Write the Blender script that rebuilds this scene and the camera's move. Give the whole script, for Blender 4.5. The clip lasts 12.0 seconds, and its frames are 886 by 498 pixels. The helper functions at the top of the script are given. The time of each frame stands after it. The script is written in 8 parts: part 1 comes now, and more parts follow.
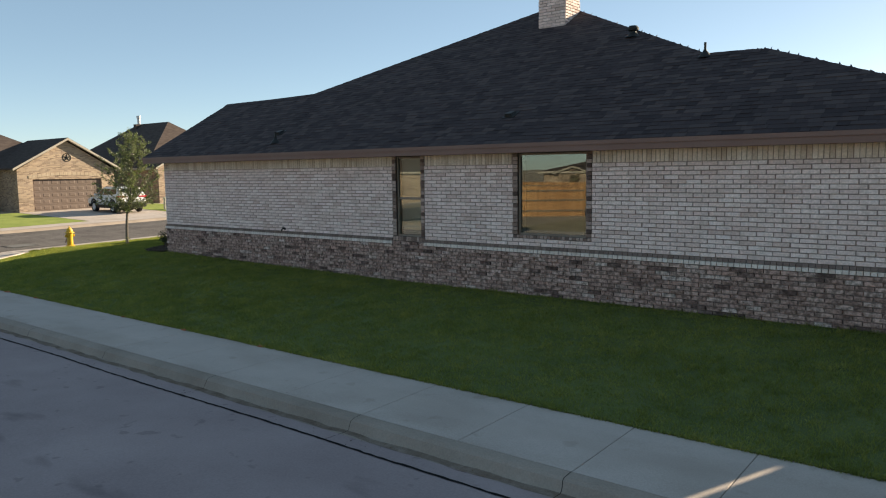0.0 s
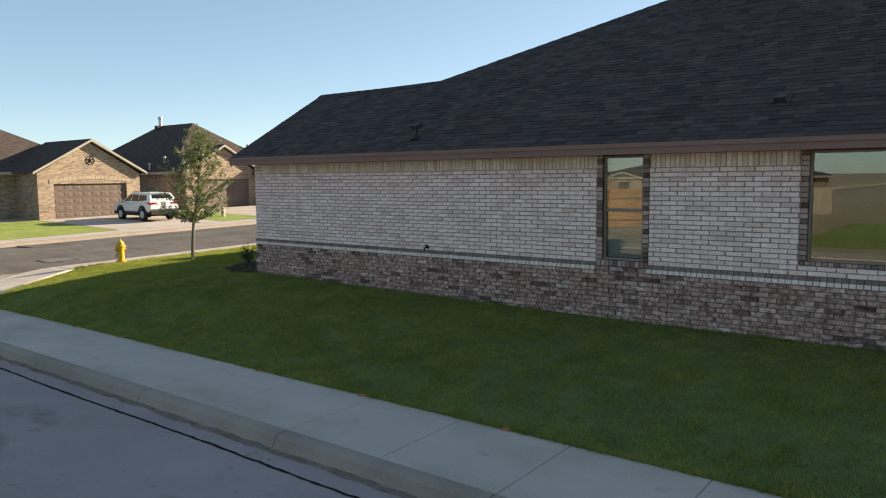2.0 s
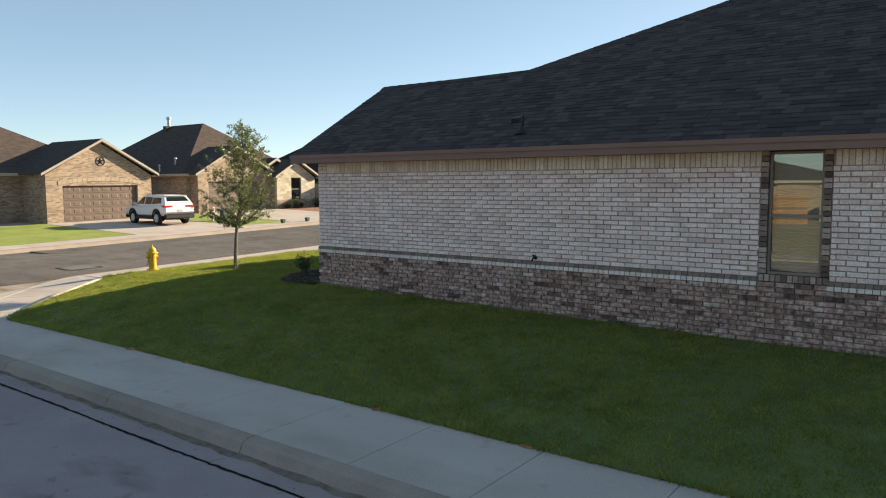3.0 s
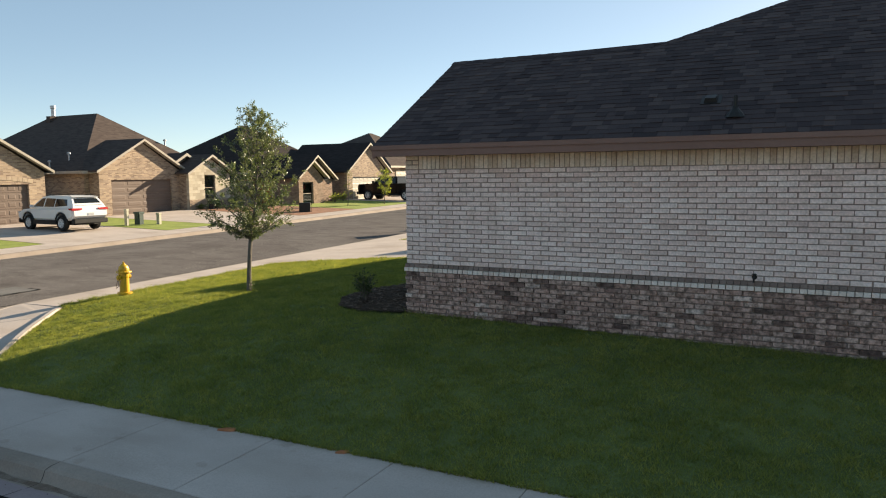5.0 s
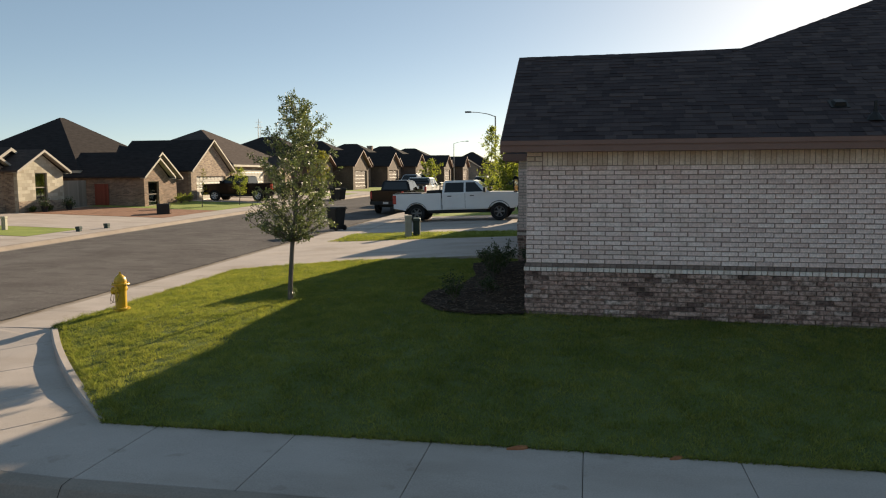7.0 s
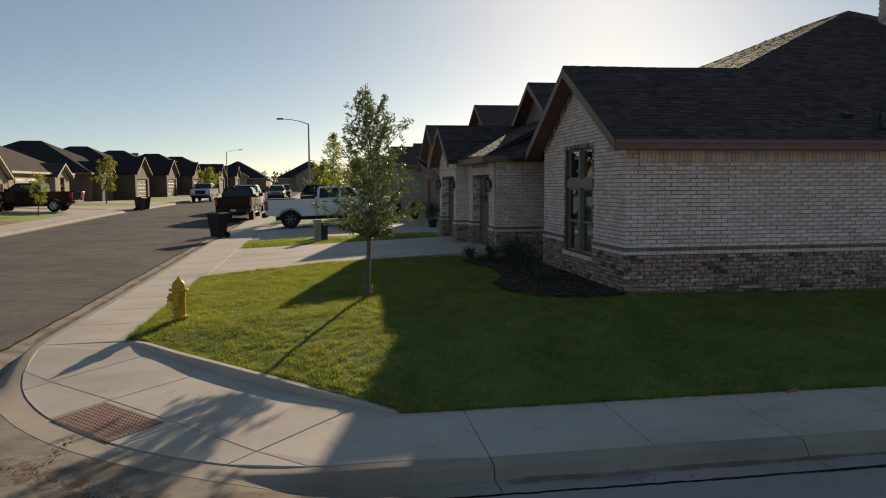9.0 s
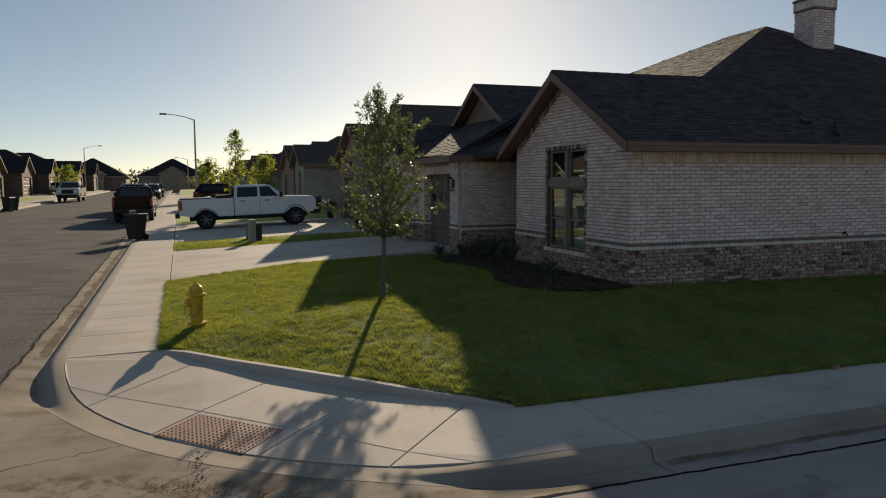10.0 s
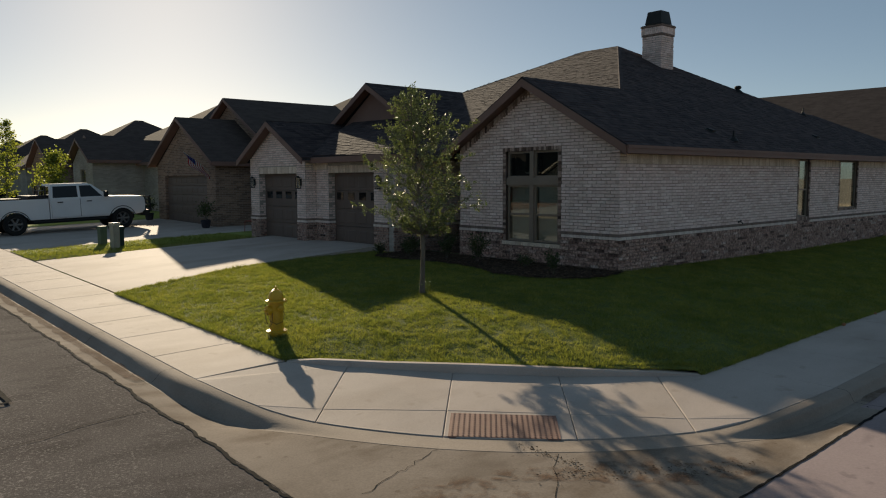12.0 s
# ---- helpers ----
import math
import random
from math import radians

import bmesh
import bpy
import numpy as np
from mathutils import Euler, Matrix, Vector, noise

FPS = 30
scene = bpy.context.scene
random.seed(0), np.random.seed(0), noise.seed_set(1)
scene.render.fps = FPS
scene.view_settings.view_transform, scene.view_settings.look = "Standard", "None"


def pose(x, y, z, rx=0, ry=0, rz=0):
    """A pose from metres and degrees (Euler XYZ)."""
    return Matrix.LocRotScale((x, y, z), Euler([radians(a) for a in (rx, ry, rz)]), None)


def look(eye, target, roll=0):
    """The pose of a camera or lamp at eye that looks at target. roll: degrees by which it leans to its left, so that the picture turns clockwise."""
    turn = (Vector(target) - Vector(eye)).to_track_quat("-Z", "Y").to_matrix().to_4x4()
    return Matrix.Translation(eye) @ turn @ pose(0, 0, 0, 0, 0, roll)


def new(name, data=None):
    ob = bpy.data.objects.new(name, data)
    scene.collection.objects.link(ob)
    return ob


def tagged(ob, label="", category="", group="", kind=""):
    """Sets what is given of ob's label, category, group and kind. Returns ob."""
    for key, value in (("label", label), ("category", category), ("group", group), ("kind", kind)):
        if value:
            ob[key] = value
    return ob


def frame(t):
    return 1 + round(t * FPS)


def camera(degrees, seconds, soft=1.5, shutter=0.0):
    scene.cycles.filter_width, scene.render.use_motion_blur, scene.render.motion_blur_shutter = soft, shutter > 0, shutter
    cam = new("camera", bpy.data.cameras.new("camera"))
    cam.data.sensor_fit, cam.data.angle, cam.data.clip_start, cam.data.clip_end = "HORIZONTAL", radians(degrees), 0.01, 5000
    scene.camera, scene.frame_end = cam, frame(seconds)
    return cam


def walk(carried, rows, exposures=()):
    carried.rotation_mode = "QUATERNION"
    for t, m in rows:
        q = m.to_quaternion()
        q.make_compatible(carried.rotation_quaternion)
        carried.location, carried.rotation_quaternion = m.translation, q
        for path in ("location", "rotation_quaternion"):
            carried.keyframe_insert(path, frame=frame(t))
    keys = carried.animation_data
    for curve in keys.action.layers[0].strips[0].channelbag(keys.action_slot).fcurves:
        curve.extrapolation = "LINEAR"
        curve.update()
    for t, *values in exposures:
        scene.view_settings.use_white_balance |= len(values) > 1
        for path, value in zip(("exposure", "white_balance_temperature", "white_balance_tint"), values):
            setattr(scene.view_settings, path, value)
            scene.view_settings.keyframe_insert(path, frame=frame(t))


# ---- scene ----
cam = camera(62.1, 12.0, soft=1.1)
PATH = [
    (0, (20.163, -12.151, 2.371), (18.929, -10.591, 2.157), -0.8),
    (0.5, (18.923, -11.975, 2.393), (17.694, -10.412, 2.182), -0.7),
    (1, (17.61, -11.747, 2.367), (16.385, -10.18, 2.161), -0.6),
    (1.5, (16.197, -11.557, 2.357), (14.971, -9.99, 2.156), -0.7),
    (2, (14.755, -11.435, 2.364), (13.53, -9.866, 2.166), -0.6),
    (2.5, (13.348, -11.286, 2.333), (12.123, -9.717, 2.14), -0.6),
    (3, (11.943, -11.135, 2.301), (10.732, -9.554, 2.114), -0.4),
    (5, (6.289, -10.719, 2.354), (5.369, -8.955, 2.155), -0.6),
    (5.5, (5.059, -10.852, 2.326), (4.232, -9.041, 2.133), -0.5),
    (6, (3.854, -11.175, 2.315), (3.144, -9.315, 2.121), -0.4),
    (6.5, (2.525, -11.587, 2.329), (1.967, -9.677, 2.13), -0.4),
    (7, (0.999, -12.057, 2.325), (0.612, -10.105, 2.124), -0.3),
    (8.8, (-4.723, -12.879, 2.063), (-4.5, -10.899, 1.889), -0.3),
    (9, (-5.335, -12.839, 2.062), (-5.035, -10.869, 1.888), -0.3),
    (9.5, (-6.783, -12.66, 2.085), (-6.301, -10.727, 1.91), -0.3),
    (10, (-8.22, -12.328, 2.096), (-7.558, -10.45, 1.916), -0.3),
    (10.5, (-9.73, -11.866, 2.073), (-8.89, -10.06, 1.891), -0.3),
    (11, (-11.187, -11.294, 2.098), (-10.177, -9.578, 1.913), -0.3),
    (11.5, (-12.555, -10.553, 2.105), (-11.384, -8.941, 1.918), -0.3),
    (12, (-13.757, -9.646, 2.125), (-12.438, -8.154, 1.937), -0.3),
]
EXPOSURES = [(0, 1.50, 8350, 8), (1.0, 1.64, 8350, 8), (2.5, 1.64, 8350, 8), (4.0, 1.58, 8400, 9), (5.5, 1.44, 8550, 9), (6.0, 1.20, 8550, 9), (6.5, 1.32, 8600, 10), (7.0, 1.08, 8600, 10), (9.0, 0.6, 8450, 9), (10.0, 0.46, 8400, 9), (12.0, 0.40, 8400, 9)]
walk(cam, [(t, look(eye, target, roll)) for t, eye, target, roll in PATH], EXPOSURES)

# world, sun, exposure
SUN_AZ, SUN_EL = 21.3, 18.0          # degrees clockwise from +y, above the horizon
world = bpy.data.worlds.new("sky")
scene.world = world
world.use_nodes = True
wn = world.node_tree.nodes
sky = wn.new("ShaderNodeTexSky")
sky.sky_type = "NISHITA"
sky.sun_disc = False
sky.sun_elevation, sky.sun_rotation = radians(SUN_EL), radians(SUN_AZ)
sky.air_density, sky.dust_density, sky.ozone_density, sky.altitude = 0.62, 0.5, 1.6, 900
haze = wn.new("ShaderNodeMix")        # thin even haze over the whole sky
haze.data_type = "RGBA"
haze.inputs["Factor"].default_value = 0.48
haze.inputs[7].default_value = (0.92, 1.75, 2.75, 1.0)
world.node_tree.links.new(sky.outputs[0], haze.inputs[6])
world.node_tree.links.new(haze.outputs[2], wn["Background"].inputs[0])
wn["Background"].inputs[1].default_value = 0.090
sun_data = bpy.data.lights.new("sun", "SUN")
sun_data.energy, sun_data.angle, sun_data.color = 4.4, radians(0.6), (1.0, 0.93, 0.83)
sun = new("sun", sun_data)
sun.matrix_world = look((0, 0, 0), (-math.sin(radians(SUN_AZ)) * math.cos(radians(SUN_EL)),
                                    -math.cos(radians(SUN_AZ)) * math.cos(radians(SUN_EL)), -math.sin(radians(SUN_EL))))


# ---- materials ----
def base_mat(name, rough=0.8, metal=0.0, spec=0.3):
    m = bpy.data.materials.new(name)
    m.use_nodes = True
    b = m.node_tree.nodes["Principled BSDF"]
    b.inputs["Roughness"].default_value = rough
    b.inputs["Metallic"].default_value = metal
    b.inputs["Specular IOR Level"].default_value = spec
    return m, m.node_tree.nodes, m.node_tree.links, b


def noise_node(m, scale, detail=4.0, rough=0.55, stretch=None, space="Object"):
    n, l = m.node_tree.nodes, m.node_tree.links
    tc = n.new("ShaderNodeTexCoord")
    t = n.new("ShaderNodeTexNoise")
    t.inputs["Scale"].default_value, t.inputs["Detail"].default_value, t.inputs["Roughness"].default_value = scale, detail, rough
    src = tc.outputs[space]
    if stretch:
        mp = n.new("ShaderNodeMapping")
        mp.inputs["Scale"].default_value = stretch
        l.new(src, mp.inputs[0])
        src = mp.outputs[0]
    l.new(src, t.inputs["Vector"])
    return t.outputs["Fac"]


def ramp(m, fac, stops, interp="LINEAR"):
    r = m.node_tree.nodes.new("ShaderNodeValToRGB")
    r.color_ramp.interpolation = interp
    e = r.color_ramp.elements
    while len(e) < len(stops):
        e.new(0.5)
    for k, (p, c) in zip(e, stops):
        k.position, k.color = p, (*c, 1)
    m.node_tree.links.new(fac, r.inputs[0])
    return r.outputs[0]


def mix(m, fac, a, b, mode="MIX"):
    x = m.node_tree.nodes.new("ShaderNodeMix")
    x.data_type, x.blend_type = "RGBA", mode
    for sock, v in ((x.inputs[0], fac), (x.inputs[6], a), (x.inputs[7], b)):
        if isinstance(v, (int, float)):
            sock.default_value = v
        elif isinstance(v, tuple):
            sock.default_value = (*v, 1)
        else:
            m.node_tree.links.new(v, sock)
    return x.outputs[2]


def bump(m, b, fac, strength=0.3, dist=0.01):
    n = m.node_tree.nodes.new("ShaderNodeBump")
    n.inputs["Strength"].default_value, n.inputs["Distance"].default_value = strength, dist
    m.node_tree.links.new(fac, n.inputs["Height"])
    m.node_tree.links.new(n.outputs[0], b.inputs["Normal"])


def speckled(name, dark, light, fine=60.0, coarse=1.2, rough=0.85, metal=0.0, bump_s=0.25, amount=0.35, spec=0.3, stretch=None):
    """Two-scale variation: coarse stains between dark and light, fine grain and relief."""
    m, n, l, b = base_mat(name, rough, metal, spec)
    c = ramp(m, noise_node(m, coarse, 5, 0.6, stretch), ((0.3, dark), (0.7, light)))
    f = noise_node(m, fine, 3, 0.6, stretch)
    g = ramp(m, f, ((0.25, (0.6, 0.6, 0.6)), (0.75, (1.3, 1.3, 1.3))))
    l.new(mix(m, amount, c, g, "MULTIPLY"), b.inputs["Base Color"])
    bump(m, b, f, bump_s, 0.01)
    return m


def piece_mat(name, stops, source="island", fine=45.0, rough=0.9, amount=0.5, blotch=0.0, blotch_col=(0.2, 0.2, 0.2), bump_s=0.35, blotch_scale=2.1, low=0.55):
    """Colour from one random value a piece."""
    m, n, l, b = base_mat(name, rough)
    if source == "island":
        r = n.new("ShaderNodeNewGeometry").outputs["Random Per Island"]
    else:
        r = n.new("ShaderNodeObjectInfo").outputs["Random"]
    c = ramp(m, r, stops)
    f = noise_node(m, fine, 4, 0.65, None, "Object")
    if blotch:
        k = noise_node(m, blotch_scale, 4, 0.6)
        bm_ = ramp(m, k, ((0.48, (0, 0, 0)), (0.62, (1, 1, 1))))
        sc = n.new("ShaderNodeMath")
        sc.operation = "MULTIPLY"
        l.new(bm_, sc.inputs[0])
        sc.inputs[1].default_value = blotch
        c = mix(m, sc.outputs[0], c, blotch_col)
    g = ramp(m, f, ((0.38 if low < 0.5 else 0.3, (low, low * 0.98, low * 0.95)), (0.64 if low < 0.5 else 0.7, (1.25, 1.25, 1.25))))
    l.new(mix(m, amount, c, g, "MULTIPLY"), b.inputs["Base Color"])
    bump(m, b, f, bump_s, 0.006)
    return m


def wall_brick_mat(name, c1, c2, mortar, bw=0.254, bh=0.0762):
    """Far brick walls: courses from the position along the wall."""
    m, n, l, b = base_mat(name, 0.9)
    tc = n.new("ShaderNodeTexCoord")
    sep = n.new("ShaderNodeSeparateXYZ")
    l.new(tc.outputs["Object"], sep.inputs[0])
    add = n.new("ShaderNodeMath")
    add.operation = "ADD"
    l.new(sep.outputs[0], add.inputs[0])
    l.new(sep.outputs[1], add.inputs[1])
    com = n.new("ShaderNodeCombineXYZ")
    l.new(add.outputs[0], com.inputs[0])
    l.new(sep.outputs[2], com.inputs[1])
    t = n.new("ShaderNodeTexBrick")
    t.inputs["Scale"].default_value = 1.0
    t.inputs["Brick Width"].default_value, t.inputs["Row Height"].default_value = bw, bh
    t.inputs["Mortar Size"].default_value = 0.006
    t.inputs["Color1"].default_value, t.inputs["Color2"].default_value, t.inputs["Mortar"].default_value = (*c1, 1), (*c2, 1), (*mortar, 1)
    l.new(com.outputs[0], t.inputs["Vector"])
    k = ramp(m, noise_node(m, 0.9, 4), ((0.3, (0.75, 0.75, 0.75)), (0.7, (1.15, 1.15, 1.15))))
    l.new(mix(m, 0.8, t.outputs["Color"], k, "MULTIPLY"), b.inputs["Base Color"])
    bump(m, b, t.outputs["Fac"], -0.4, 0.008)
    return m


def stained(name, dark, light, stain, fine, coarse, spot, lo=0.60, hi=0.70, **kw):
    """Speckled concrete with separate darker oil and water stains."""
    m = speckled(name, dark, light, fine, coarse, **kw)
    b = m.node_tree.nodes["Principled BSDF"]
    src = b.inputs["Base Color"].links[0].from_socket
    f = ramp(m, noise_node(m, spot, 3, 0.5, (0.8, 1.9, 1)), ((lo, (0, 0, 0)), (hi, (1, 1, 1))))
    g = ramp(m, noise_node(m, spot * 5.5, 2, 0.5), ((0.66, (0, 0, 0)), (0.72, (0.7, 0.7, 0.7))))
    c = mix(m, f, src, mix(m, 1.0, src, stain, "MULTIPLY"))
    m.node_tree.links.new(mix(m, g, c, mix(m, 1.0, c, stain, "MULTIPLY")), b.inputs["Base Color"])
    return m


M_ASPHALT = stained("asphalt", (0.108, 0.095, 0.091), (0.160, 0.145, 0.138), (0.80, 0.80, 0.80), 70, 0.5, 1.3, 0.50, 0.64, rough=1.0, bump_s=0.5, amount=1.0, spec=0.02)
def aggregate(m, scale, lo, hi, pale):
    """Pale stone chips that show through the worn binder."""
    b = m.node_tree.nodes["Principled BSDF"]
    src = b.inputs["Base Color"].links[0].from_socket
    wear = ramp(m, noise_node(m, 0.55, 4, 0.6, (1.6, 0.5, 1)), ((0.35, (0.35, 0.35, 0.35)), (0.65, (1, 1, 1))))
    chips = mix(m, 1.0, ramp(m, noise_node(m, scale, 2, 0.7), ((lo, (0, 0, 0)), (hi, (1, 1, 1)))), wear, "MULTIPLY")
    m.node_tree.links.new(mix(m, chips, src, pale), b.inputs["Base Color"])


aggregate(M_ASPHALT, 32, 0.54, 0.68, (0.29, 0.265, 0.25))
M_STREET = stained("street_concrete", (0.268, 0.214, 0.216), (0.355, 0.288, 0.286), (0.70, 0.70, 0.71), 40, 0.45, 0.75, rough=0.95, amount=0.25, spec=0.06)
M_WALK = stained("sidewalk_concrete", (0.430, 0.368, 0.332), (0.505, 0.434, 0.392), (0.85, 0.83, 0.80), 70, 0.7, 0.6, 0.46, 0.72, rough=0.78, amount=0.38, spec=0.10)
M_CURB = speckled("curb_concrete", (0.235, 0.190, 0.156), (0.340, 0.282, 0.238), 45, 0.8, 0.9, amount=0.35)
M_GUTTER = stained("gutter_concrete", (0.195, 0.160, 0.132), (0.305, 0.258, 0.220), (0.68, 0.64, 0.60), 45, 0.9, 1.1, 0.50, 0.68, rough=0.95, amount=0.4, spec=0.06)
M_TAR = speckled("tar", (0.010, 0.010, 0.011), (0.022, 0.022, 0.022), 60, 4, 0.97, spec=0.05)
M_SOIL = speckled("dry_soil", (0.33, 0.26, 0.195), (0.45, 0.365, 0.285), 6, 0.2, 0.95, amount=0.3)
M_LAWN = speckled("lawn_soil", (0.078, 0.106, 0.036), (0.130, 0.164, 0.052), 45, 0.9, 0.95, amount=0.9, bump_s=0.7)
M_LAWNFAR = speckled("far_lawn", (0.17, 0.22, 0.04), (0.27, 0.31, 0.075), 50, 0.8, 0.95, amount=0.7, bump_s=0.8)
M_MULCH = speckled("mulch", (0.045, 0.029, 0.021), (0.105, 0.070, 0.050), 60, 6, 0.95, amount=0.7, bump_s=1.0, spec=0.05)
M_GRAVEL = speckled("red_gravel", (0.20, 0.09, 0.05), (0.33, 0.17, 0.11), 30, 3, 0.95, amount=0.7, bump_s=1.0)
M_MORTAR = speckled("mortar", (0.255, 0.188, 0.160), (0.325, 0.246, 0.212), 90, 1.5, 0.95, amount=0.4)
M_TRIM = speckled("brown_trim_paint", (0.178, 0.100, 0.080), (0.212, 0.126, 0.103), 30, 1.0, 0.6, amount=0.15, bump_s=0.05)
M_FARROOF = speckled("far_shingles", (0.058, 0.045, 0.042), (0.100, 0.079, 0.071), 14, 2.0, 0.95, amount=0.5, stretch=(1, 1, 5), spec=0.06)
M_FARBRICK = wall_brick_mat("tan_brick", (0.40, 0.30, 0.215), (0.185, 0.128, 0.098), (0.34, 0.285, 0.24))
M_FARBRICK2 = wall_brick_mat("brown_brick", (0.30, 0.195, 0.14), (0.145, 0.092, 0.068), (0.32, 0.265, 0.22))
M_DARKBRICK = wall_brick_mat("dark_brown_brick", (0.13, 0.09, 0.07), (0.085, 0.06, 0.048), (0.20, 0.17, 0.14))
M_FARGREY = wall_brick_mat("grey_brick", (0.40, 0.36, 0.32), (0.30, 0.27, 0.24), (0.33, 0.30, 0.27))


# ---- mesh helpers ----
def part(name, bm, material, parent=None, label="", loc=None, smooth=False):
    me = bpy.data.meshes.new(name)
    bm.to_mesh(me)
    bm.free()
    me.materials.append(material)
    if smooth:
        me.polygons.foreach_set("use_smooth", [True] * len(me.polygons))
    ob = new(name, me)
    if parent is not None:
        ob.parent = parent
    if loc is not None:
        ob.location = loc
    return tagged(ob, label=label)


def thing(name, label, category, loc=(0, 0, 0), rz=0, group="", kind=""):
    e = new(name)
    e.matrix_world = pose(*loc, 0, 0, rz)
    return tagged(e, label, category, group, kind)


def box(bm, x0, y0, z0, x1, y1, z1):
    v = [bm.verts.new(p) for p in ((x0, y0, z0), (x1, y0, z0), (x1, y1, z0), (x0, y1, z0), (x0, y0, z1), (x1, y0, z1), (x1, y1, z1), (x0, y1, z1))]
    for f in ((3, 2, 1, 0), (4, 5, 6, 7), (0, 1, 5, 4), (1, 2, 6, 5), (2, 3, 7, 6), (3, 0, 4, 7)):
        bm.faces.new([v[i] for i in f])
    return v


def solid(bm, bottom, top):
    """A closed solid between two loops of the same length."""
    a = [bm.verts.new(p) for p in bottom]
    b = [bm.verts.new(p) for p in top]
    n = len(a)
    bm.faces.new(a[::-1])
    bm.faces.new(b)
    for i in range(n):
        bm.faces.new((a[i], a[(i + 1) % n], b[(i + 1) % n], b[i]))


def slab(bm, pts, thick):
    """A sheet through pts (3D loop) with thickness downwards."""
    solid(bm, [(x, y, z - thick) for x, y, z in pts], pts)


def lathe(bm, profile, seg=16, centre=(0, 0, 0), axis="z", caps=True):
    rings = []
    for r, h in profile:
        ring = []
        for i in range(seg):
            a = 2 * math.pi * i / seg
            p = (r * math.cos(a), r * math.sin(a), h)
            if axis == "x":
                p = (p[2], p[0], p[1])
            elif axis == "y":
                p = (p[0], p[2], p[1])
            ring.append(bm.verts.new((p[0] + centre[0], p[1] + centre[1], p[2] + centre[2])))
        rings.append(ring)
    for a, b in zip(rings, rings[1:]):
        for i in range(seg):
            bm.faces.new((a[i], a[(i + 1) % seg], b[(i + 1) % seg], b[i]))
    if caps:
        bm.faces.new(rings[0][::-1])
        bm.faces.new(rings[-1])
    bmesh.ops.recalc_face_normals(bm, faces=bm.faces)


def tube(bm, pts, radii, seg=8):
    """A tapered tube along pts."""
    rings = []
    for i, p in enumerate(pts):
        p = Vector(p)
        d = (Vector(pts[min(i + 1, len(pts) - 1)]) - Vector(pts[max(i - 1, 0)])).normalized()
        u = d.orthogonal().normalized()
        w = d.cross(u)
        r = radii[i] if isinstance(radii, (list, tuple)) else radii
        rings.append([bm.verts.new(p + r * (math.cos(2 * math.pi * k / seg) * u + math.sin(2 * math.pi * k / seg) * w)) for k in range(seg)])
    for a, b in zip(rings, rings[1:]):
        best = min(range(seg), key=lambda s: (a[0].co - b[s].co).length)
        for k in range(seg):
            bm.faces.new((a[k], a[(k + 1) % seg], b[(k + 1 + best) % seg], b[(k + best) % seg]))
    bm.faces.new(rings[0][::-1])
    bm.faces.new(rings[-1])


# ---- heights of the ground ----
def rise(y):
    """How far the front street has climbed at y."""
    return 0.018 * y if y < 40 else 0.72 + 0.008 * (min(y, 130) - 40)


def z_side(x):
    return -0.54 + 0.008 * max(min(x, 0), -4)


def z_front(y):
    return -0.46 + rise(max(y, -2))


def lerp(a, b, t):
    return a + (b - a) * max(0.0, min(1.0, t))


# ---- ground, streets, pavement ----
def sheet(name, xs, ys, zf, material, label, category, keep=None, snap=None):
    bm = bmesh.new()
    grid = {}
    for i, x in enumerate(xs):
        for j, y in enumerate(ys):
            px, py = snap(x, y) if snap else (x, y)
            grid[i, j] = bm.verts.new((px, py, zf(px, py)))
    for i in range(len(xs) - 1):
        for j in range(len(ys) - 1):
            if keep is None or keep((xs[i] + xs[i + 1]) / 2, (ys[j] + ys[j + 1]) / 2):
                bm.faces.new((grid[i, j], grid[i + 1, j], grid[i + 1, j + 1], grid[i, j + 1]))
    bmesh.ops.delete(bm, geom=[v for v in bm.verts if not v.link_faces], context="VERTS")
    return tagged(part(name, bm, material, smooth=True), label, category, kind="structure")


def z_lots(x, y):
    if x < -22.32:
        return -0.50 + rise(max(min(y, 130), -60)) + 0.025 * min(12.0, -22.3 - x)
    if x < -8.6:
        return -1.1 + rise(max(min(y, 130), -60))
    if y > 15.2:
        return -0.48 + rise(min(y, 130)) + 0.03 * min(9.0, x + 8.6)
    if y > -17.4:
        return -1.0
    return -0.62


ground = sheet("ground", [-1500, -400, -150, -80, -60, -45, -36, -34, -31, -28, -25, -22.4, -22.3, -15, -9, -8.55, -6, -3, 0, 5, 15, 30, 60, 150, 400, 1500],
               [-1500, -400, -150, -60, -40, -30, -26.4, -22, -17.5, -17.3, -10, 0, 5, 10, 15.1, 15.3] + list(range(20, 135, 5)) + [160, 250, 400, 1500],
               z_lots, M_SOIL, "dry bare soil between the plots", "ground")

CX, CY, RAD = -4.0, -0.1, 6.1


def edge_path():
    """Stations along the curb face: x, y, outward normal, height of the curb, arc share (0..1)."""
    out = []
    for x in np.arange(60.0, -4.0, -1.5):
        out.append((x, -6.2, 0.0, -1.0, z_side(x), -1.0))
    for k in range(0, 31):
        s = k / 30
        a = radians(90 * s)
        nx, ny = -math.sin(a), -math.cos(a)
        top = lerp(z_side(-4), z_front(-0.1), s)
        drop = min(1.0, max(0.0, min((s - 0.03) / 0.24, (0.97 - s) / 0.24)))
        drop = drop * drop * (3 - 2 * drop)
        out.append((CX + RAD * nx, CY + RAD * ny, nx, ny, top - 0.147 * drop, s))
    for y in np.arange(1.4, 132, 1.5):
        out.append((-10.1, y, -1.0, 0.0, z_front(y), 2.0))
    return out


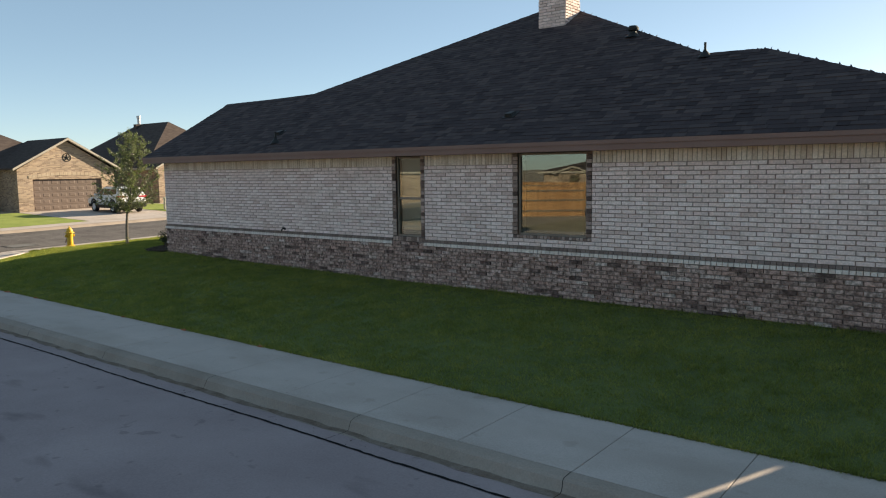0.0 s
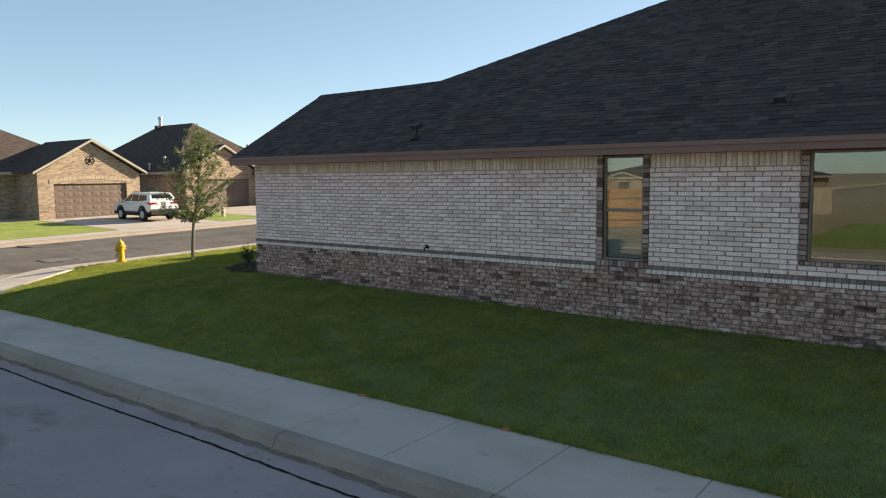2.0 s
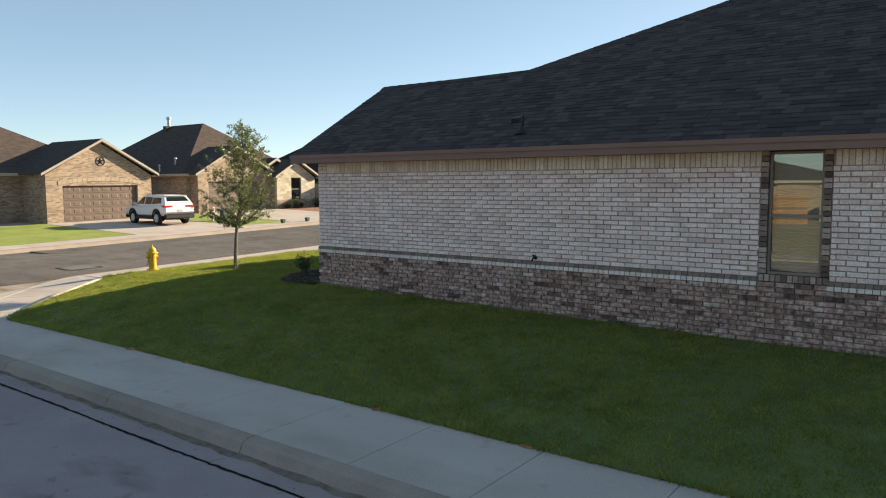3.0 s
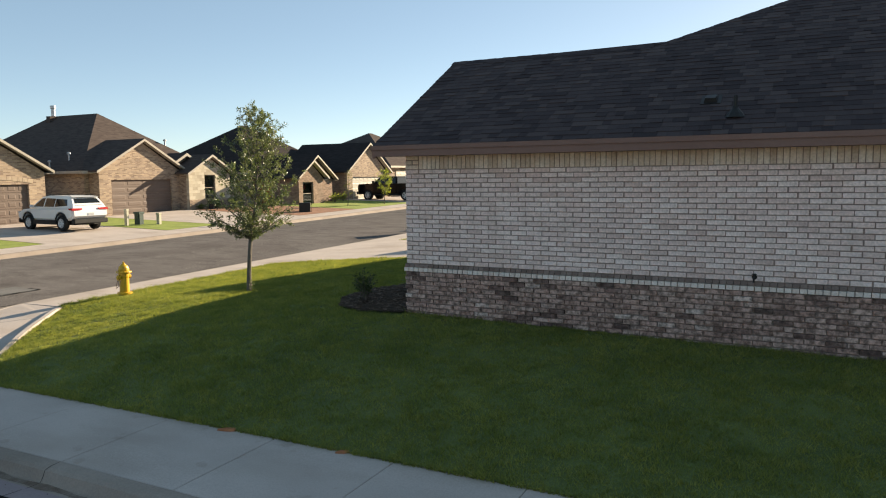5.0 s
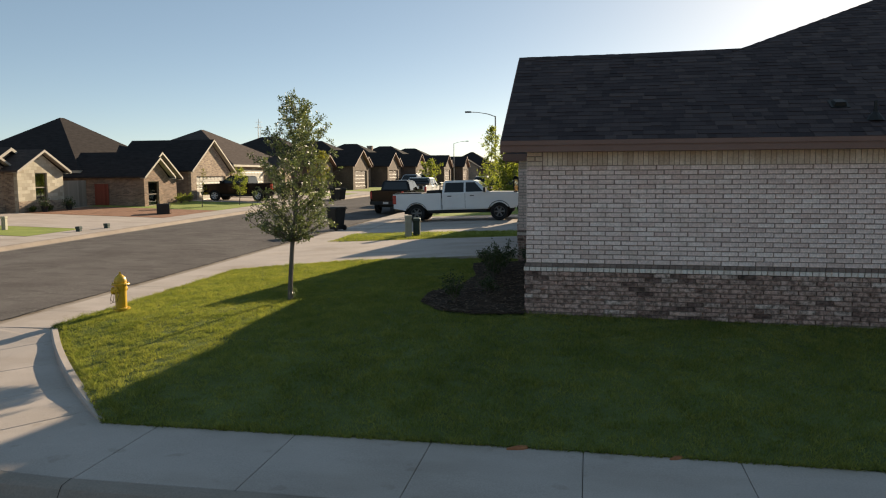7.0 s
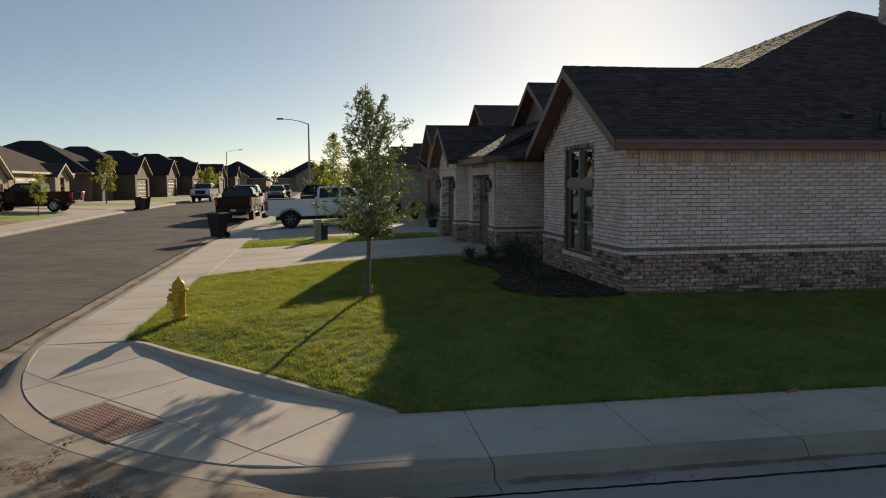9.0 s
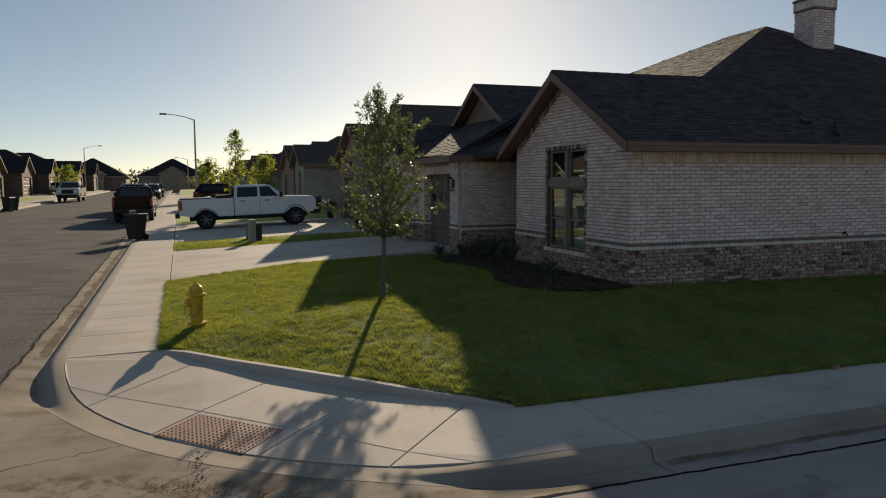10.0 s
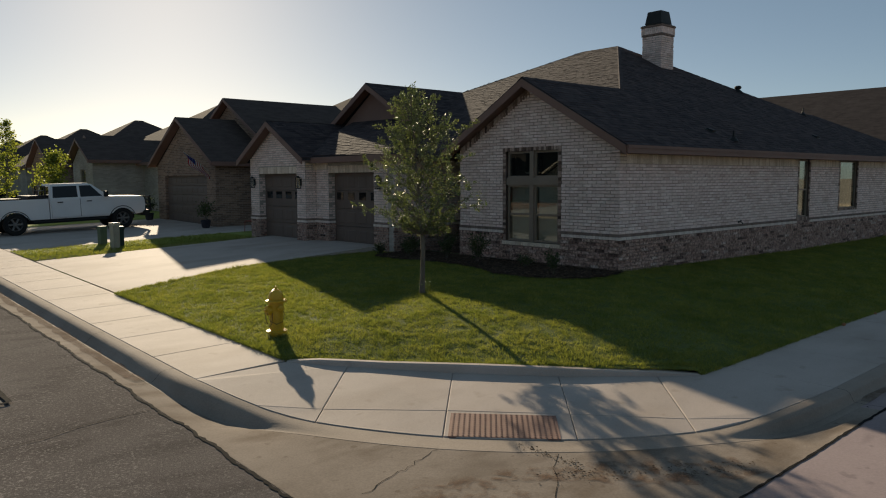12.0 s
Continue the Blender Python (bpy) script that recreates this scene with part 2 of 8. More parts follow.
STATIONS = edge_path()


def gutter_z(st):
    x, y, nx, ny, top, s = st
    if s < 0:
        return z_side(x) - 0.137
    if s > 1:
        return z_front(y) - 0.15
    dip = 0.10 * (math.exp(-((s - 0.85) / 0.09) ** 2) + 0.7 * math.exp(-((s - 0.14) / 0.09) ** 2))
    return lerp(z_side(-4) - 0.137, z_front(-0.1) - 0.15, s) - dip


def strip(name, stations, prof, material, label, category):
    """prof(station) gives (offset outwards, z) pairs."""
    bm = bmesh.new()
    rows = []
    for st in stations:
        rows.append([bm.verts.new((st[0] + st[2] * d, st[1] + st[3] * d, z)) for d, z in prof(st)])
    for a, b in zip(rows, rows[1:]):
        for i in range(len(a) - 1):
            bm.faces.new((a[i], b[i], b[i + 1], a[i + 1]))
    bmesh.ops.recalc_face_normals(bm, faces=bm.faces)
    for e in bm.edges:
        e.smooth = e.calc_face_angle(0.0) < 0.45
    return tagged(part(name, bm, material, smooth=True), label, category, kind="structure")


def curb_profile(st):
    g, t = gutter_z(st), st[4]
    h = t - g
    k = lerp(1.0, 2.0, (st[5] - 0.1) / 0.5)      # broader along the front street
    return [(-0.16, t - 0.2), (-0.16, t - 0.004), (-0.152, t), (-0.05, t - 0.03 * h), (-0.01, t - 0.10 * h), (0.02 * k, t - 0.24 * h), (0.045 * k, t - 0.58 * h), (0.07 * k, g + 0.10 * h), (0.082 * k, g), (0.20, g), (0.21, g - 0.1)]


curb = strip("curb", STATIONS, curb_profile, M_CURB, "weathered grey concrete kerb with rounded top", "kerb")
gutter = strip("gutter", [s for s in STATIONS if s[5] >= 1.0], lambda s: [(0.18, gutter_z(s) - 0.002), (0.30, gutter_z(s)), (0.53, gutter_z(s) + 0.025)], M_GUTTER,
               "stained concrete gutter beside the asphalt", "gutter")


def z_street(x, y):
    d = -6.64 - y
    return lerp(z_side(x) - 0.12, -0.7, (-4 - x) / 6.6) + 0.012 * min(max(d, 0), 4.5)


def fan_prof(st):
    g = gutter_z(st)
    x, y, nx, ny = st[:4]
    # out to the asphalt's edge or to the tar seam
    d1 = (-10.62 - x) / nx if nx < -1e-3 else 99
    d2 = (-6.66 - y) / ny if ny < -1e-3 else 99
    d = min(d1, d2)
    ex, ey = x + nx * d, y + ny * d
    z = z_street(ex, ey) if d2 <= d1 else lerp(-0.7, z_front(0) - 0.125, (ey + 6.7) / 6.6)
    return [(0.18, g - 0.003), (lerp(0.12, d, 0.35), lerp(g, z, 0.35)), (lerp(0.12, d, 0.7), lerp(g, z, 0.7)), (d, z)]


strip("gutter_side", [s for s in STATIONS if s[5] <= 0], fan_prof, M_STREET, "concrete gutter pan beside the side street", "gutter")
apron = strip("gutter_apron", [s for s in STATIONS if 0 <= s[5] <= 1], fan_prof, M_GUTTER, "stained concrete apron and gutter round the street corner", "gutter")


def apron_z(x, y):
    """Height of the corner apron."""
    s = math.atan2(-(x - CX), -(y - CY)) / (math.pi / 2)
    q = min(STATIONS, key=lambda st: abs(st[5] - s))
    pr = fan_prof(q)
    return float(np.interp(math.hypot(x - CX, y - CY) - RAD, [p[0] for p in pr], [p[1] for p in pr]))


side_street = sheet("road_side", list(np.arange(-10.62, 61, 3.0)), [-16.2, -14, -11.5, -9, -7.8, -6.66], z_street, M_STREET, "pale worn concrete side street", "road")


def z_asphalt(x, y):
    yy = max(y, -8)
    mid = 1 - abs(x + 15.25) / 4.65
    return (-0.46 + rise(yy) - 0.125) + 0.10 * max(0.0, mid) ** 0.8


front_street = sheet("road_front", [-19.88, -18.5, -17, -15.25, -13.5, -12, -10.62], [-120, -60, -30, -16, -8] + list(np.arange(-4, 132, 4.0)), z_asphalt, M_ASPHALT,
                     "dark grey worn asphalt street", "road")
# far side of the front street
OPP = [(-20.4, y, 1.0, 0.0, z_front(max(y, -60)), 2.0) for y in np.arange(-60.0, 132, 2.0)]
curb_far = strip("curb_far", OPP, lambda s: [(-0.16, s[4] - 0.2), (-0.16, s[4]), (-0.02, s[4]), (0.04, s[4] - 0.03), (0.13, s[4] - 0.15), (0.54, s[4] - 0.12)], M_CURB,
                 "concrete kerb and gutter across the street", "kerb")
walk_far = sheet("pavement_far", [-22.35, -20.5], list(np.arange(-60, 132, 4.0)), lambda x, y: z_front(max(y, -60)) + 0.004, M_WALK, "pale concrete pavement across the street", "pavement")
curb_south = strip("curb_south", [(x, -16.2, 0.0, 1.0, z_side(x), 0.0) for x in np.arange(-10.0, 61, 2.0)], lambda s: [(-0.16, s[4] - 0.2), (-0.16, s[4]), (0, s[4]), (0.05, s[4] - 0.05), (0.14, s[4] - 0.14)], M_CURB,
                   "concrete kerb on the far side of the side street", "kerb")
walk_south = sheet("pavement_south", list(np.arange(-10, 61, 3.0)), [-17.8, -16.3], lambda x, y: z_side(x) + 0.003, M_WALK, "pale concrete pavement along the side street", "pavement")

# inner edge of the corner pavement: a low straight kerb from A to B
IA, IB = (-8.62, -0.45), (-4.6, -4.59)


def z_walk(x, y):
    """Height of the near pavement."""
    if x > -4.6:
        return z_side(x) + 0.02 * (y + 6.2) / 1.5
    if y > -0.45:
        return z_front(y) + 0.03 * (x + 10.1) / 1.5
    a = math.atan2(-(x - CX), -(y - CY))
    s = a / (math.pi / 2)
    r = math.hypot(x - CX, y - CY)
    drop = min(1.0, max(0.0, min((s - 0.03) / 0.24, (0.97 - s) / 0.24)))
    drop = drop * drop * (3 - 2 * drop)
    outer = lerp(z_side(-4), z_front(-0.1), s) - 0.147 * drop
    inner = lerp(z_side(-4.6) + 0.02, z_front(-0.45) + 0.03, s) - 0.055 * drop
    return lerp(outer, inner, (RAD - r) / (RAD - 4.35))


def panel(bm, pts, gap=0.0035, thick=0.10):
    c = Vector((sum(p[0] for p in pts) / len(pts), sum(p[1] for p in pts) / len(pts)))
    q = []
    for x, y in pts:
        d = Vector((x, y)) - c
        k = 1 - gap / max(d.length, 0.1) * 1.4
        q.append((c.x + d.x * k, c.y + d.y * k))
    bot = [(x, y, z_walk(x, y) - thick) for x, y in q]
    top = [(x, y, z_walk(x, y) - 0.006) for x, y in q]
    c2 = [(c.x + (x - c.x) * 0.988, c.y + (y - c.y) * 0.988) for x, y in q]
    up = [(x, y, z_walk(x, y)) for x, y in c2]
    a = [bm.verts.new(p) for p in bot]
    b = [bm.verts.new(p) for p in top]
    t = [bm.verts.new(p) for p in up]
    n = len(a)
    bm.faces.new(t)
    for i in range(n):
        j = (i + 1) % n
        bm.faces.new((a[i], a[j], b[j], b[i]))
        bm.faces.new((b[i], b[j], t[j], t[i]))
    bmesh.ops.recalc_face_normals(bm, faces=bm.faces)


pavement = thing("pavement", "pale concrete pavement in cut slabs round the corner plot", "pavement", kind="structure")
SLABS = []
JOINTS = [-3.85, -2.16, -0.62, 0.98, 2.51] + [2.51 + 1.434 * k for k in range(1, 6)] + [11.13, 12.62, 14.05, 15.5, 16.88, 18.2] + [18.2 + 1.45 * k for k in range(1, 16)]
for x0, x1 in zip(JOINTS, JOINTS[1:]):
    SLABS.append([(x0, -6.04), (x1, -6.04), (x1, -4.58), (x0, -4.58)])
for k in range(0, 60):
    y0 = -0.4 + 1.5 * k
    SLABS.append([(-9.94, y0), (-8.6, y0), (-8.6, y0 + 1.5), (-9.94, y0 + 1.5)])


def arc_pt(a, r):
    return (CX - r * math.sin(radians(a)), CY - r * math.cos(radians(a)))


def inner_pt(t):
    return (lerp(IB[0], IA[0], t), lerp(IB[1], IA[1], t))


# the ramp: one straight joint across it (x + y = MID) and four joints square to it (x - y = d)
MID, RI = -11.42, RAD - 0.16


def mid_pt(d):
    return ((MID + d) / 2, (MID - d) / 2)


def inner_d(d):
    t = (IB[0] - IB[1] - d) / (IB[0] - IB[1] - IA[0] + IA[1])
    return inner_pt(t)


def arc_d(d):
    """Where the joint x - y = d meets the kerb's back."""
    q = (d - CX + CY) / math.sqrt(2) / RI
    a = math.degrees(math.asin(-q)) + 45
    return arc_pt(a, RI)


def arc_run(d0, d1, n=6):
    return [arc_d(lerp(d0, d1, k / n)) for k in range(n + 1)]


half = math.sqrt(RI ** 2 - ((CX + CY - MID) / math.sqrt(2)) ** 2) * math.sqrt(2)
D0, D1 = CX - CY - half, CX - CY + half        # ends of the straight joint
CUTS = [-6.9, -4.8, -2.75, -0.85]
SLABS.append([IA, (-9.94, -0.4)] + [arc_pt(a, RI) for a in np.linspace(86, math.degrees(math.asin(-((D0 - CX + CY) / math.sqrt(2)) / RI)) + 45, 4)] + [mid_pt(CUTS[0]), inner_d(CUTS[0])])
SLABS.append([mid_pt(D0)] + arc_run(D0, CUTS[0])[1:] + [mid_pt(CUTS[0])])
for d0, d1 in zip(CUTS, CUTS[1:]):
    SLABS.append([inner_d(d0), mid_pt(d0), mid_pt(d1), inner_d(d1)])
    SLABS.append([mid_pt(d0)] + arc_run(d0, d1) + [mid_pt(d1)])
SLABS.append([mid_pt(CUTS[-1])] + arc_run(CUTS[-1], D1)[:-1] + [mid_pt(D1)])
SLABS.append([inner_d(CUTS[-1]), mid_pt(CUTS[-1]), mid_pt(D1)] + [arc_pt(a, RI) for a in np.linspace(12, 0, 4)] + [(-3.85, -6.04), (-3.85, -4.58), (-4.6, -4.59)])
for k, s in enumerate(SLABS):
    bm2 = bmesh.new()
    panel(bm2, s)
    part("slab", bm2, M_WALK, pavement)
joint_bed = strip("joint_bed", [s for s in STATIONS if s[0] < 45 and s[1] < 92], lambda s: [(-1.6, s[4] - 0.05), (-0.1, s[4] - 0.02)], M_CURB, "sand in the pavement joints", "ground")

# low kerb that holds the lawn at the corner
bm = bmesh.new()
bot, top = [], []
for k in range(13):
    t = k / 12
    x, y = inner_pt(t)
    h = 0.105 * math.sin(math.pi * t) ** 0.6 + 0.010
    bow = 0.12 * math.sin(math.pi * t)
    x, y = x - 0.70 * bow, y - 0.70 * bow
    z = z_walk(x, y)
    bot.append((x, y, z, h))
d = Vector((-0.72, -0.70))
rows = []
for x, y, z, h in bot:
    rows.append([bm.verts.new(p) for p in ((x + 0.02 * d.x, y + 0.02 * d.y, z - 0.05), (x + 0.01 * d.x, y + 0.01 * d.y, z + h - 0.015), (x - 0.01 * d.x, y - 0.01 * d.y, z + h), (x - 0.10 * d.x, y - 0.10 * d.y, z + h), (x - 0.11 * d.x, y - 0.11 * d.y, z - 0.1))])
for a, b in zip(rows, rows[1:]):
    for i in range(4):
        bm.faces.new((a[i], a[i + 1], b[i + 1], b[i]))
bmesh.ops.recalc_face_normals(bm, faces=bm.faces)
tagged(part("curb_lawn", bm, M_WALK), "low concrete edging that holds the lawn at the ramp", "kerb", kind="structure")


# lawn
def north_edge(x):
    return lerp(6.85, 7.9, (x + 8.6) / 3.6)


def lawn_snap(x, y):
    x, y = max(x, -8.63), max(y, -4.60)
    ax, ay = IA
    dx, dy = IB[0] - IA[0], IB[1] - IA[1]
    ln = math.hypot(dx, dy)
    nx, ny = -dy / ln, dx / ln          # towards the lawn
    s = (x - ax) * nx + (y - ay) * ny
    t = ((x - ax) * dx + (y - ay) * dy) / ln / ln
    bow = 0.12 * math.sin(math.pi * max(0, min(1, t)))
    lim = 0.05 - bow
    if s < lim and -0.2 < t < 1.2:
        x, y = x + (lim - s) * nx, y + (lim - s) * ny
    return x, min(y, north_edge(x))


def z_lawn(x, y):
    dh = math.hypot(max(0.0, -x), max(0.0, -y))
    d1, d2 = max(y + 4.57, 1e-3), max(x + 8.6, 1e-3)
    ln = math.hypot(IB[0] - IA[0], IB[1] - IA[1])
    d3 = max(((x - IA[0]) * (IA[1] - IB[1]) + (y - IA[1]) * (IB[0] - IA[0])) / ln, 1e-3)
    w1, w2, w3 = d1 ** -2, d2 ** -2, d3 ** -2
    ze = (w1 * (z_side(x) + 0.035) + w2 * (z_front(y) + 0.05) + w3 * -0.485) / (w1 + w2 + w3)
    t = dh / (dh + min(d1, d2, d3))
    p = 1.35 if x > 0 else lerp(1.35, 2.3, -x / 3)
    base = lerp(0.03, -0.085, x / 9)
    return base + (ze - base) * t ** p


lawn = sheet("lawn", list(np.arange(-8.8, 26, 0.2)), list(np.arange(-4.9, 8.3, 0.2)), z_lawn, M_LAWN, "mown green lawn round the corner house", "lawn",
             keep=lambda x, y: (x < 0.3 or y < 0.3) and (y < north_edge(x) + 0.1) and (x + 8.6) > -0.1 and (y + 4.7) > -0.1 and
             ((x - IA[0]) * (IA[1] - IB[1]) + (y - IA[1]) * (IB[0] - IA[0])) > -0.5, snap=lawn_snap)


# driveway of the corner house
def z_drive(x, y):
    return lerp(z_front(y) + 0.035, 0.18 if y < 16 else 0.30, (x + 8.6) / 8.0)


driveway = sheet("driveway", [-8.58, -7, -5, -3, -1, 3], [6.7, 7.2, 8, 9, 10.5, 12, 13.2, 14.0], lambda x, y: z_drive(x, y) + 0.004, M_WALK, "pale concrete driveway in front of the garage", "driveway",
                 snap=lambda x, y: (x, y if y > 8 else max(y, north_edge(x) - 0.0)))


bm = bmesh.new()
rim = [x for x in np.arange(-8.56, 2.6, 0.4)]
up_ = [bm.verts.new((x, north_edge(x) - 0.003, z_drive(x, 7.0) + 0.002)) for x in rim]
dn_ = [bm.verts.new((x, north_edge(x) - 0.003, z_drive(x, 7.0) - 0.35)) for x in rim]
for i in range(len(rim) - 1):
    bm.faces.new((up_[i], dn_[i], dn_[i + 1], up_[i + 1]))
part("slab_edge", bm, M_WALK, driveway)

# ---- houses ----
SL = 0.568


def roof_slab(name, polys, parent, material, thick=0.10, label=""):
    for p in polys:
        bm = bmesh.new()
        slab(bm, p, thick)
        bmesh.ops.recalc_face_normals(bm, faces=bm.faces)
        part(name, bm, material, parent, label)


def gable_polys(x0, x1, y0, y1, z, sl=SL, over=0.36, front=0.34):
    """Two planes of a gable roof whose ridge runs along x."""
    ym, h = (y0 + y1) / 2, ((y1 - y0) / 2 + over) * sl
    a, b = x0 - front, x1
    return [[(a, y0 - over, z), (b, y0 - over, z), (b, ym, z + h), (a, ym, z + h)],
            [(a, ym, z + h), (b, ym, z + h), (b, y1 + over, z), (a, y1 + over, z)]]


def hip_polys(x0, x1, y0, y1, z, sl=SL, over=0.40):
    x0, x1, y0, y1 = x0 - over, x1 + over, y0 - over, y1 + over
    w = min(x1 - x0, y1 - y0) / 2
    h = w * sl
    if x1 - x0 > y1 - y0:
        a, b = (x0 + w, (y0 + y1) / 2, z + h), (x1 - w, (y0 + y1) / 2, z + h)
        return [[(x0, y0, z), (x1, y0, z), b, a], [(x1, y1, z), (x0, y1, z), a, b], [(x0, y1, z), (x0, y0, z), a], [(x1, y0, z), (x1, y1, z), b]]
    a, b = ((x0 + x1) / 2, y0 + w, z + h), ((x0 + x1) / 2, y1 - w, z + h)
    return [[(x0, y1, z), (x0, y0, z), a, b], [(x1, y0, z), (x1, y1, z), b, a], [(x0, y0, z), (x1, y0, z), a], [(x1, y1, z), (x0, y1, z), b]]


def rake_boards(name, parent, x0, y0, y1, z, sl=SL, over=0.36, front=0.34, h=0.17, material=None):
    """Barge boards up both slopes of a gable that faces -x, and the soffit behind them."""
    ym, hh = (y0 + y1) / 2, ((y1 - y0) / 2 + over) * sl
    for sgn in (-1, 1):
        bm = bmesh.new()
        ye = ym + sgn * ((y1 - y0) / 2 + over + 0.01)
        p = [(ye, z - 0.02), (ym, z + hh - 0.02), (ym, z + hh - h * 1.12 - 0.02), (ye, z - h * 1.12 - 0.02)]
        xa, xb = x0 - front - 0.025, x0 - front + 0.02
        solid(bm, [(xa, y, q) for y, q in p], [(xb, y, q) for y, q in p])
        p = [(ye, z - 0.10), (ym, z + hh - 0.10), (ym, z + hh - 0.13), (ye, z - 0.13)]
        solid(bm, [(xb, y, q) for y, q in p], [(x0 + 0.03, y, q) for y, q in p])
        bmesh.ops.recalc_face_normals(bm, faces=bm.faces)
        part(name, bm, material or M_TRIM, parent)


def eave_board(name, parent, x0, y0, x1, y1, z, h=0.18, t=0.03, soffit=0.4, side=(0, 1), material=None):
    """A fascia along a straight eave and the soffit that runs back to the wall."""
    bm = bmesh.new()
    sx, sy = side
    a, b = (min(x0, x1), min(y0, y1)), (max(x0, x1), max(y0, y1))
    ex, ey = abs(sx) * t, abs(sy) * t
    box(bm, a[0] - (ex if sx > 0 else 0), a[1] - (ey if sy > 0 else 0), z - h, b[0] + (ex if sx < 0 else 0), b[1] + (ey if sy < 0 else 0), z - 0.004)
    s0 = (a[0] + min(0, sx * soffit), a[1] + min(0, sy * soffit))
    s1 = (b[0] + max(0, sx * soffit), b[1] + max(0, sy * soffit))
    box(bm, s0[0], s0[1], z - h + 0.004, s1[0], s1[1], z - h + 0.02)
    return part(name, bm, material or M_TRIM, parent)


def holed_wall(bm, u0, u1, z0, z1, holes, put, apex=None):
    """One closed wall with rectangular holes (u0, u1, v0, v1); put(u, v, k) gives the point on its face (k 0) or back (k 1)."""
    us = sorted({u0, u1, *[h[0] for h in holes], *[h[1] for h in holes]})
    vs = sorted({z0, z1, *[max(h[2], z0) for h in holes], *[min(h[3], z1) for h in holes]})
    vert = {}

    def at(i, j, k):
        if (i, j, k) not in vert:
            vert[i, j, k] = bm.verts.new(put(us[i], vs[j], k))
        return vert[i, j, k]

    def full(i, j):
        if not (0 <= i < len(us) - 1 and 0 <= j < len(vs) - 1):
            return False
        u, v = (us[i] + us[i + 1]) / 2, (vs[j] + vs[j + 1]) / 2
        return not any(h[0] < u < h[1] and h[2] < v < h[3] for h in holes)
    for i in range(len(us) - 1):
        for j in range(len(vs) - 1):
            if not full(i, j):
                continue
            for k in (0, 1):
                bm.faces.new((at(i, j, k), at(i + 1, j, k), at(i + 1, j + 1, k), at(i, j + 1, k)))
            for di, dj, p, q in ((-1, 0, (0, 0), (0, 1)), (1, 0, (1, 0), (1, 1)), (0, -1, (0, 0), (1, 0)), (0, 1, (0, 1), (1, 1))):
                top = apex is not None and dj == 1 and j == len(vs) - 2
                if not full(i + di, j + dj) and not top:
                    bm.faces.new((at(i + p[0], j + p[1], 0), at(i + q[0], j + q[1], 0), at(i + q[0], j + q[1], 1), at(i + p[0], j + p[1], 1)))
    if apex is not None:
        n, m = len(us) - 1, len(vs) - 1
        tip = [bm.verts.new(put(apex[0], apex[1], k)) for k in (0, 1)]
        for k in (0, 1):
            bm.faces.new([at(i, m, k) for i in range(n + 1)] + [tip[k]])
        bm.faces.new((at(0, m, 0), tip[0], tip[1], at(0, m, 1)))
        bm.faces.new((at(n, m, 0), tip[0], tip[1], at(n, m, 1)))
    bmesh.ops.recalc_face_normals(bm, faces=bm.faces)


def gable_wall(bm, x0, y0, y1, z0, z1, sl=SL, t=0.25, over=0.36, holes=()):
    """A gable end that faces -x."""
    holed_wall(bm, y0, y1, z0, z1, holes, lambda u, v, k: (x0 + t * k, u, v), ((y0 + y1) / 2, z1 + (y1 - y0) / 2 * sl + over * sl - 0.12))


EAVE = 2.85
house = thing("house", "single-storey whitewashed brick corner house with dark shingle roof", "house")
PK = (9.5, 6.85, EAVE + SL * 7.27)
WV, EV, EP = (3.65, 2.6, EAVE + SL * 3.02), (15.13, 2.55, EAVE + SL * 2.97), (16.25, 2.5, EAVE + SL * 2.92)
NP = (9.5, 8.5, PK[2])
south = [(-0.36, -0.42, EAVE), (20.7, -0.42, EAVE), EP, EV, PK, WV, (-0.36, 2.6, WV[2])]
west = [PK, NP, (-0.48, 15.6, EAVE), (-0.48, 5.6, EAVE), WV]
wing_north = [(-0.36, 2.6, WV[2]), WV, (-0.36, 5.62, EAVE)]
east = [NP, PK, EV, (19.0, 5.6, EAVE), (19.0, 15.6, EAVE)]
east_wing_n = [EV, EP, (20.7, 5.4, EAVE), (19.0, 5.4, EAVE)]
east_hip = [EP, (20.7, -0.42, EAVE), (20.7, 5.4, EAVE)]
north = [NP, (19.0, 15.6, EAVE), (-0.48, 15.6, EAVE)]
M_SHINGLE = speckled("roof_felt", (0.030, 0.028, 0.032), (0.055, 0.050, 0.052), 25, 3, 0.95, amount=0.5)
ROOF_POLYS = [south, west, wing_north, east, east_wing_n, east_hip, north]
roof = new("roof")
roof.parent = house
roof_slab("roof_deck", ROOF_POLYS, roof, M_SHINGLE)
GB = (7.4, 15.1)     # garage block
garage_main = gable_polys(1.55, 6.0, GB[0], GB[1], EAVE + 0.18)
garage_front = [[(-1.15, GB[0] - 0.36, EAVE), (1.7, GB[0] + 1.0, EAVE + 1.35 * SL + 0.55), (1.7, 12.5, 4.25), (-1.15, 12.5, EAVE)],
                [(-1.15, GB[0] - 0.36, EAVE), (3.0, GB[0] - 0.36, EAVE), (3.0, GB[0] + 1.9, 4.2), (1.7, GB[0] + 1.9, 4.25)]]
garage_a = gable_polys(-1.2, 3.0, 11.3, 15.1, EAVE)
roof_garage = new("garage_roof")
roof_garage.parent = house
roof_slab("roof_deck", garage_main + garage_front + garage_a, roof_garage, M_SHINGLE)
rake_boards("barge_board", house, -0.01, -0.04, 5.24, EAVE, front=0.35)
rake_boards("barge_board", house, 1.55, GB[0], GB[1], EAVE + 0.18)
rake_boards("barge_board", house, -1.2, 11.3, 15.1, EAVE)
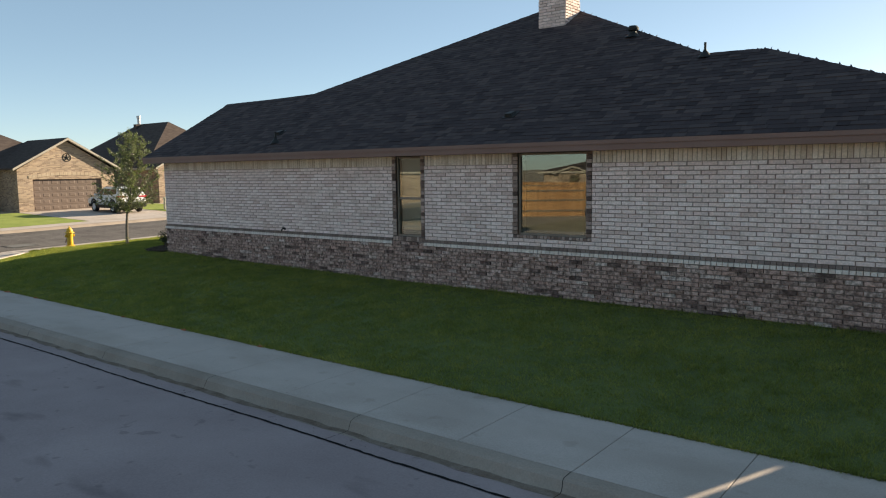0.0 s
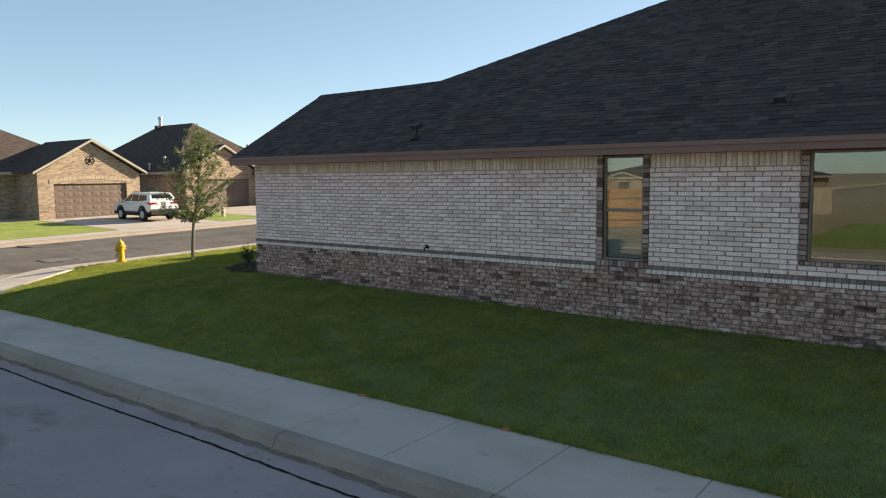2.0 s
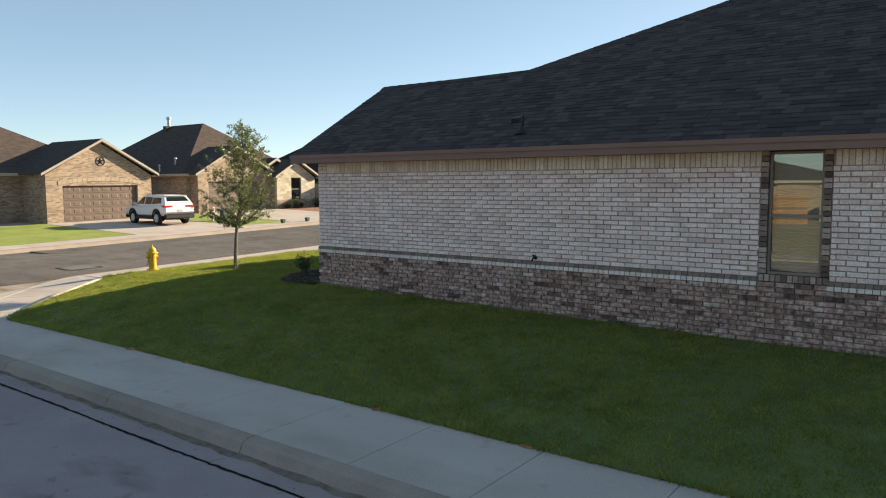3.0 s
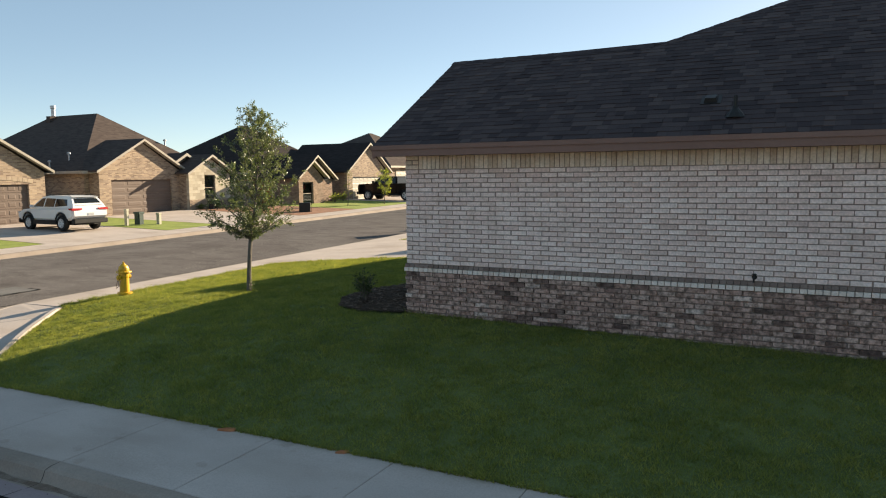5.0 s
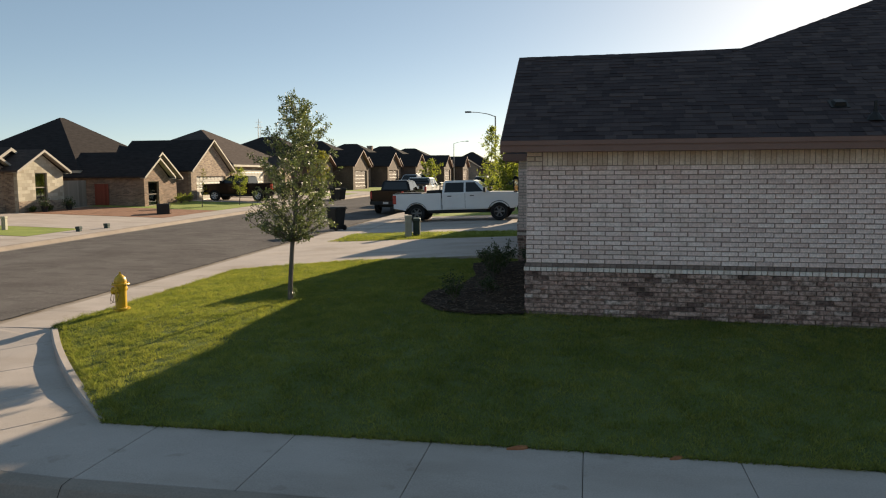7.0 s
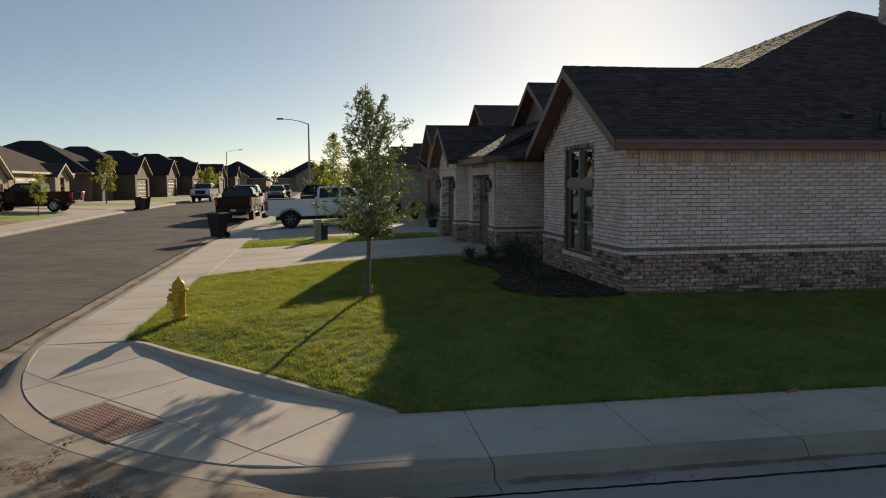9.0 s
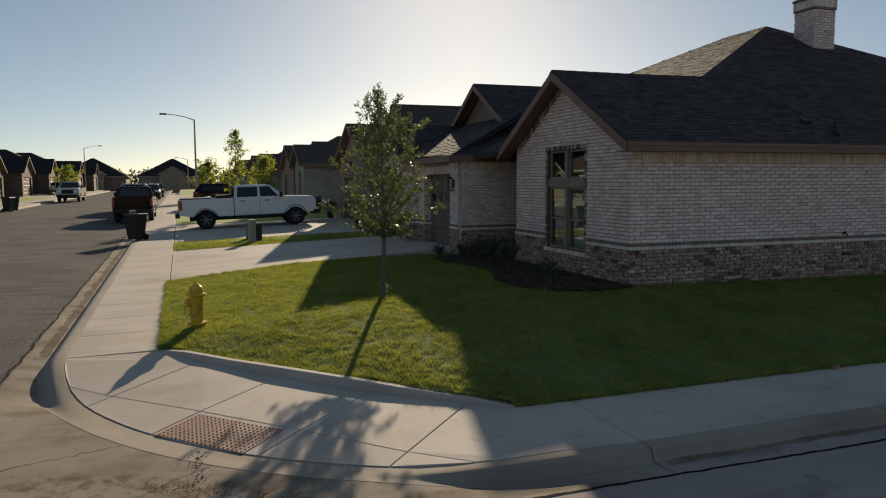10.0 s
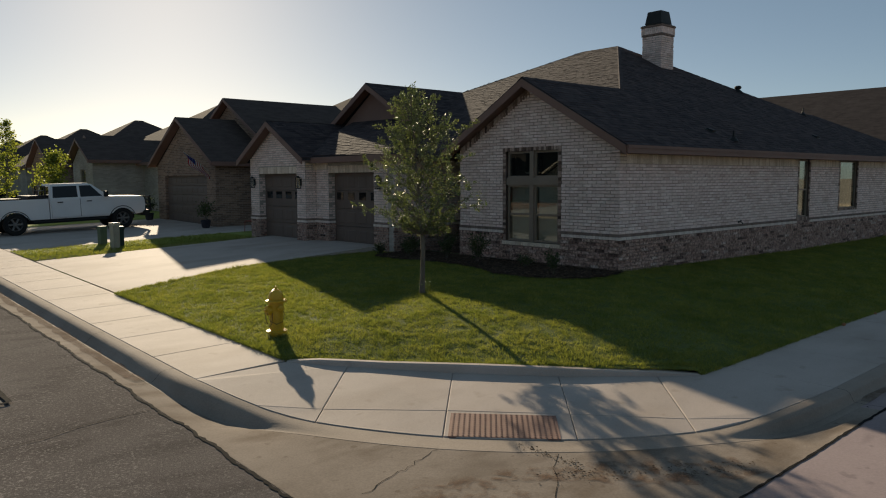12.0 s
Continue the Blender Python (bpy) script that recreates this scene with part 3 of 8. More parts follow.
eave_board("fascia", house, -0.36, -0.42, 20.7, -0.42, EAVE, side=(0, 1))
bm = bmesh.new()
box(bm, -0.37, -0.472, EAVE - 0.075, 20.7, -0.451, EAVE - 0.008)
part("drip_board", bm, M_TRIM, house)
eave_board("fascia", house, -1.17, GB[0] - 0.36, -1.17, 11.0, EAVE, side=(1, 0))
eave_board("fascia", house, 20.7, -0.42, 20.7, 5.4, EAVE, side=(-1, 0))
eave_board("fascia", house, -1.17, GB[0] - 0.36, 3.0, GB[0] - 0.36, EAVE, side=(0, 1))

W1, W2 = (9.14, 10.06, 0.80, 2.69), (12.31, 14.0, 1.028, 2.69)
bm = bmesh.new()
holed_wall(bm, 0.25, 20.3, -0.6, 2.70, [W1, W2], lambda u, v, k: (u, 0.012 + 0.238 * k, v))
wall_s = part("wall_south", bm, M_MORTAR, house)
FW = (1.66, 3.58, 0.50, 2.92)
bm = bmesh.new()
holed_wall(bm, 0.012, 5.2, -0.6, 2.95, [FW], lambda u, v, k: (0.012 + 0.238 * k, u, v), (2.6, 2.95 + 2.6 * SL))
wall_w = part("wall_west", bm, M_MORTAR, house)
for q in ((20.05, 0.26, 20.3, 14.84), (0.26, 4.95, 4.8, 5.2), (4.8, 4.95, 5.05, 7.4), (-0.44, 14.85, 20.3, 15.1)):
    bm = bmesh.new()
    box(bm, q[0], q[1], -0.6, q[2], q[3], 2.7)
    part("wall_rear", bm, M_FARGREY, house)
GD1, GD2 = (11.85, 14.45, 0.1, 2.35), (8.1, 10.55, 0.1, 2.35)
bm = bmesh.new()
holed_wall(bm, 11.3, 15.1, -0.4, 2.88, [(GD1[0], GD1[1], -1, GD1[3])], lambda u, v, k: (-1.19 + 0.44 * k, u, v), (13.2, 2.88 + 1.9 * SL + 0.1))
wall_g = part("wall_garage", bm, M_FARGREY, house)
bm = bmesh.new()
holed_wall(bm, 7.4, 11.298, -0.4, 2.72, [(GD2[0], GD2[1], -1, GD2[3])], lambda u, v, k: (-0.79 + 0.34 * k, u, v))
wall_g2 = part("wall_garage", bm, M_FARGREY, house)
bm = bmesh.new()
box(bm, -0.79, 7.15, -0.4, 4.79, 7.395, 2.70)
wall_e = part("wall_entry", bm, M_FARGREY, house)
bm = bmesh.new()
solid(bm, [(1.55, 7.7, 3.0), (1.55, 14.8, 3.0), (1.55, 11.25, 5.2)], [(1.7, 7.7, 3.0), (1.7, 14.8, 3.0), (1.7, 11.25, 5.2)])
bmesh.ops.recalc_face_normals(bm, faces=bm.faces)
part("gable_siding", bm, M_TRIM, house)
# chimney
bm = bmesh.new()
box(bm, 9.80, 5.22, 5.4, 10.56, 5.99, 7.56)
chimney = part("chimney", bm, M_FARGREY, house)

M_GARAGE = speckled("garage_door_paint", (0.128, 0.092, 0.077), (0.15, 0.110, 0.093), 30, 1, 0.5, amount=0.15, bump_s=0.05)


def garage_door(parent, x, y0, y1, z0, z1, cols, rows, material, windows_row=None):
    """A sectional door that faces -x: sections with raised panels."""
    door = new("garage_door")
    door.parent = parent
    rh, cw = (z1 - z0) / rows, (y1 - y0) / cols
    for r in range(rows):
        bm = bmesh.new()
        box(bm, x, y0, z0 + r * rh + 0.006, x + 0.05, y1, z0 + (r + 1) * rh - 0.006)
        for c in range(cols):
            ya, yb, za, zb = y0 + c * cw + 0.09, y0 + (c + 1) * cw - 0.09, z0 + r * rh + 0.10, z0 + (r + 1) * rh - 0.10
            if windows_row == r:
                continue
            solid(bm, [(x + 0.001, ya, za), (x + 0.001, ya, zb), (x + 0.001, yb, zb), (x + 0.001, yb, za)],
                  [(x - 0.012, ya + 0.03, za + 0.03), (x - 0.012, ya + 0.03, zb - 0.03), (x - 0.012, yb - 0.03, zb - 0.03), (x - 0.012, yb - 0.03, za + 0.03)])
        bmesh.ops.recalc_face_normals(bm, faces=bm.faces)
        part("door_section", bm, material, door)
    return door


garage_door(house, -0.95, GD1[0], GD1[1], GD1[2], GD1[3], 4, 4, M_GARAGE, 2)
garage_door(house, -0.55, GD2[0], GD2[1], GD2[2], GD2[3], 4, 4, M_GARAGE, 2)


# neighbours: local front faces -x, z = 0 on their own ground
def neighbour(name, label, loc, rz, wings, body, brick, roofm, doorm, trim=None, bsl=SL, cols=8, wsl=SL):
    h = thing(name, label, "house", loc, rz, group="houses along the street")
    x0, x1, y0, y1, eave = body
    bm = bmesh.new()
    box(bm, x0, y0, -0.5, x1, y1, eave)
    part("wall", bm, brick, h)
    polys = hip_polys(x0, x1, y0, y1, eave + 0.1, bsl)
    roof_slab("roof", polys, h, roofm)
    eave_board("fascia", h, x0 - 0.4, y0 - 0.4, x0 - 0.4, y1 + 0.4, eave + 0.1, side=(1, 0), material=trim)
    eave_board("fascia", h, x0 - 0.4, y0 - 0.4, x1 + 0.4, y0 - 0.4, eave + 0.1, side=(0, 1), material=trim)
    eave_board("fascia", h, x0 - 0.4, y1 + 0.4, x1 + 0.4, y1 + 0.4, eave + 0.1, side=(0, -1), material=trim)
    for kind, wx, wy0, wy1, depth, mat_, ev, *opening in wings:
        if kind == "flat":
            ym = (wy0 + wy1) / 2
            for ya, yb, za, zb in ((wy0 - 0.12, wy0, 0.0, 2.3), (wy1, wy1 + 0.12, 0.0, 2.3), (wy0, wy1, 2.16, 2.3)):
                bm = bmesh.new()
                box(bm, wx - 0.06, ya, za, wx - 0.003, yb, zb)
                part("door_trim", bm, trim or M_TRIM, h)
            garage_door(h, wx - 0.053, wy0, wy1, 0.0, 2.16, cols, 5, doorm)
            continue
        bm = bmesh.new()
        ym = (wy0 + wy1) / 2
        hole = None
        if kind == "garage":
            hole = (ym - 2.35, ym + 2.35, 0.0, 2.15)
        elif kind == "garage_small":
            hole = (ym - 1.25, ym + 1.25, 0.0, 2.15)
        elif kind == "window":
            hole = opening[0] if opening else (ym - 0.5, ym + 0.5, 0.85, 2.35)
        gable_wall(bm, wx, wy0, wy1, -0.5, ev, wsl, holes=[hole] if hole else [])
        part("wall", bm, mat_ or brick, h)
        for yy in (wy0, wy1 - 0.2):
            bm = bmesh.new()
            box(bm, wx + 0.25, yy, -0.5, wx + depth, yy + 0.2, ev)
            part("wall", bm, brick, h)
        roof_slab("roof", gable_polys(wx, wx + depth, wy0, wy1, ev + 0.1, wsl), h, roofm)
        rake_boards("barge_board", h, wx, wy0, wy1, ev + 0.1, wsl, h=0.13, material=trim)
        eave_board("fascia", h, wx - 0.3, wy0 - 0.36, wx + depth, wy0 - 0.36, ev + 0.1, side=(0, 1), material=trim)
        if mat_ is not None and kind == "window":
            bm = bmesh.new()
            box(bm, wx - 0.05, wy0 - 0.03, -0.5, wx - 0.004, wy1 + 0.03, 0.75)
            part("wainscot", bm, brick, h, "tan brick base course")
        if kind.startswith("garage"):
            garage_door(h, wx + 0.14, hole[0], hole[1], hole[2], hole[3], cols if kind == "garage" else 4, 5, doorm)
        elif kind == "window":
            window_unit(h, "x", wx + 0.08, hole[0], hole[1], hole[2], hole[3], split=True)
    return h


M_FRAME = speckled("window_frame_tan", (0.20, 0.158, 0.125), (0.25, 0.20, 0.16), 40, 2, 0.5, amount=0.1, bump_s=0.03)


def glass_mat():
    m = bpy.data.materials.new("window_glass")
    m.use_nodes = True
    n, l = m.node_tree.nodes, m.node_tree.links
    n.remove(n["Principled BSDF"])
    tr, gl, mx = n.new("ShaderNodeBsdfTransparent"), n.new("ShaderNodeBsdfGlossy"), n.new("ShaderNodeMixShader")
    tr.inputs[0].default_value = (0.80, 0.83, 0.81, 1)
    gl.inputs["Roughness"].default_value = 0.012
    gl.inputs["Color"].default_value = (0.73, 0.79, 0.76, 1)
    lw, pw, sc = n.new("ShaderNodeLayerWeight"), n.new("ShaderNodeMath"), n.new("ShaderNodeMath")
    pw.operation, pw.inputs[1].default_value = "POWER", 3.0
    sc.operation, sc.inputs[1].default_value, sc.inputs[2].default_value = "MULTIPLY_ADD", 0.70, 0.11
    l.new(lw.outputs["Facing"], pw.inputs[0])
    l.new(pw.outputs[0], sc.inputs[0])
    l.new(sc.outputs[0], mx.inputs[0])
    l.new(tr.outputs[0], mx.inputs[1])
    l.new(gl.outputs[0], mx.inputs[2])
    l.new(mx.outputs[0], n["Material Output"].inputs[0])
    return m


M_GLASS = glass_mat()
# near-black colour that paints in the shade of the unbuilt rooms
M_DARK = speckled("painted_room_shade", (0.03, 0.028, 0.025), (0.05, 0.045, 0.04), 8, 1, 0.9)


def window_unit(parent, axis, d, u0, u1, v0, v1, split=False, fw=0.05):
    """A window in a wall: axis 'x' faces -x with u along y, axis 'y' faces -y with u along x. d is the frame's front."""
    win = new("window")
    win.parent = parent

    def bx(bm, ua, ub, va, vb, da, db):
        if axis == "x":
            box(bm, da, ua, va, db, ub, vb)
        else:
            box(bm, ua, da, va, ub, db, vb)
    bm = bmesh.new()
    bx(bm, u0, u0 + fw, v0, v1, d, d + 0.07)
    bx(bm, u1 - fw, u1, v0, v1, d, d + 0.07)
    bx(bm, u0 + fw, u1 - fw, v0, v0 + fw, d, d + 0.07)
    bx(bm, u0 + fw, u1 - fw, v1 - fw, v1, d, d + 0.07)
    vm = v0 + (v1 - v0) * 0.48
    if split:
        bx(bm, u0 + fw, u1 - fw, vm - 0.025, vm + 0.025, d + 0.008, d + 0.07)
    part("frame", bm, M_FRAME, win)
    for va, vb, dd in (((v0 + fw, vm, 0.04), (vm, v1 - fw, 0.022)) if split else ((v0 + fw, v1 - fw, 0.03),)):
        bm = bmesh.new()
        q = [(u0 + fw, va, d + dd), (u1 - fw, va, d + dd), (u1 - fw, vb, d + dd), (u0 + fw, vb, d + dd)]
        put = (lambda u, v, e: (e, u, v)) if axis == "x" else (lambda u, v, e: (u, e, v))
        solid(bm, [put(*c) for c in q], [put(u, v, e + 0.005) for u, v, e in q])
        bmesh.ops.recalc_face_normals(bm, faces=bm.faces)
        part("pane", bm, M_GLASS, win)
    # added sheet close behind the panes, its dark colour replaces the room's shade
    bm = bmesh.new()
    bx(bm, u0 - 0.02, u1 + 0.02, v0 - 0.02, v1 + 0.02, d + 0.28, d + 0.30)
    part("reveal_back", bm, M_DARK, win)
    return win


def opposite(y):
    return z_lots(-32, y)


M_TRIM2 = speckled("tan_trim_paint", (0.31, 0.275, 0.235), (0.38, 0.34, 0.29), 30, 1.0, 0.6, amount=0.15, bump_s=0.05)
M_STONE = wall_brick_mat("pale_stone_veneer", (0.56, 0.51, 0.41), (0.35, 0.305, 0.235), (0.36, 0.31, 0.25), 0.42, 0.2)
# across the street (turned round: local y runs towards -y, local x away from the street)
neighbour("house", "tan brick house with double brown garage door and metal star", (-32.0, 12.0, opposite(12)), 180,
          [("garage", 0, -3.3, 3.3, 6, None, 2.80)], (3.0, 15, -2.6, 12.0, 2.82), M_FARBRICK, M_FARROOF, M_GARAGE, M_TRIM2)
neighbour("house", "tan brick house with pale stone wing and brown garage door", (-32.5, 22.3, opposite(22)), 180,
          [("garage", 0, -3.2, 3.2, 6, None, 2.62), ("window", -0.9, -6.78, -2.98, 5, M_STONE, 2.45, (-5.38, -4.38, 0.74, 2.42))], (0.9, 16.0, -6.75, 3.55, 2.62), M_FARBRICK, M_FARROOF, M_GARAGE, M_TRIM2, 0.72, 4)


# ---- bricks, shingles ----
def piece_mesh(name, V, F, material, parent=None, label="", kind="stuff", smooth=False):
    me = bpy.data.meshes.new(name)
    me.from_pydata(V, [], F)
    me.materials.append(material)
    if smooth:
        me.polygons.foreach_set("use_smooth", [True] * len(me.polygons))
    me.update()
    ob = new(name, me)
    if parent is not None:
        ob.parent = parent
    return tagged(ob, label=label, kind=kind)


class Wall:
    """A plane for bricks: origin o, direction u along it, outward normal n."""

    def __init__(self, o, u, n):
        self.o, self.u, self.n = Vector(o), Vector(u), Vector(n)
        self.sets = {}
        self.rng = random.Random(7)

    def brick(self, key, a, b, z0, z1, proud=0.0, tilt=0.0):
        V, F = self.sets.setdefault(key, ([], []))
        k = len(V)
        r = self.rng
        d = proud + r.uniform(-0.0025, 0.0025)
        c = 0.004
        back, lip, front = -0.012, d - 0.004, d
        for dep, ins in ((back, 0), (lip, 0), (front, c)):
            for p, q in ((a + ins, z0 + ins), (b - ins, z0 + ins), (b - ins, z1 - ins), (a + ins, z1 - ins)):
                w = self.o + self.u * p + self.n * (dep + (tilt * (q - z0)))
                V.append((w.x, w.y, w.z + q))
        F.append((k + 8, k + 9, k + 10, k + 11))
        for i in range(4):
            j = (i + 1) % 4
            F.append((k + i, k + j, k + 4 + j, k + 4 + i))
            F.append((k + 4 + i, k + 4 + j, k + 8 + j, k + 8 + i))

    def courses(self, key, a0, a1, z0, count, ch, bl, holes=(), span=None, proud=0.0, mort=0.015, phase=0.0, pick=None):
        r = self.rng
        for i in range(count):
            lo, hi = z0 + i * ch + mort / 2, z0 + (i + 1) * ch - mort / 2
            s0, s1 = (a0, a1) if span is None else span((lo + hi) / 2)
            if s1 - s0 < 0.06:
                continue
            cuts = [(s0, s1)]
            for h in holes:
                if h[2] < hi - 0.01 and h[3] > lo + 0.01:
                    cuts = [c for x0, x1 in cuts for c in ((x0, min(x1, h[0])), (max(x0, h[1]), x1)) if c[1] - c[0] > 0.03]
            off = phase + (bl / 2 if i % 2 else 0.0) + r.uniform(-0.012, 0.012)
            k = math.floor((s0 - off) / bl)
            x = off + k * bl
            while x < s1:
                for c0, c1 in cuts:
                    p, q = max(x, c0), min(x + bl, c1)
                    if q - p > 0.035:
                        g = mort / 2
                        jit = r.uniform(-0.005, 0.005)
                        kk = key(x, lo) if callable(key) else key
                        self.brick(kk, p + g + jit, q - g + jit, lo + r.uniform(-0.003, 0.002), hi + r.uniform(-0.002, 0.003), proud + r.uniform(-0.002, 0.003))
                x += bl

    def row(self, key, a0, a1, z0, z1, w, holes=(), proud=0.0, mort=0.009, tilt=0.0):
        n = max(1, round((a1 - a0) / w))
        w = (a1 - a0) / n
        for i in range(n):
            p, q = a0 + i * w, a0 + (i + 1) * w
            m = (p + q) / 2
            if any(h[0] < m < h[1] and h[2] < (z0 + z1) / 2 < h[3] for h in holes):
                continue
            j = self.rng.uniform(-0.002, 0.002)
            self.brick(key, p + mort / 2 + j, q - mort / 2 + j, z0 + mort / 2, z1 - mort / 2, proud, tilt)

    def finish(self, parent, mats, single=()):
        """Joined bricks, but for the keys in single, whose bricks become objects of their own."""
        for key, (V, F) in self.sets.items():
            if key in single:
                for k in range(0, len(V), 12):
                    c = Vector(V[k])
                    me = bpy.data.meshes.new("brick")
                    me.from_pydata([Vector(v) - c for v in V[k:k + 12]], [], [tuple(i - k for i in f) for f in F[k // 12 * 9:k // 12 * 9 + 9]])
                    me.materials.append(mats[key])
                    ob = new("brick", me)
                    ob.parent, ob.location = parent, c
            else:
                piece_mesh("bricks", V, F, mats[key], parent)


WHITE_STOPS = ((0.0, (0.63, 0.465, 0.42)), (0.12, (0.745, 0.575, 0.53)), (0.6, (0.815, 0.65, 0.605)), (1.0, (0.87, 0.725, 0.68)))
TAN_STOPS = ((0.0, (0.58, 0.455, 0.36)), (0.4, (0.72, 0.59, 0.48)), (1.0, (0.81, 0.695, 0.59)))
LOW_STOPS = ((0.0, (0.10, 0.062, 0.054)), (0.07, (0.19, 0.118, 0.102)), (0.16, (0.37, 0.235, 0.198)), (0.6, (0.46, 0.300, 0.254)), (0.92, (0.51, 0.36, 0.31)), (1.0, (0.60, 0.48, 0.43)))
DARK_STOPS = ((0.0, (0.085, 0.055, 0.047)), (0.3, (0.20, 0.135, 0.112)), (0.65, (0.37, 0.262, 0.222)), (1.0, (0.48, 0.365, 0.315)))
M_BW = piece_mat("whitewashed_brick", WHITE_STOPS, fine=26.0, amount=0.6, blotch=0.42, blotch_col=(0.53, 0.42, 0.365), blotch_scale=3.4)
M_BW1 = piece_mat("whitewashed_brick_single", WHITE_STOPS, "object", fine=26.0, amount=0.7)
M_BT = piece_mat("tan_soldier_brick", TAN_STOPS, fine=26.0, blotch=0.4, blotch_col=(0.48, 0.36, 0.27))
M_BL = piece_mat("brown_mottled_brick", LOW_STOPS, fine=17.0, amount=1.0, blotch=0.22, blotch_col=(0.50, 0.385, 0.33), blotch_scale=6.0, low=0.34)
M_BD = piece_mat("dark_jamb_brick", DARK_STOPS, fine=35.0, amount=0.7)
BM = {"white": M_BW, "single": M_BW1, "tan": M_BT, "low": M_BL, "dark": M_BD, "ledge": piece_mat("brown_ledge_brick", ((0.0, (0.17, 0.120, 0.102)), (1.0, (0.25, 0.186, 0.160))), fine=35.0), "rowlock": piece_mat("pale_header_brick", ((0.0, (0.65, 0.55, 0.49)), (1.0, (0.79, 0.70, 0.64))))}
CH, BLN = 0.0752, 0.2537
Z_LOW, Z_ROW, Z_LEDGE, Z_WHITE, Z_SOLD, Z_TOP = 0.745, 0.745, 0.818, 0.878, 2.457, 2.693


def base_bands(w, a0, a1, holes, top=Z_SOLD, soldier=True, span=None, key="white"):
    n_low = 15
    w.courses("low", a0 - 0.02, a1, Z_LOW - n_low * CH, n_low, CH, BLN, holes, proud=0.022)
    w.row("rowlock", a0 - 0.03, a1, Z_ROW, Z_LEDGE, 0.0915, holes, proud=0.034)
    w.row("ledge", a0 - 0.02, a1, Z_LEDGE, Z_WHITE, 0.0915, holes, proud=0.03, mort=0.005, tilt=-0.35)
    w.courses(key, a0, a1, Z_WHITE, round((top - Z_WHITE) / CH), CH, BLN, holes, span=span)
    if soldier:
        w.row("tan", a0 + 0.26, a1, Z_SOLD, Z_TOP, 0.0785, holes)
        w.courses("tan", a0, a0 + 0.255, Z_SOLD, 3, CH, BLN, holes)


w = Wall((0, 0, 0), (1, 0, 0), (0, -1, 0))
W1J, W2J = (W1[0], W1[1], -0.6, 2.69), (W2[0], W2[1], W2[2], 2.69)
SIN = lambda x, z: "single" if 3.0 < x < 6.1 else "white"
n_low = 15
w.courses("low", -0.02, 20.3, Z_LOW - n_low * CH, n_low, CH, BLN, [], proud=0.022)
w.row("rowlock", -0.03, 20.3, Z_ROW, Z_LEDGE, 0.0915, [W1J], proud=0.034)
w.row("ledge", -0.02, 20.3, Z_LEDGE, Z_WHITE, 0.0915, [W1J], proud=0.03, mort=0.005, tilt=-0.35)
w.courses("low", W1[0] + 0.003, W1[1] - 0.003, Z_ROW, 1, CH, BLN, [], proud=0.022)
w.courses(SIN, 0.0, 20.3, Z_WHITE, 21, CH, BLN, [(W1[0], W1[1], 0, 3), (W2[0], W2[1], W2[2], 3)])
w.row("tan", 0.26, 20.3, Z_SOLD, Z_TOP, 0.0785, [(W1[0], W1[1], 0, 3), (W2[0], W2[1], 0, 3)])
w.courses("tan", 0.0, 0.255, Z_SOLD, 3, CH, BLN)
# dark stacked jambs and sills of the two side windows
for a, b, sill, sh in ((W1[0], W1[1], 0.82, 0.105), (W2[0], W2[1], 1.032, 0.06)):
    foot = sill + sh + 0.009
    n_j = round((2.686 - foot) / 0.0765)
    step = (2.686 - foot) / n_j
    for p, q in ((a + 0.004, a + 0.105), (b - 0.105, b - 0.004)):
        for k in range(n_j):
            w.brick("dark", p, q, foot + k * step, foot + (k + 1) * step - 0.0095, 0.001)
    w.row("dark", a + 0.004, b - 0.004, sill, sill + sh, 0.078, proud=0.012, tilt=-0.12)
w.finish(wall_s, BM, ("single",))

w = Wall((0, 0, 0), (0, 1, 0), (-1, 0, 0))
FH = (FW[0], FW[1], FW[2], FW[3])
w.courses("low", -0.02, 5.2, Z_LOW - n_low * CH, n_low, CH, BLN, [FH], proud=0.022)
w.row("rowlock", -0.03, 5.2, Z_ROW, Z_LEDGE, 0.0915, [FH], proud=0.034)
w.row("ledge", -0.02, 5.2, Z_LEDGE, Z_WHITE, 0.0915, [FH], proud=0.03, mort=0.005, tilt=-0.35)


def gable_span(z):
    lim = 2.92 + 0.0
    if z < lim:
        return (0.0, 5.2)
    k = (z - lim) / SL + 0.10
    return (k, 5.2 - k)


w.courses("white", 0, 5.2, Z_WHITE, 47, CH, BLN, [FH], span=gable_span)
# brown rake course below the barge boards
for sgn in (0, 1):
    for k in range(30):
        t0 = 0.05 + k * 0.083
        y = t0 if sgn == 0 else 5.2 - t0 - 0.075
        zz = 2.92 + (t0 + 0.03) * SL
        w.brick("dark", y, y + 0.072, zz - 0.16, zz + 0.02, 0.008)
for p, q in ((FW[0] + 0.004, FW[0] + 0.10), (FW[1] - 0.10, FW[1] - 0.004)):
    for k in range(31):
        w.brick("dark", p, q, FW[2] + 0.06 + k * 0.0765, FW[2] + 0.06 + k * 0.0765 + 0.067, -0.004)
w.row("tan", FW[0], FW[1], FW[2] - 0.045, FW[2] + 0.055, 0.08, proud=0.03)
w.row("dark", FW[0], FW[1], FW[3] - 0.10, FW[3], 0.08, proud=0.002)
w.finish(wall_w, BM)

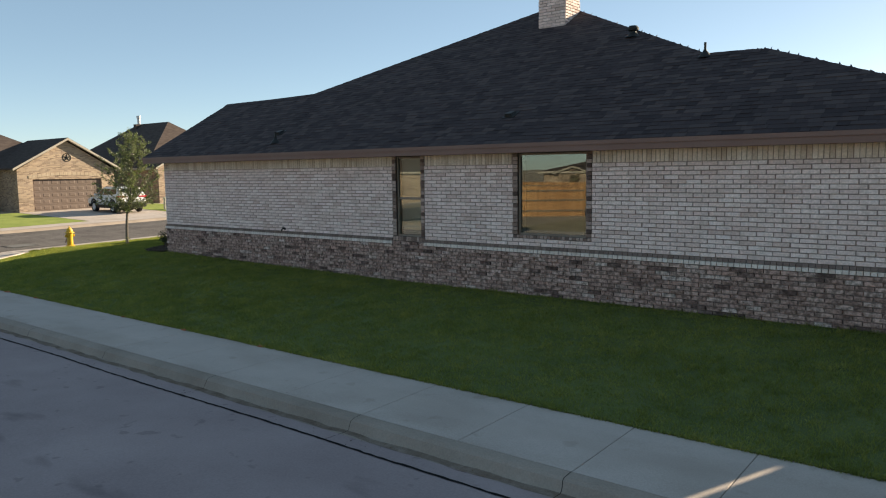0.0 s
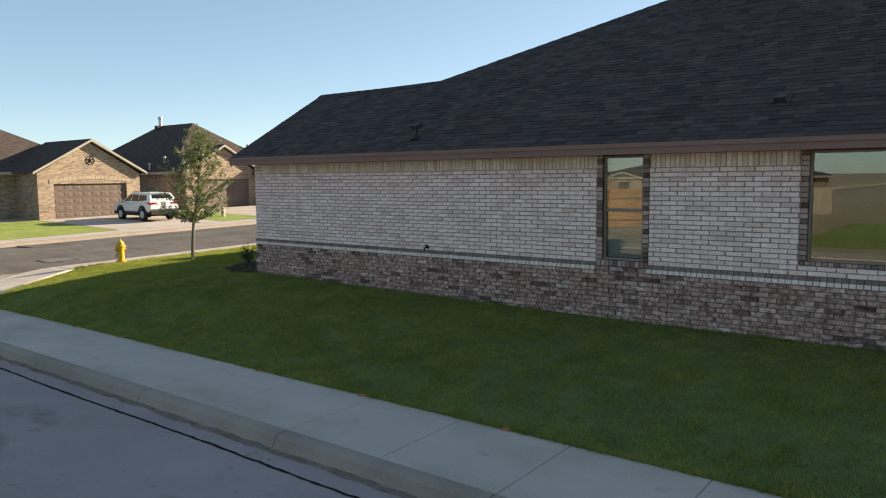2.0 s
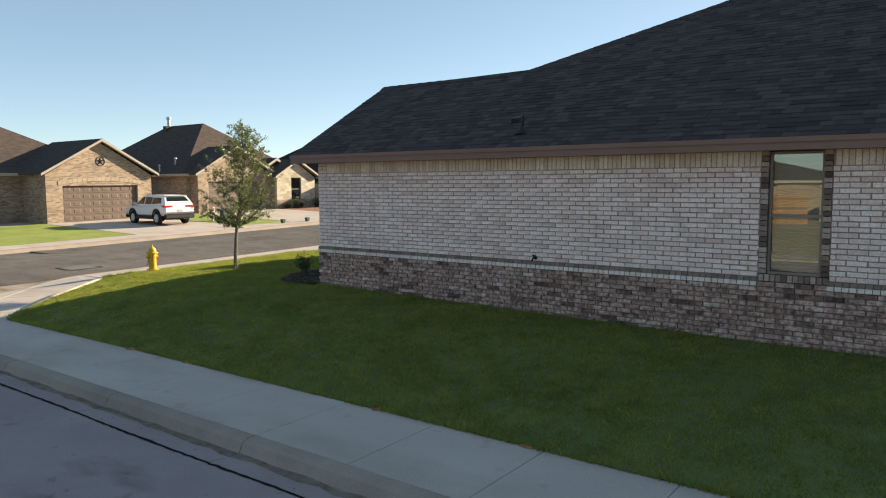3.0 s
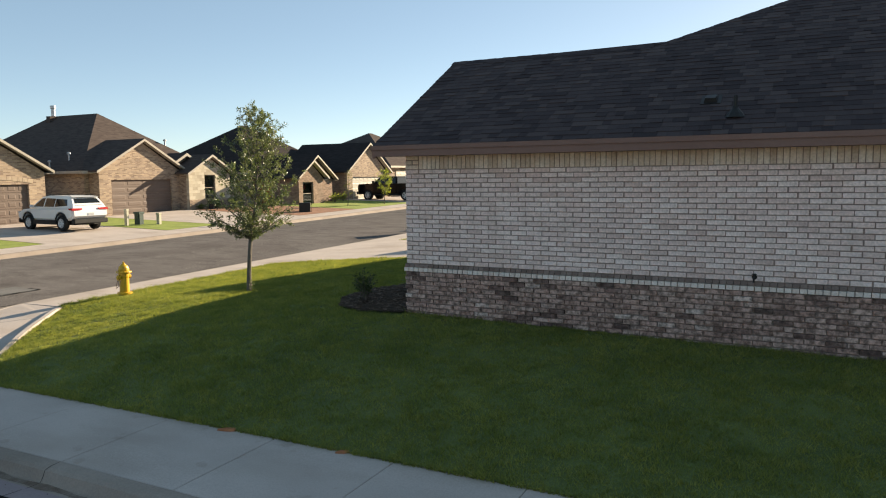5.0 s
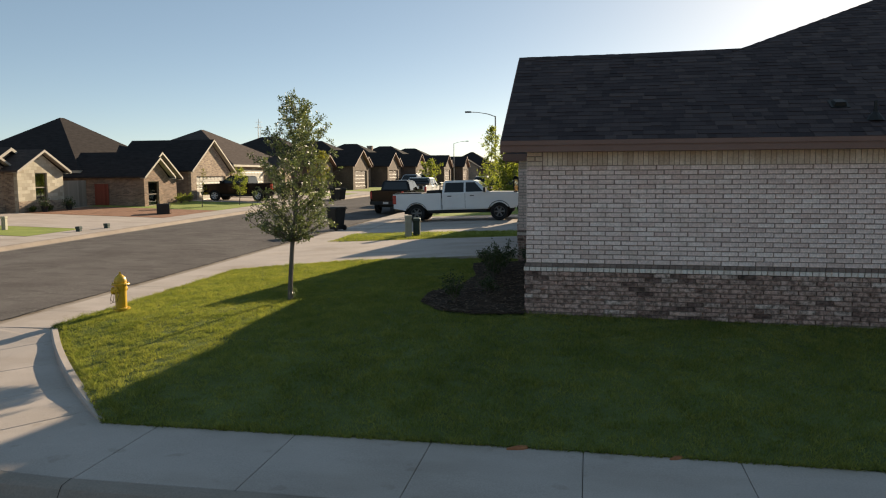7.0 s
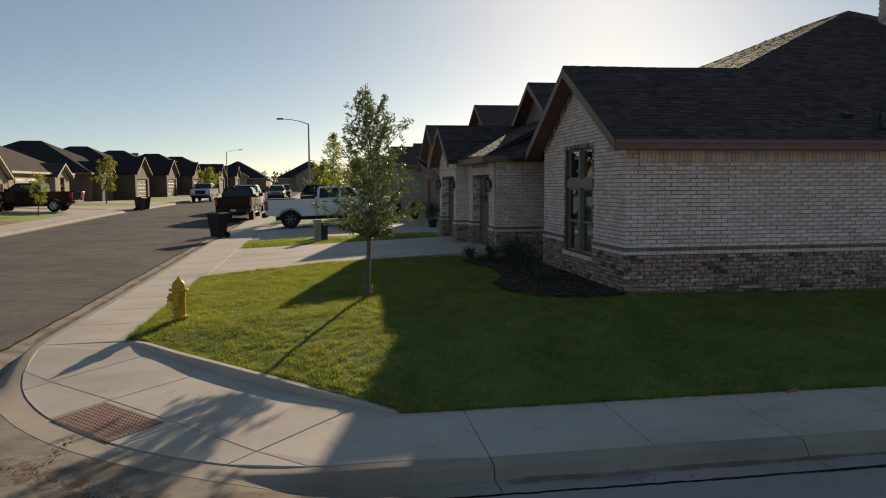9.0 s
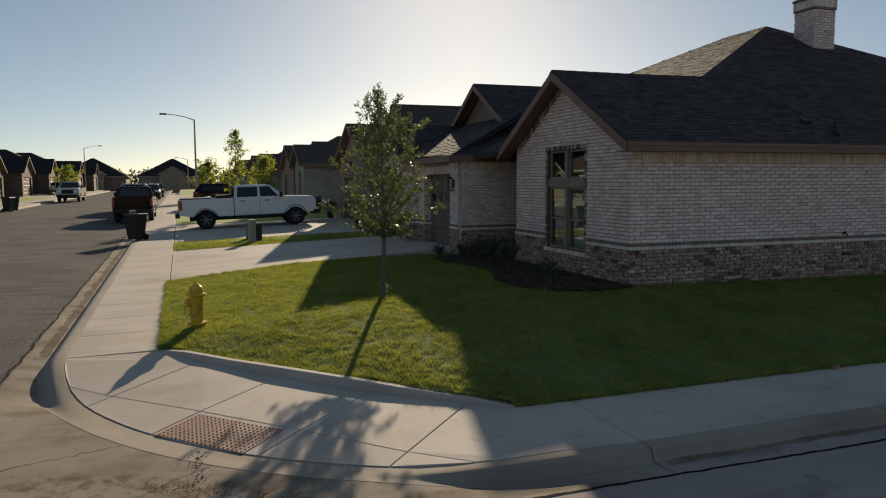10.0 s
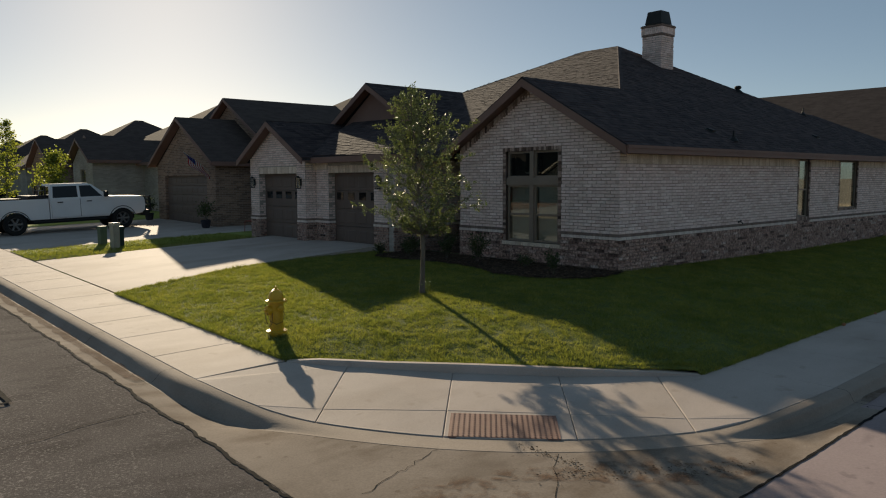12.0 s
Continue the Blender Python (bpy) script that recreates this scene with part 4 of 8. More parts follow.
# garage fronts and the wall beside the entrance
for o, a0, a1, hole, gab in (((-1.2, 0, 0), 11.3, 15.1, GD1, True), ((-0.8, 0, 0), 7.4, 11.3, GD2, False)):
    w = Wall(o, (0, 1, 0), (-1, 0, 0))
    H = [(hole[0], hole[1], -1, hole[3] + 0.24)]
    base_bands(w, a0, a1, H, soldier=not gab, top=2.457 if not gab else 2.9)
    w.row("tan", hole[0], hole[1], hole[3], hole[3] + 0.235, 0.08)
    if gab:
        w.courses("white", a0, a1, 2.907, 16, CH, BLN, [], span=lambda z: (11.3 + (z - 2.85) / SL, 15.1 - (z - 2.85) / SL))
    w.finish(wall_g if gab else wall_g2, BM)
w = Wall((-0.8, 7.145, 0), (1, 0, 0), (0, -1, 0))
base_bands(w, 0.0, 3.2, [])
w.finish(wall_e, BM)
w = Wall((-1.19, 11.295, 0), (1, 0, 0), (0, -1, 0))
base_bands(w, 0.0, 0.4, [])
w.finish(wall_g, BM)
# brick returns beside the garage doors
for xf, yj, ob in ((-1.19, GD1[1], wall_g), (-0.79, GD2[1], wall_g2)):
    w = Wall((xf, yj, 0), (1, 0, 0), (0, -1, 0))
    base_bands(w, 0.0, 0.235, [], top=2.34, soldier=False)
    w.finish(ob, BM)

# chimney in whitewashed brick with corbelled cap
CHM = (9.78, 10.58, 5.20, 6.00)
for o, u, n, ln in (((CHM[0], CHM[2], 0), (1, 0, 0), (0, -1, 0), CHM[1] - CHM[0]), ((CHM[0], CHM[2], 0), (0, 1, 0), (-1, 0, 0), CHM[3] - CHM[2]),
                    ((CHM[1], CHM[2], 0), (0, 1, 0), (1, 0, 0), CHM[3] - CHM[2])):
    w = Wall(o, u, n)
    w.courses("white", 0, ln, 5.85, 18, CH, BLN, proud=0.004)
    w.row("ledge", -0.02, ln + 0.02, 7.21, 7.28, 0.09, proud=0.03)
    w.row("white", -0.03, ln + 0.03, 7.28, 7.52, 0.0785, proud=0.03)
    w.row("ledge", -0.05, ln + 0.05, 7.52, 7.59, 0.09, proud=0.055)
    w.finish(chimney, BM)
M_BLACKMETAL = speckled("black_painted_metal", (0.012, 0.013, 0.013), (0.025, 0.027, 0.027), 30, 2, 0.5, 0.3)
bm = bmesh.new()
cx, cy = (CHM[0] + CHM[1]) / 2, (CHM[2] + CHM[3]) / 2
solid(bm, [(cx - 0.34, cy - 0.34, 7.65), (cx + 0.34, cy - 0.34, 7.65), (cx + 0.34, cy + 0.34, 7.65), (cx - 0.34, cy + 0.34, 7.65)],
      [(cx - 0.27, cy - 0.27, 8.10), (cx + 0.27, cy - 0.27, 8.10), (cx + 0.27, cy + 0.27, 8.10), (cx - 0.27, cy + 0.27, 8.10)])
for sx in (-1, 1):
    for sy in (-1, 1):
        box(bm, cx + sx * 0.3 - 0.015, cy + sy * 0.3 - 0.015, 7.58, cx + sx * 0.3 + 0.015, cy + sy * 0.3 + 0.015, 7.66)
box(bm, cx - 0.42, cy - 0.42, 7.58, cx + 0.42, cy + 0.42, 7.61)
part("chimney_cap", bm, M_BLACKMETAL, house, "black metal chimney shroud")

SH_STOPS = ((0.0, (0.031, 0.023, 0.026)), (0.3, (0.046, 0.034, 0.037)), (0.75, (0.060, 0.045, 0.047)), (1.0, (0.080, 0.060, 0.059)))
M_SHI = piece_mat("charcoal_shingle", SH_STOPS, fine=120.0, amount=0.6, rough=0.95, bump_s=0.6)
M_SHI1 = piece_mat("charcoal_shingle_single", SH_STOPS, "object", fine=120.0, amount=0.6, rough=0.95, bump_s=0.6)


def across(Q, v):
    """Where the level v crosses the outline Q."""
    return sorted(ax + (v - ay) / (by - ay) * (bx - ax) for (ax, ay), (bx, by) in zip(Q, Q[1:] + Q[:1]) if (ay > v) != (by > v))


def shingles(parent, poly, material, seed, single=None, expo=0.143):
    """Laminated tabs in courses over one roof plane."""
    P = [Vector(p) for p in poly]
    n = Vector((0, 0, 0))
    for i in range(len(P)):
        a, b = P[i], P[(i + 1) % len(P)]
        n += Vector(((a.y - b.y) * (a.z + b.z), (a.z - b.z) * (a.x + b.x), (a.x - b.x) * (a.y + b.y)))
    n.normalize()
    if n.z < 0:
        n = -n
    s = Vector((0, 0, 1)).cross(n).normalized()
    t = n.cross(s)
    o = min(P, key=lambda p: p.z)
    Q = [((p - o).dot(s), (p - o).dot(t)) for p in P]
    top = max(q[1] for q in Q)
    rng = random.Random(seed)
    V, F, solo = [], [], []
    i = 0
    while i * expo < top:
        v0 = i * expo - 0.02
        v1 = min(v0 + expo + 0.05, top + 0.02)
        vm = min(v0 + expo * 0.5, top - 0.001)
        xs, lo_xs, hi_xs = across(Q, vm), across(Q, max(v0, 0.002)), across(Q, min(v1, top - 0.002))
        for e2 in range(0, len(xs) - 1, 2):
            x0, x1 = xs[e2], xs[e2 + 1]
            la, lb = (lo_xs[e2], lo_xs[e2 + 1]) if len(lo_xs) == len(xs) else (x0, x1)
            ha, hb = (hi_xs[e2], hi_xs[e2 + 1]) if len(hi_xs) == len(xs) else (x0, x1)
            x0, x1 = min(x0, la, ha), max(x1, lb, hb)
            x = x0 - 0.01
            while x < x1 + 0.005:
                wd = rng.choice((0.13, 0.17, 0.22, 0.28, 0.33))
                e = min(x + wd, x1 + 0.015)
                th = rng.choice((0.006, 0.007, 0.013)) + 0.004
                dv = rng.uniform(-0.006, 0.006)
                ga, gb = max(x, la), min(e - 0.004, lb)
                ja, jb = max(x, ha), min(e - 0.004, hb)
                if gb - ga < 0.004 and jb - ja < 0.004:
                    x = e
                    continue
                gb, jb = max(gb, ga), max(jb, ja)
                pts = [(ga, v0 + dv, th), (gb, v0 + dv, th), (jb, v1, 0.003), (ja, v1, 0.003), (ga, v0 + dv, -0.002), (gb, v0 + dv, -0.002)]
                W = [o + s * a + t * b + n * c for a, b, c in pts]
                if single and single(W[0]):
                    solo.append(W)
                else:
                    k = len(V)
                    V += [tuple(p) for p in W]
                    F += [(k, k + 1, k + 2, k + 3), (k + 4, k + 5, k + 1, k), (k + 5, k + 2, k + 1), (k + 4, k, k + 3)]
                x = e
        i += 1
    piece_mesh("shingles", V, F, material, parent)
    for W in solo:
        me = bpy.data.meshes.new("shingle")
        me.from_pydata([p - W[0] for p in W], [], [(0, 1, 2, 3), (4, 5, 1, 0), (5, 2, 1), (4, 0, 3)])
        me.materials.append(M_SHI1)
        ob = new("shingle", me)
        ob.parent, ob.location = parent, W[0]


for k, poly in enumerate(ROOF_POLYS):
    shingles(roof, poly, M_SHI, 20 + k, (lambda p: 4.2 < p.x < 8.0 and p.y < 1.2) if k == 0 else None)
for k, poly in enumerate(garage_main + garage_front + garage_a):
    shingles(roof_garage, poly, M_SHI, 40 + k)
# ridge and hip caps
bm = bmesh.new()
for a, b in ((PK, EV), (PK, WV), ((-0.37, 2.6, WV[2]), WV), (PK, NP), (EV, EP), (EP, (20.7, -0.42, EAVE)), (NP, (-0.48, 15.6, EAVE))):
    A, B = Vector(a), Vector(b)
    L = (B - A).length
    d = (B - A) / L
    side = d.cross(Vector((0, 0, 1))).normalized()
    for k in range(int(L / 0.15)):
        p, q = A + d * (k * 0.15), A + d * (k * 0.15 + 0.16)
        lift = Vector((0, 0, 0.022 + 0.004 * (k % 2)))
        low = Vector((0, 0, -0.055))
        v = [bm.verts.new(c) for c in (p + lift, q + lift, q + side * 0.13 + low, p + side * 0.13 + low, q - side * 0.13 + low, p - side * 0.13 + low)]
        bm.faces.new((v[0], v[1], v[2], v[3]))
        bm.faces.new((v[1], v[0], v[5], v[4]))
tagged(part("ridge_cap", bm, M_SHI, roof), kind="stuff")

# ---- roof vents and pipes ----
M_GALV = speckled("galvanised_metal", (0.35, 0.36, 0.37), (0.5, 0.51, 0.52), 30, 3, 0.4, 0.8)


def roof_point(x, y):
    return (x, y, EAVE + SL * (y + 0.42) + 0.012)


def box_vent(x, y):
    px, py, pz = roof_point(x, y)
    v = thing("roof_vent", "low black square vent on the shingle roof", "roof vent", (px, py, pz), group="roof vents")
    v.rotation_euler = Euler((math.atan(SL), 0, 0))
    bm = bmesh.new()
    box(bm, -0.19, -0.19, 0, 0.19, 0.19, 0.012)
    part("flashing", bm, M_BLACKMETAL, v)
    bm = bmesh.new()
    solid(bm, [(-0.13, -0.14, 0.012), (0.13, -0.14, 0.012), (0.13, 0.14, 0.012), (-0.13, 0.14, 0.012)], [(-0.10, -0.12, 0.10), (0.10, -0.12, 0.10), (0.10, 0.13, 0.055), (-0.10, 0.13, 0.055)])
    part("hood", bm, M_BLACKMETAL, v)
    return v


def pipe_vent(x, y, h=0.28, r=0.035, material=None):
    px, py, pz = roof_point(x, y)
    v = thing("vent_pipe", "dark plumbing vent pipe with flashing on the roof", "vent pipe", (px, py, pz), group="vent pipes")
    bm = bmesh.new()
    lathe(bm, [(r, -0.1), (r, h), (r * 0.8, h), (r * 0.8, h - 0.05)], 10)
    part("pipe", bm, material or M_BLACKMETAL, v)
    bm = bmesh.new()
    lathe(bm, [(0.14, -0.03), (0.10, 0.03), (r + 0.012, 0.10), (r + 0.01, 0.12)], 12)
    part("flashing", bm, material or M_BLACKMETAL, v)
    return v


for v in (box_vent(4.78, 0.50), box_vent(11.85, 0.64)):
    v.scale = (0.72, 0.72, 0.72)
pipe_vent(5.15, 0.04, 0.26, 0.026)
pipe_vent(15.15, 2.45, 0.26, 0.024)
tv = thing("roof_turbine_vent", "round metal ventilator on the roof slope", "roof vent", roof_point(13.0, 3.95))
bm = bmesh.new()
lathe(bm, [(0.07, -0.15), (0.07, 0.08), (0.12, 0.10), (0.13, 0.15), (0.09, 0.20), (0.02, 0.21)], 14)
part("cowl", bm, M_BLACKMETAL, tv)
bm = bmesh.new()
lathe(bm, [(0.2, -0.06), (0.12, 0.02), (0.105, 0.04)], 14)
part("collar", bm, M_BLACKMETAL, tv)

# garden tap on the side wall
tap = thing("garden_tap", "small dark outdoor tap on the brick wall", "tap", (5.46, -0.02, 0.94))
bm = bmesh.new()
lathe(bm, [(0.035, 0.0), (0.035, 0.008), (0.014, 0.01), (0.014, 0.07)], 10, axis="y")
for v in bm.verts:
    v.co.y = -v.co.y
part("flange", bm, M_BLACKMETAL, tap)
bm = bmesh.new()
tube(bm, [(0, -0.05, 0.0), (0, -0.09, 0.0), (0, -0.11, -0.03), (0, -0.112, -0.06)], 0.014)
part("spout", bm, M_BLACKMETAL, tap)
bm = bmesh.new()
lathe(bm, [(0.03, 0.04), (0.034, 0.05), (0.01, 0.055), (0.01, 0.0)], 10, (0, -0.06, 0))
part("handle", bm, M_BLACKMETAL, tap)

# ---- windows of the corner house ----
M_BLIND = speckled("blind_slats", (0.66, 0.63, 0.57), (0.74, 0.71, 0.65), 30, 2, 0.6, amount=0.1, bump_s=0.03)
M_ROOM = speckled("room_paint", (0.16, 0.15, 0.13), (0.2, 0.19, 0.17), 8, 1, 0.9, amount=0.1)


def blinds(axis, d, u0, u1, v0, v1, tilt=0.021):
    b = thing("window_blind", "cream horizontal slatted blind behind the glass", "blind", group="window blinds")
    k = 0
    z = v0 + 0.02
    while z < v1 - 0.03:
        bm = bmesh.new()
        if axis == "y":
            solid(bm, [(u0, d, z + tilt), (u1, d, z + tilt), (u1, d + 0.045, z - tilt), (u0, d + 0.045, z - tilt)], [(u0, d, z + tilt + 0.003), (u1, d, z + tilt + 0.003), (u1, d + 0.045, z - tilt + 0.003), (u0, d + 0.045, z - tilt + 0.003)])
        else:
            solid(bm, [(d, u0, z + tilt), (d, u1, z + tilt), (d + 0.045, u1, z - tilt), (d + 0.045, u0, z - tilt)], [(d, u0, z + tilt + 0.003), (d, u1, z + tilt + 0.003), (d + 0.045, u1, z - tilt + 0.003), (d + 0.045, u0, z - tilt + 0.003)])
        bmesh.ops.recalc_face_normals(bm, faces=bm.faces)
        part("slat", bm, M_BLIND, b)
        z += 0.043
        k += 1
    bm = bmesh.new()
    if axis == "y":
        box(bm, u0 - 0.005, d - 0.004, v1 - 0.035, u1 + 0.005, d + 0.05, v1)
    else:
        box(bm, d - 0.004, u0 - 0.005, v1 - 0.035, d + 0.05, u1 + 0.005, v1)
    part("head_rail", bm, M_BLIND, b)
    return b


window_unit(house, "y", 0.055, W1[0] + 0.105, W1[1] - 0.105, 0.925, 2.665, split=True, fw=0.036)
blinds("y", 0.16, W1[0] + 0.14, W1[1] - 0.14, 0.96, 2.63)
window_unit(house, "y", 0.055, W2[0] + 0.105, W2[1] - 0.105, 1.09, 2.665, fw=0.036)
for y0, y1 in ((1.78, 2.56), (2.68, 3.46)):
    window_unit(house, "x", 0.075, y0, y1, 2.16, 2.82)
    window_unit(house, "x", 0.075, y0, y1, 0.56, 1.98, split=True)
    blinds("x", 0.16, y0 + 0.06, y1 - 0.06, 0.60, 1.94, -0.018)
bm = bmesh.new()
box(bm, 0.03, FW[0] + 0.10, 1.98, 0.2, FW[1] - 0.10, 2.16)
box(bm, 0.028, 2.56, 0.56, 0.2, 2.68, 1.98)
box(bm, 0.028, 2.56, 2.16, 0.2, 2.68, 2.82)
part("mullion", bm, M_FRAME, house, "brown painted window mullion")


# ---- grass ----
def leaf_mat(name, c0, c1, c2, rough=0.5, trans=0.45, spec=0.4, glow=(1.25, 1.2, 0.62)):
    m = bpy.data.materials.new(name)
    m.use_nodes = True
    n, l = m.node_tree.nodes, m.node_tree.links
    b = n["Principled BSDF"]
    b.inputs["Roughness"].default_value, b.inputs["Specular IOR Level"].default_value = rough, spec
    r = n.new("ShaderNodeNewGeometry").outputs["Random Per Island"]
    c = ramp(m, r, ((0.0, c0), (0.5, c1), (1.0, c2)))
    k = ramp(m, noise_node(m, 0.8, 4, 0.6), ((0.3, (0.75, 0.78, 0.7)), (0.7, (1.15, 1.1, 1.1))))
    c = mix(m, 0.9, c, k, "MULTIPLY")
    k = ramp(m, noise_node(m, 2.6, 3, 0.65), ((0.35, (0.72, 0.80, 0.76)), (0.70, (1.30, 1.18, 1.14))))
    c = mix(m, 0.8, c, k, "MULTIPLY")
    l.new(c, b.inputs["Base Color"])
    t = n.new("ShaderNodeBsdfTranslucent")
    l.new(mix(m, 1.0, c, glow, "MULTIPLY"), t.inputs[0])
    mx = n.new("ShaderNodeMixShader")
    mx.inputs[0].default_value = trans
    l.new(b.outputs[0], mx.inputs[1])
    l.new(t.outputs[0], mx.inputs[2])
    l.new(mx.outputs[0], n["Material Output"].inputs[0])
    return m


M_GRASS = leaf_mat("grass_blades", (0.164, 0.206, 0.066), (0.234, 0.272, 0.087), (0.345, 0.362, 0.138), 0.80, 0.50, 0.10)


def grass(name, pts, hgt, wid, seed, label, material=None):
    """Many single blades, one triangle each."""
    rng = np.random.default_rng(seed)
    n = len(pts)
    a = rng.uniform(0, 2 * np.pi, n)
    # clumps: two layers of smooth random heights
    h = hgt * rng.uniform(0.55, 1.2, n)
    for cell, amp in ((0.10, 0.75), (0.5, 0.35)):
        g = rng.uniform(-1, 1, (400, 400))
        u, v = pts[:, 0] / cell % 399, pts[:, 1] / cell % 399
        i, j = u.astype(int), v.astype(int)
        a_, b_ = u - i, v - j
        k_ = (g[i, j] * (1 - a_) + g[i + 1, j] * a_) * (1 - b_) + (g[i, j + 1] * (1 - a_) + g[i + 1, j + 1] * a_) * b_
        h = h * (1 + amp * k_)
    w = wid * rng.uniform(0.6, 1.3, n)
    lean = rng.normal(0, 0.8, (n, 2)) * h[:, None]
    V = np.zeros((n, 3, 3))
    V[:, 0] = pts
    V[:, 1] = pts
    V[:, 2] = pts
    V[:, 0, 0] += np.cos(a) * w / 2
    V[:, 0, 1] += np.sin(a) * w / 2
    V[:, 1, 0] -= np.cos(a) * w / 2
    V[:, 1, 1] -= np.sin(a) * w / 2
    V[:, :2, 2] -= 0.01
    V[:, 2, :2] += lean
    V[:, 2, 2] += h
    me = bpy.data.meshes.new(name)
    me.vertices.add(3 * n)
    me.loops.add(3 * n)
    me.polygons.add(n)
    me.vertices.foreach_set("co", V.ravel())
    me.loops.foreach_set("vertex_index", np.arange(3 * n))
    me.polygons.foreach_set("loop_start", np.arange(0, 3 * n, 3))
    me.update(calc_edges=True)
    me.materials.append(material or M_GRASS)
    return tagged(new(name, me), label, "grass", kind="stuff")


MULCH = [(-0.02, -0.16), (-0.8, -0.22), (-1.5, 0.1), (-2.0, 0.9), (-2.05, 1.9), (-1.6, 3.0), (-1.5, 4.4), (-1.75, 5.6), (-1.9, 6.6), (-1.5, 7.05), (-0.02, 7.1)]


def inside(x, y, poly):
    c = False
    for (ax, ay), (bx, by) in zip(poly, poly[1:] + poly[:1]):
        if (ay > y) != (by > y) and x < ax + (y - ay) / (by - ay) * (bx - ax):
            c = not c
    return c


rng = np.random.default_rng(3)
P = []
tries = rng.uniform((-8.66, -4.62), (21.5, 8.0), (1500000, 2))
for x, y in tries:
    if x > 0.02 and y > -0.03:
        continue
    if x > 9 and (x * 37 + y * 91) % 1.0 > 0.75:
        continue
    s = (x - IA[0]) * (IA[1] - IB[1]) + (y - IA[1]) * (IB[0] - IA[0])
    if s < -0.05 or y > north_edge(x) + 0.02 or (x < 0.02 and inside(x, y, MULCH)):
        continue
    P.append((x, y, z_lawn(x, y)))
P = np.array(P)
grass("grass", P, 0.038, 0.011, 5, "short mown green grass on the corner lawn")
# longer fringe where the lawn meets the pavement
E1 = [(x, -4.60 + random.uniform(-0.03, 0.05)) for x in np.random.uniform(-4.6, 21, 9000)] + [(-8.62 + random.uniform(-0.03, 0.05), y) for y in np.random.uniform(-0.4, 6.8, 3500)]
for t in np.random.uniform(0, 1, 2600):
    x, y = inner_pt(t)
    b = 0.12 * math.sin(math.pi * t)
    E1.append((x - 0.7 * b + 0.12 + random.uniform(0, 0.06), y - 0.7 * b + 0.12 + random.uniform(0, 0.06)))
for x in np.random.uniform(-8.6, -1.5, 2500):
    E1.append((x, north_edge(x) + random.uniform(-0.05, 0.02)))
for x in np.random.uniform(0, 20, 5000):
    E1.append((x, -0.05 + random.uniform(-0.05, 0.02)))
grass("grass_fringe", np.array([(x, y, z_lawn(x, y) - 0.01) for x, y in E1]), 0.065, 0.010, 6, "longer grass blades along the lawn's edge")

# ---- planting bed ----
bm = bmesh.new()
vs = [bm.verts.new((x, y, z_lawn(x, y) + 0.035)) for x, y in MULCH]
f = bm.faces.new(vs)
bmesh.ops.triangulate(bm, faces=[f])
bmesh.ops.recalc_face_normals(bm, faces=bm.faces)
tagged(part("mulch_bed", bm, M_MULCH), "dark bark mulch bed along the house front", "planting bed", kind="structure")
V, F = [], []
rg = random.Random(11)
for k in range(5200):
    x, y = rg.uniform(-2.1, 0), rg.uniform(-0.25, 7.1)
    if not inside(x, y, MULCH):
        continue
    z = z_lawn(x, y) + 0.035 + rg.uniform(0, 0.02)
    a, l, wd, tl = rg.uniform(0, 6.28), rg.uniform(0.02, 0.07), rg.uniform(0.008, 0.02), rg.uniform(-0.015, 0.02)
    ca, sa = math.cos(a), math.sin(a)
    i = len(V)
    V += [(x - ca * l - sa * wd, y - sa * l + ca * wd, z), (x - ca * l + sa * wd, y - sa * l - ca * wd, z + 0.006), (x + ca * l + sa * wd, y + sa * l - ca * wd, z + tl), (x + ca * l - sa * wd, y + sa * l + ca * wd, z + tl + 0.004)]
    F.append((i, i + 1, i + 2, i + 3))
tagged(piece_mesh("mulch_chips", V, F, piece_mat("bark_chips", ((0, (0.040, 0.026, 0.019)), (0.7, (0.11, 0.072, 0.050)), (1, (0.22, 0.16, 0.115))))), "loose dark bark chips on the planting bed", "mulch", kind="stuff")

# ---- trees and shrubs ----
M_BARK = speckled("grey_bark", (0.10, 0.085, 0.07), (0.19, 0.165, 0.14), 60, 8, 0.95, amount=0.6, bump_s=1.0, stretch=(1, 1, 0.3))
M_OAK = leaf_mat("oak_leaves", (0.088, 0.112, 0.052), (0.142, 0.172, 0.082), (0.225, 0.255, 0.145), 0.36, 0.34, 0.45, (1.1, 1.15, 0.7))
M_LIGHTLEAF = leaf_mat("pale_green_leaves", (0.15, 0.195, 0.05), (0.22, 0.265, 0.075), (0.30, 0.335, 0.12), 0.5, 0.62)
M_YELLOWLEAF = leaf_mat("yellow_green_leaves", (0.13, 0.14, 0.035), (0.19, 0.195, 0.05), (0.26, 0.26, 0.085), 0.5, 0.6)
M_SHRUB = leaf_mat("shrub_leaves", (0.03, 0.05, 0.016), (0.05, 0.08, 0.024), (0.085, 0.115, 0.04), 0.4, 0.25)


def add_leaf(V, F, p, rg, ln, wd):
    d = Vector((rg.gauss(0, 1), rg.gauss(0, 1), rg.gauss(0.1, 0.8))).normalized()
    s = d.orthogonal().normalized()
    s.rotate(Matrix.Rotation(rg.uniform(0, 6.28), 3, d))
    nrm = d.cross(s)
    q = len(V)
    f = rg.uniform(0.7, 1.25)
    V += [tuple(p), tuple(p + d * ln * 0.5 * f + s * wd * 0.5 * f + nrm * 0.15 * wd), tuple(p + d * ln * f), tuple(p + d * ln * 0.5 * f - s * wd * 0.5 * f + nrm * 0.15 * wd)]
    F += [(q, q + 1, q + 2), (q, q + 2, q + 3)]


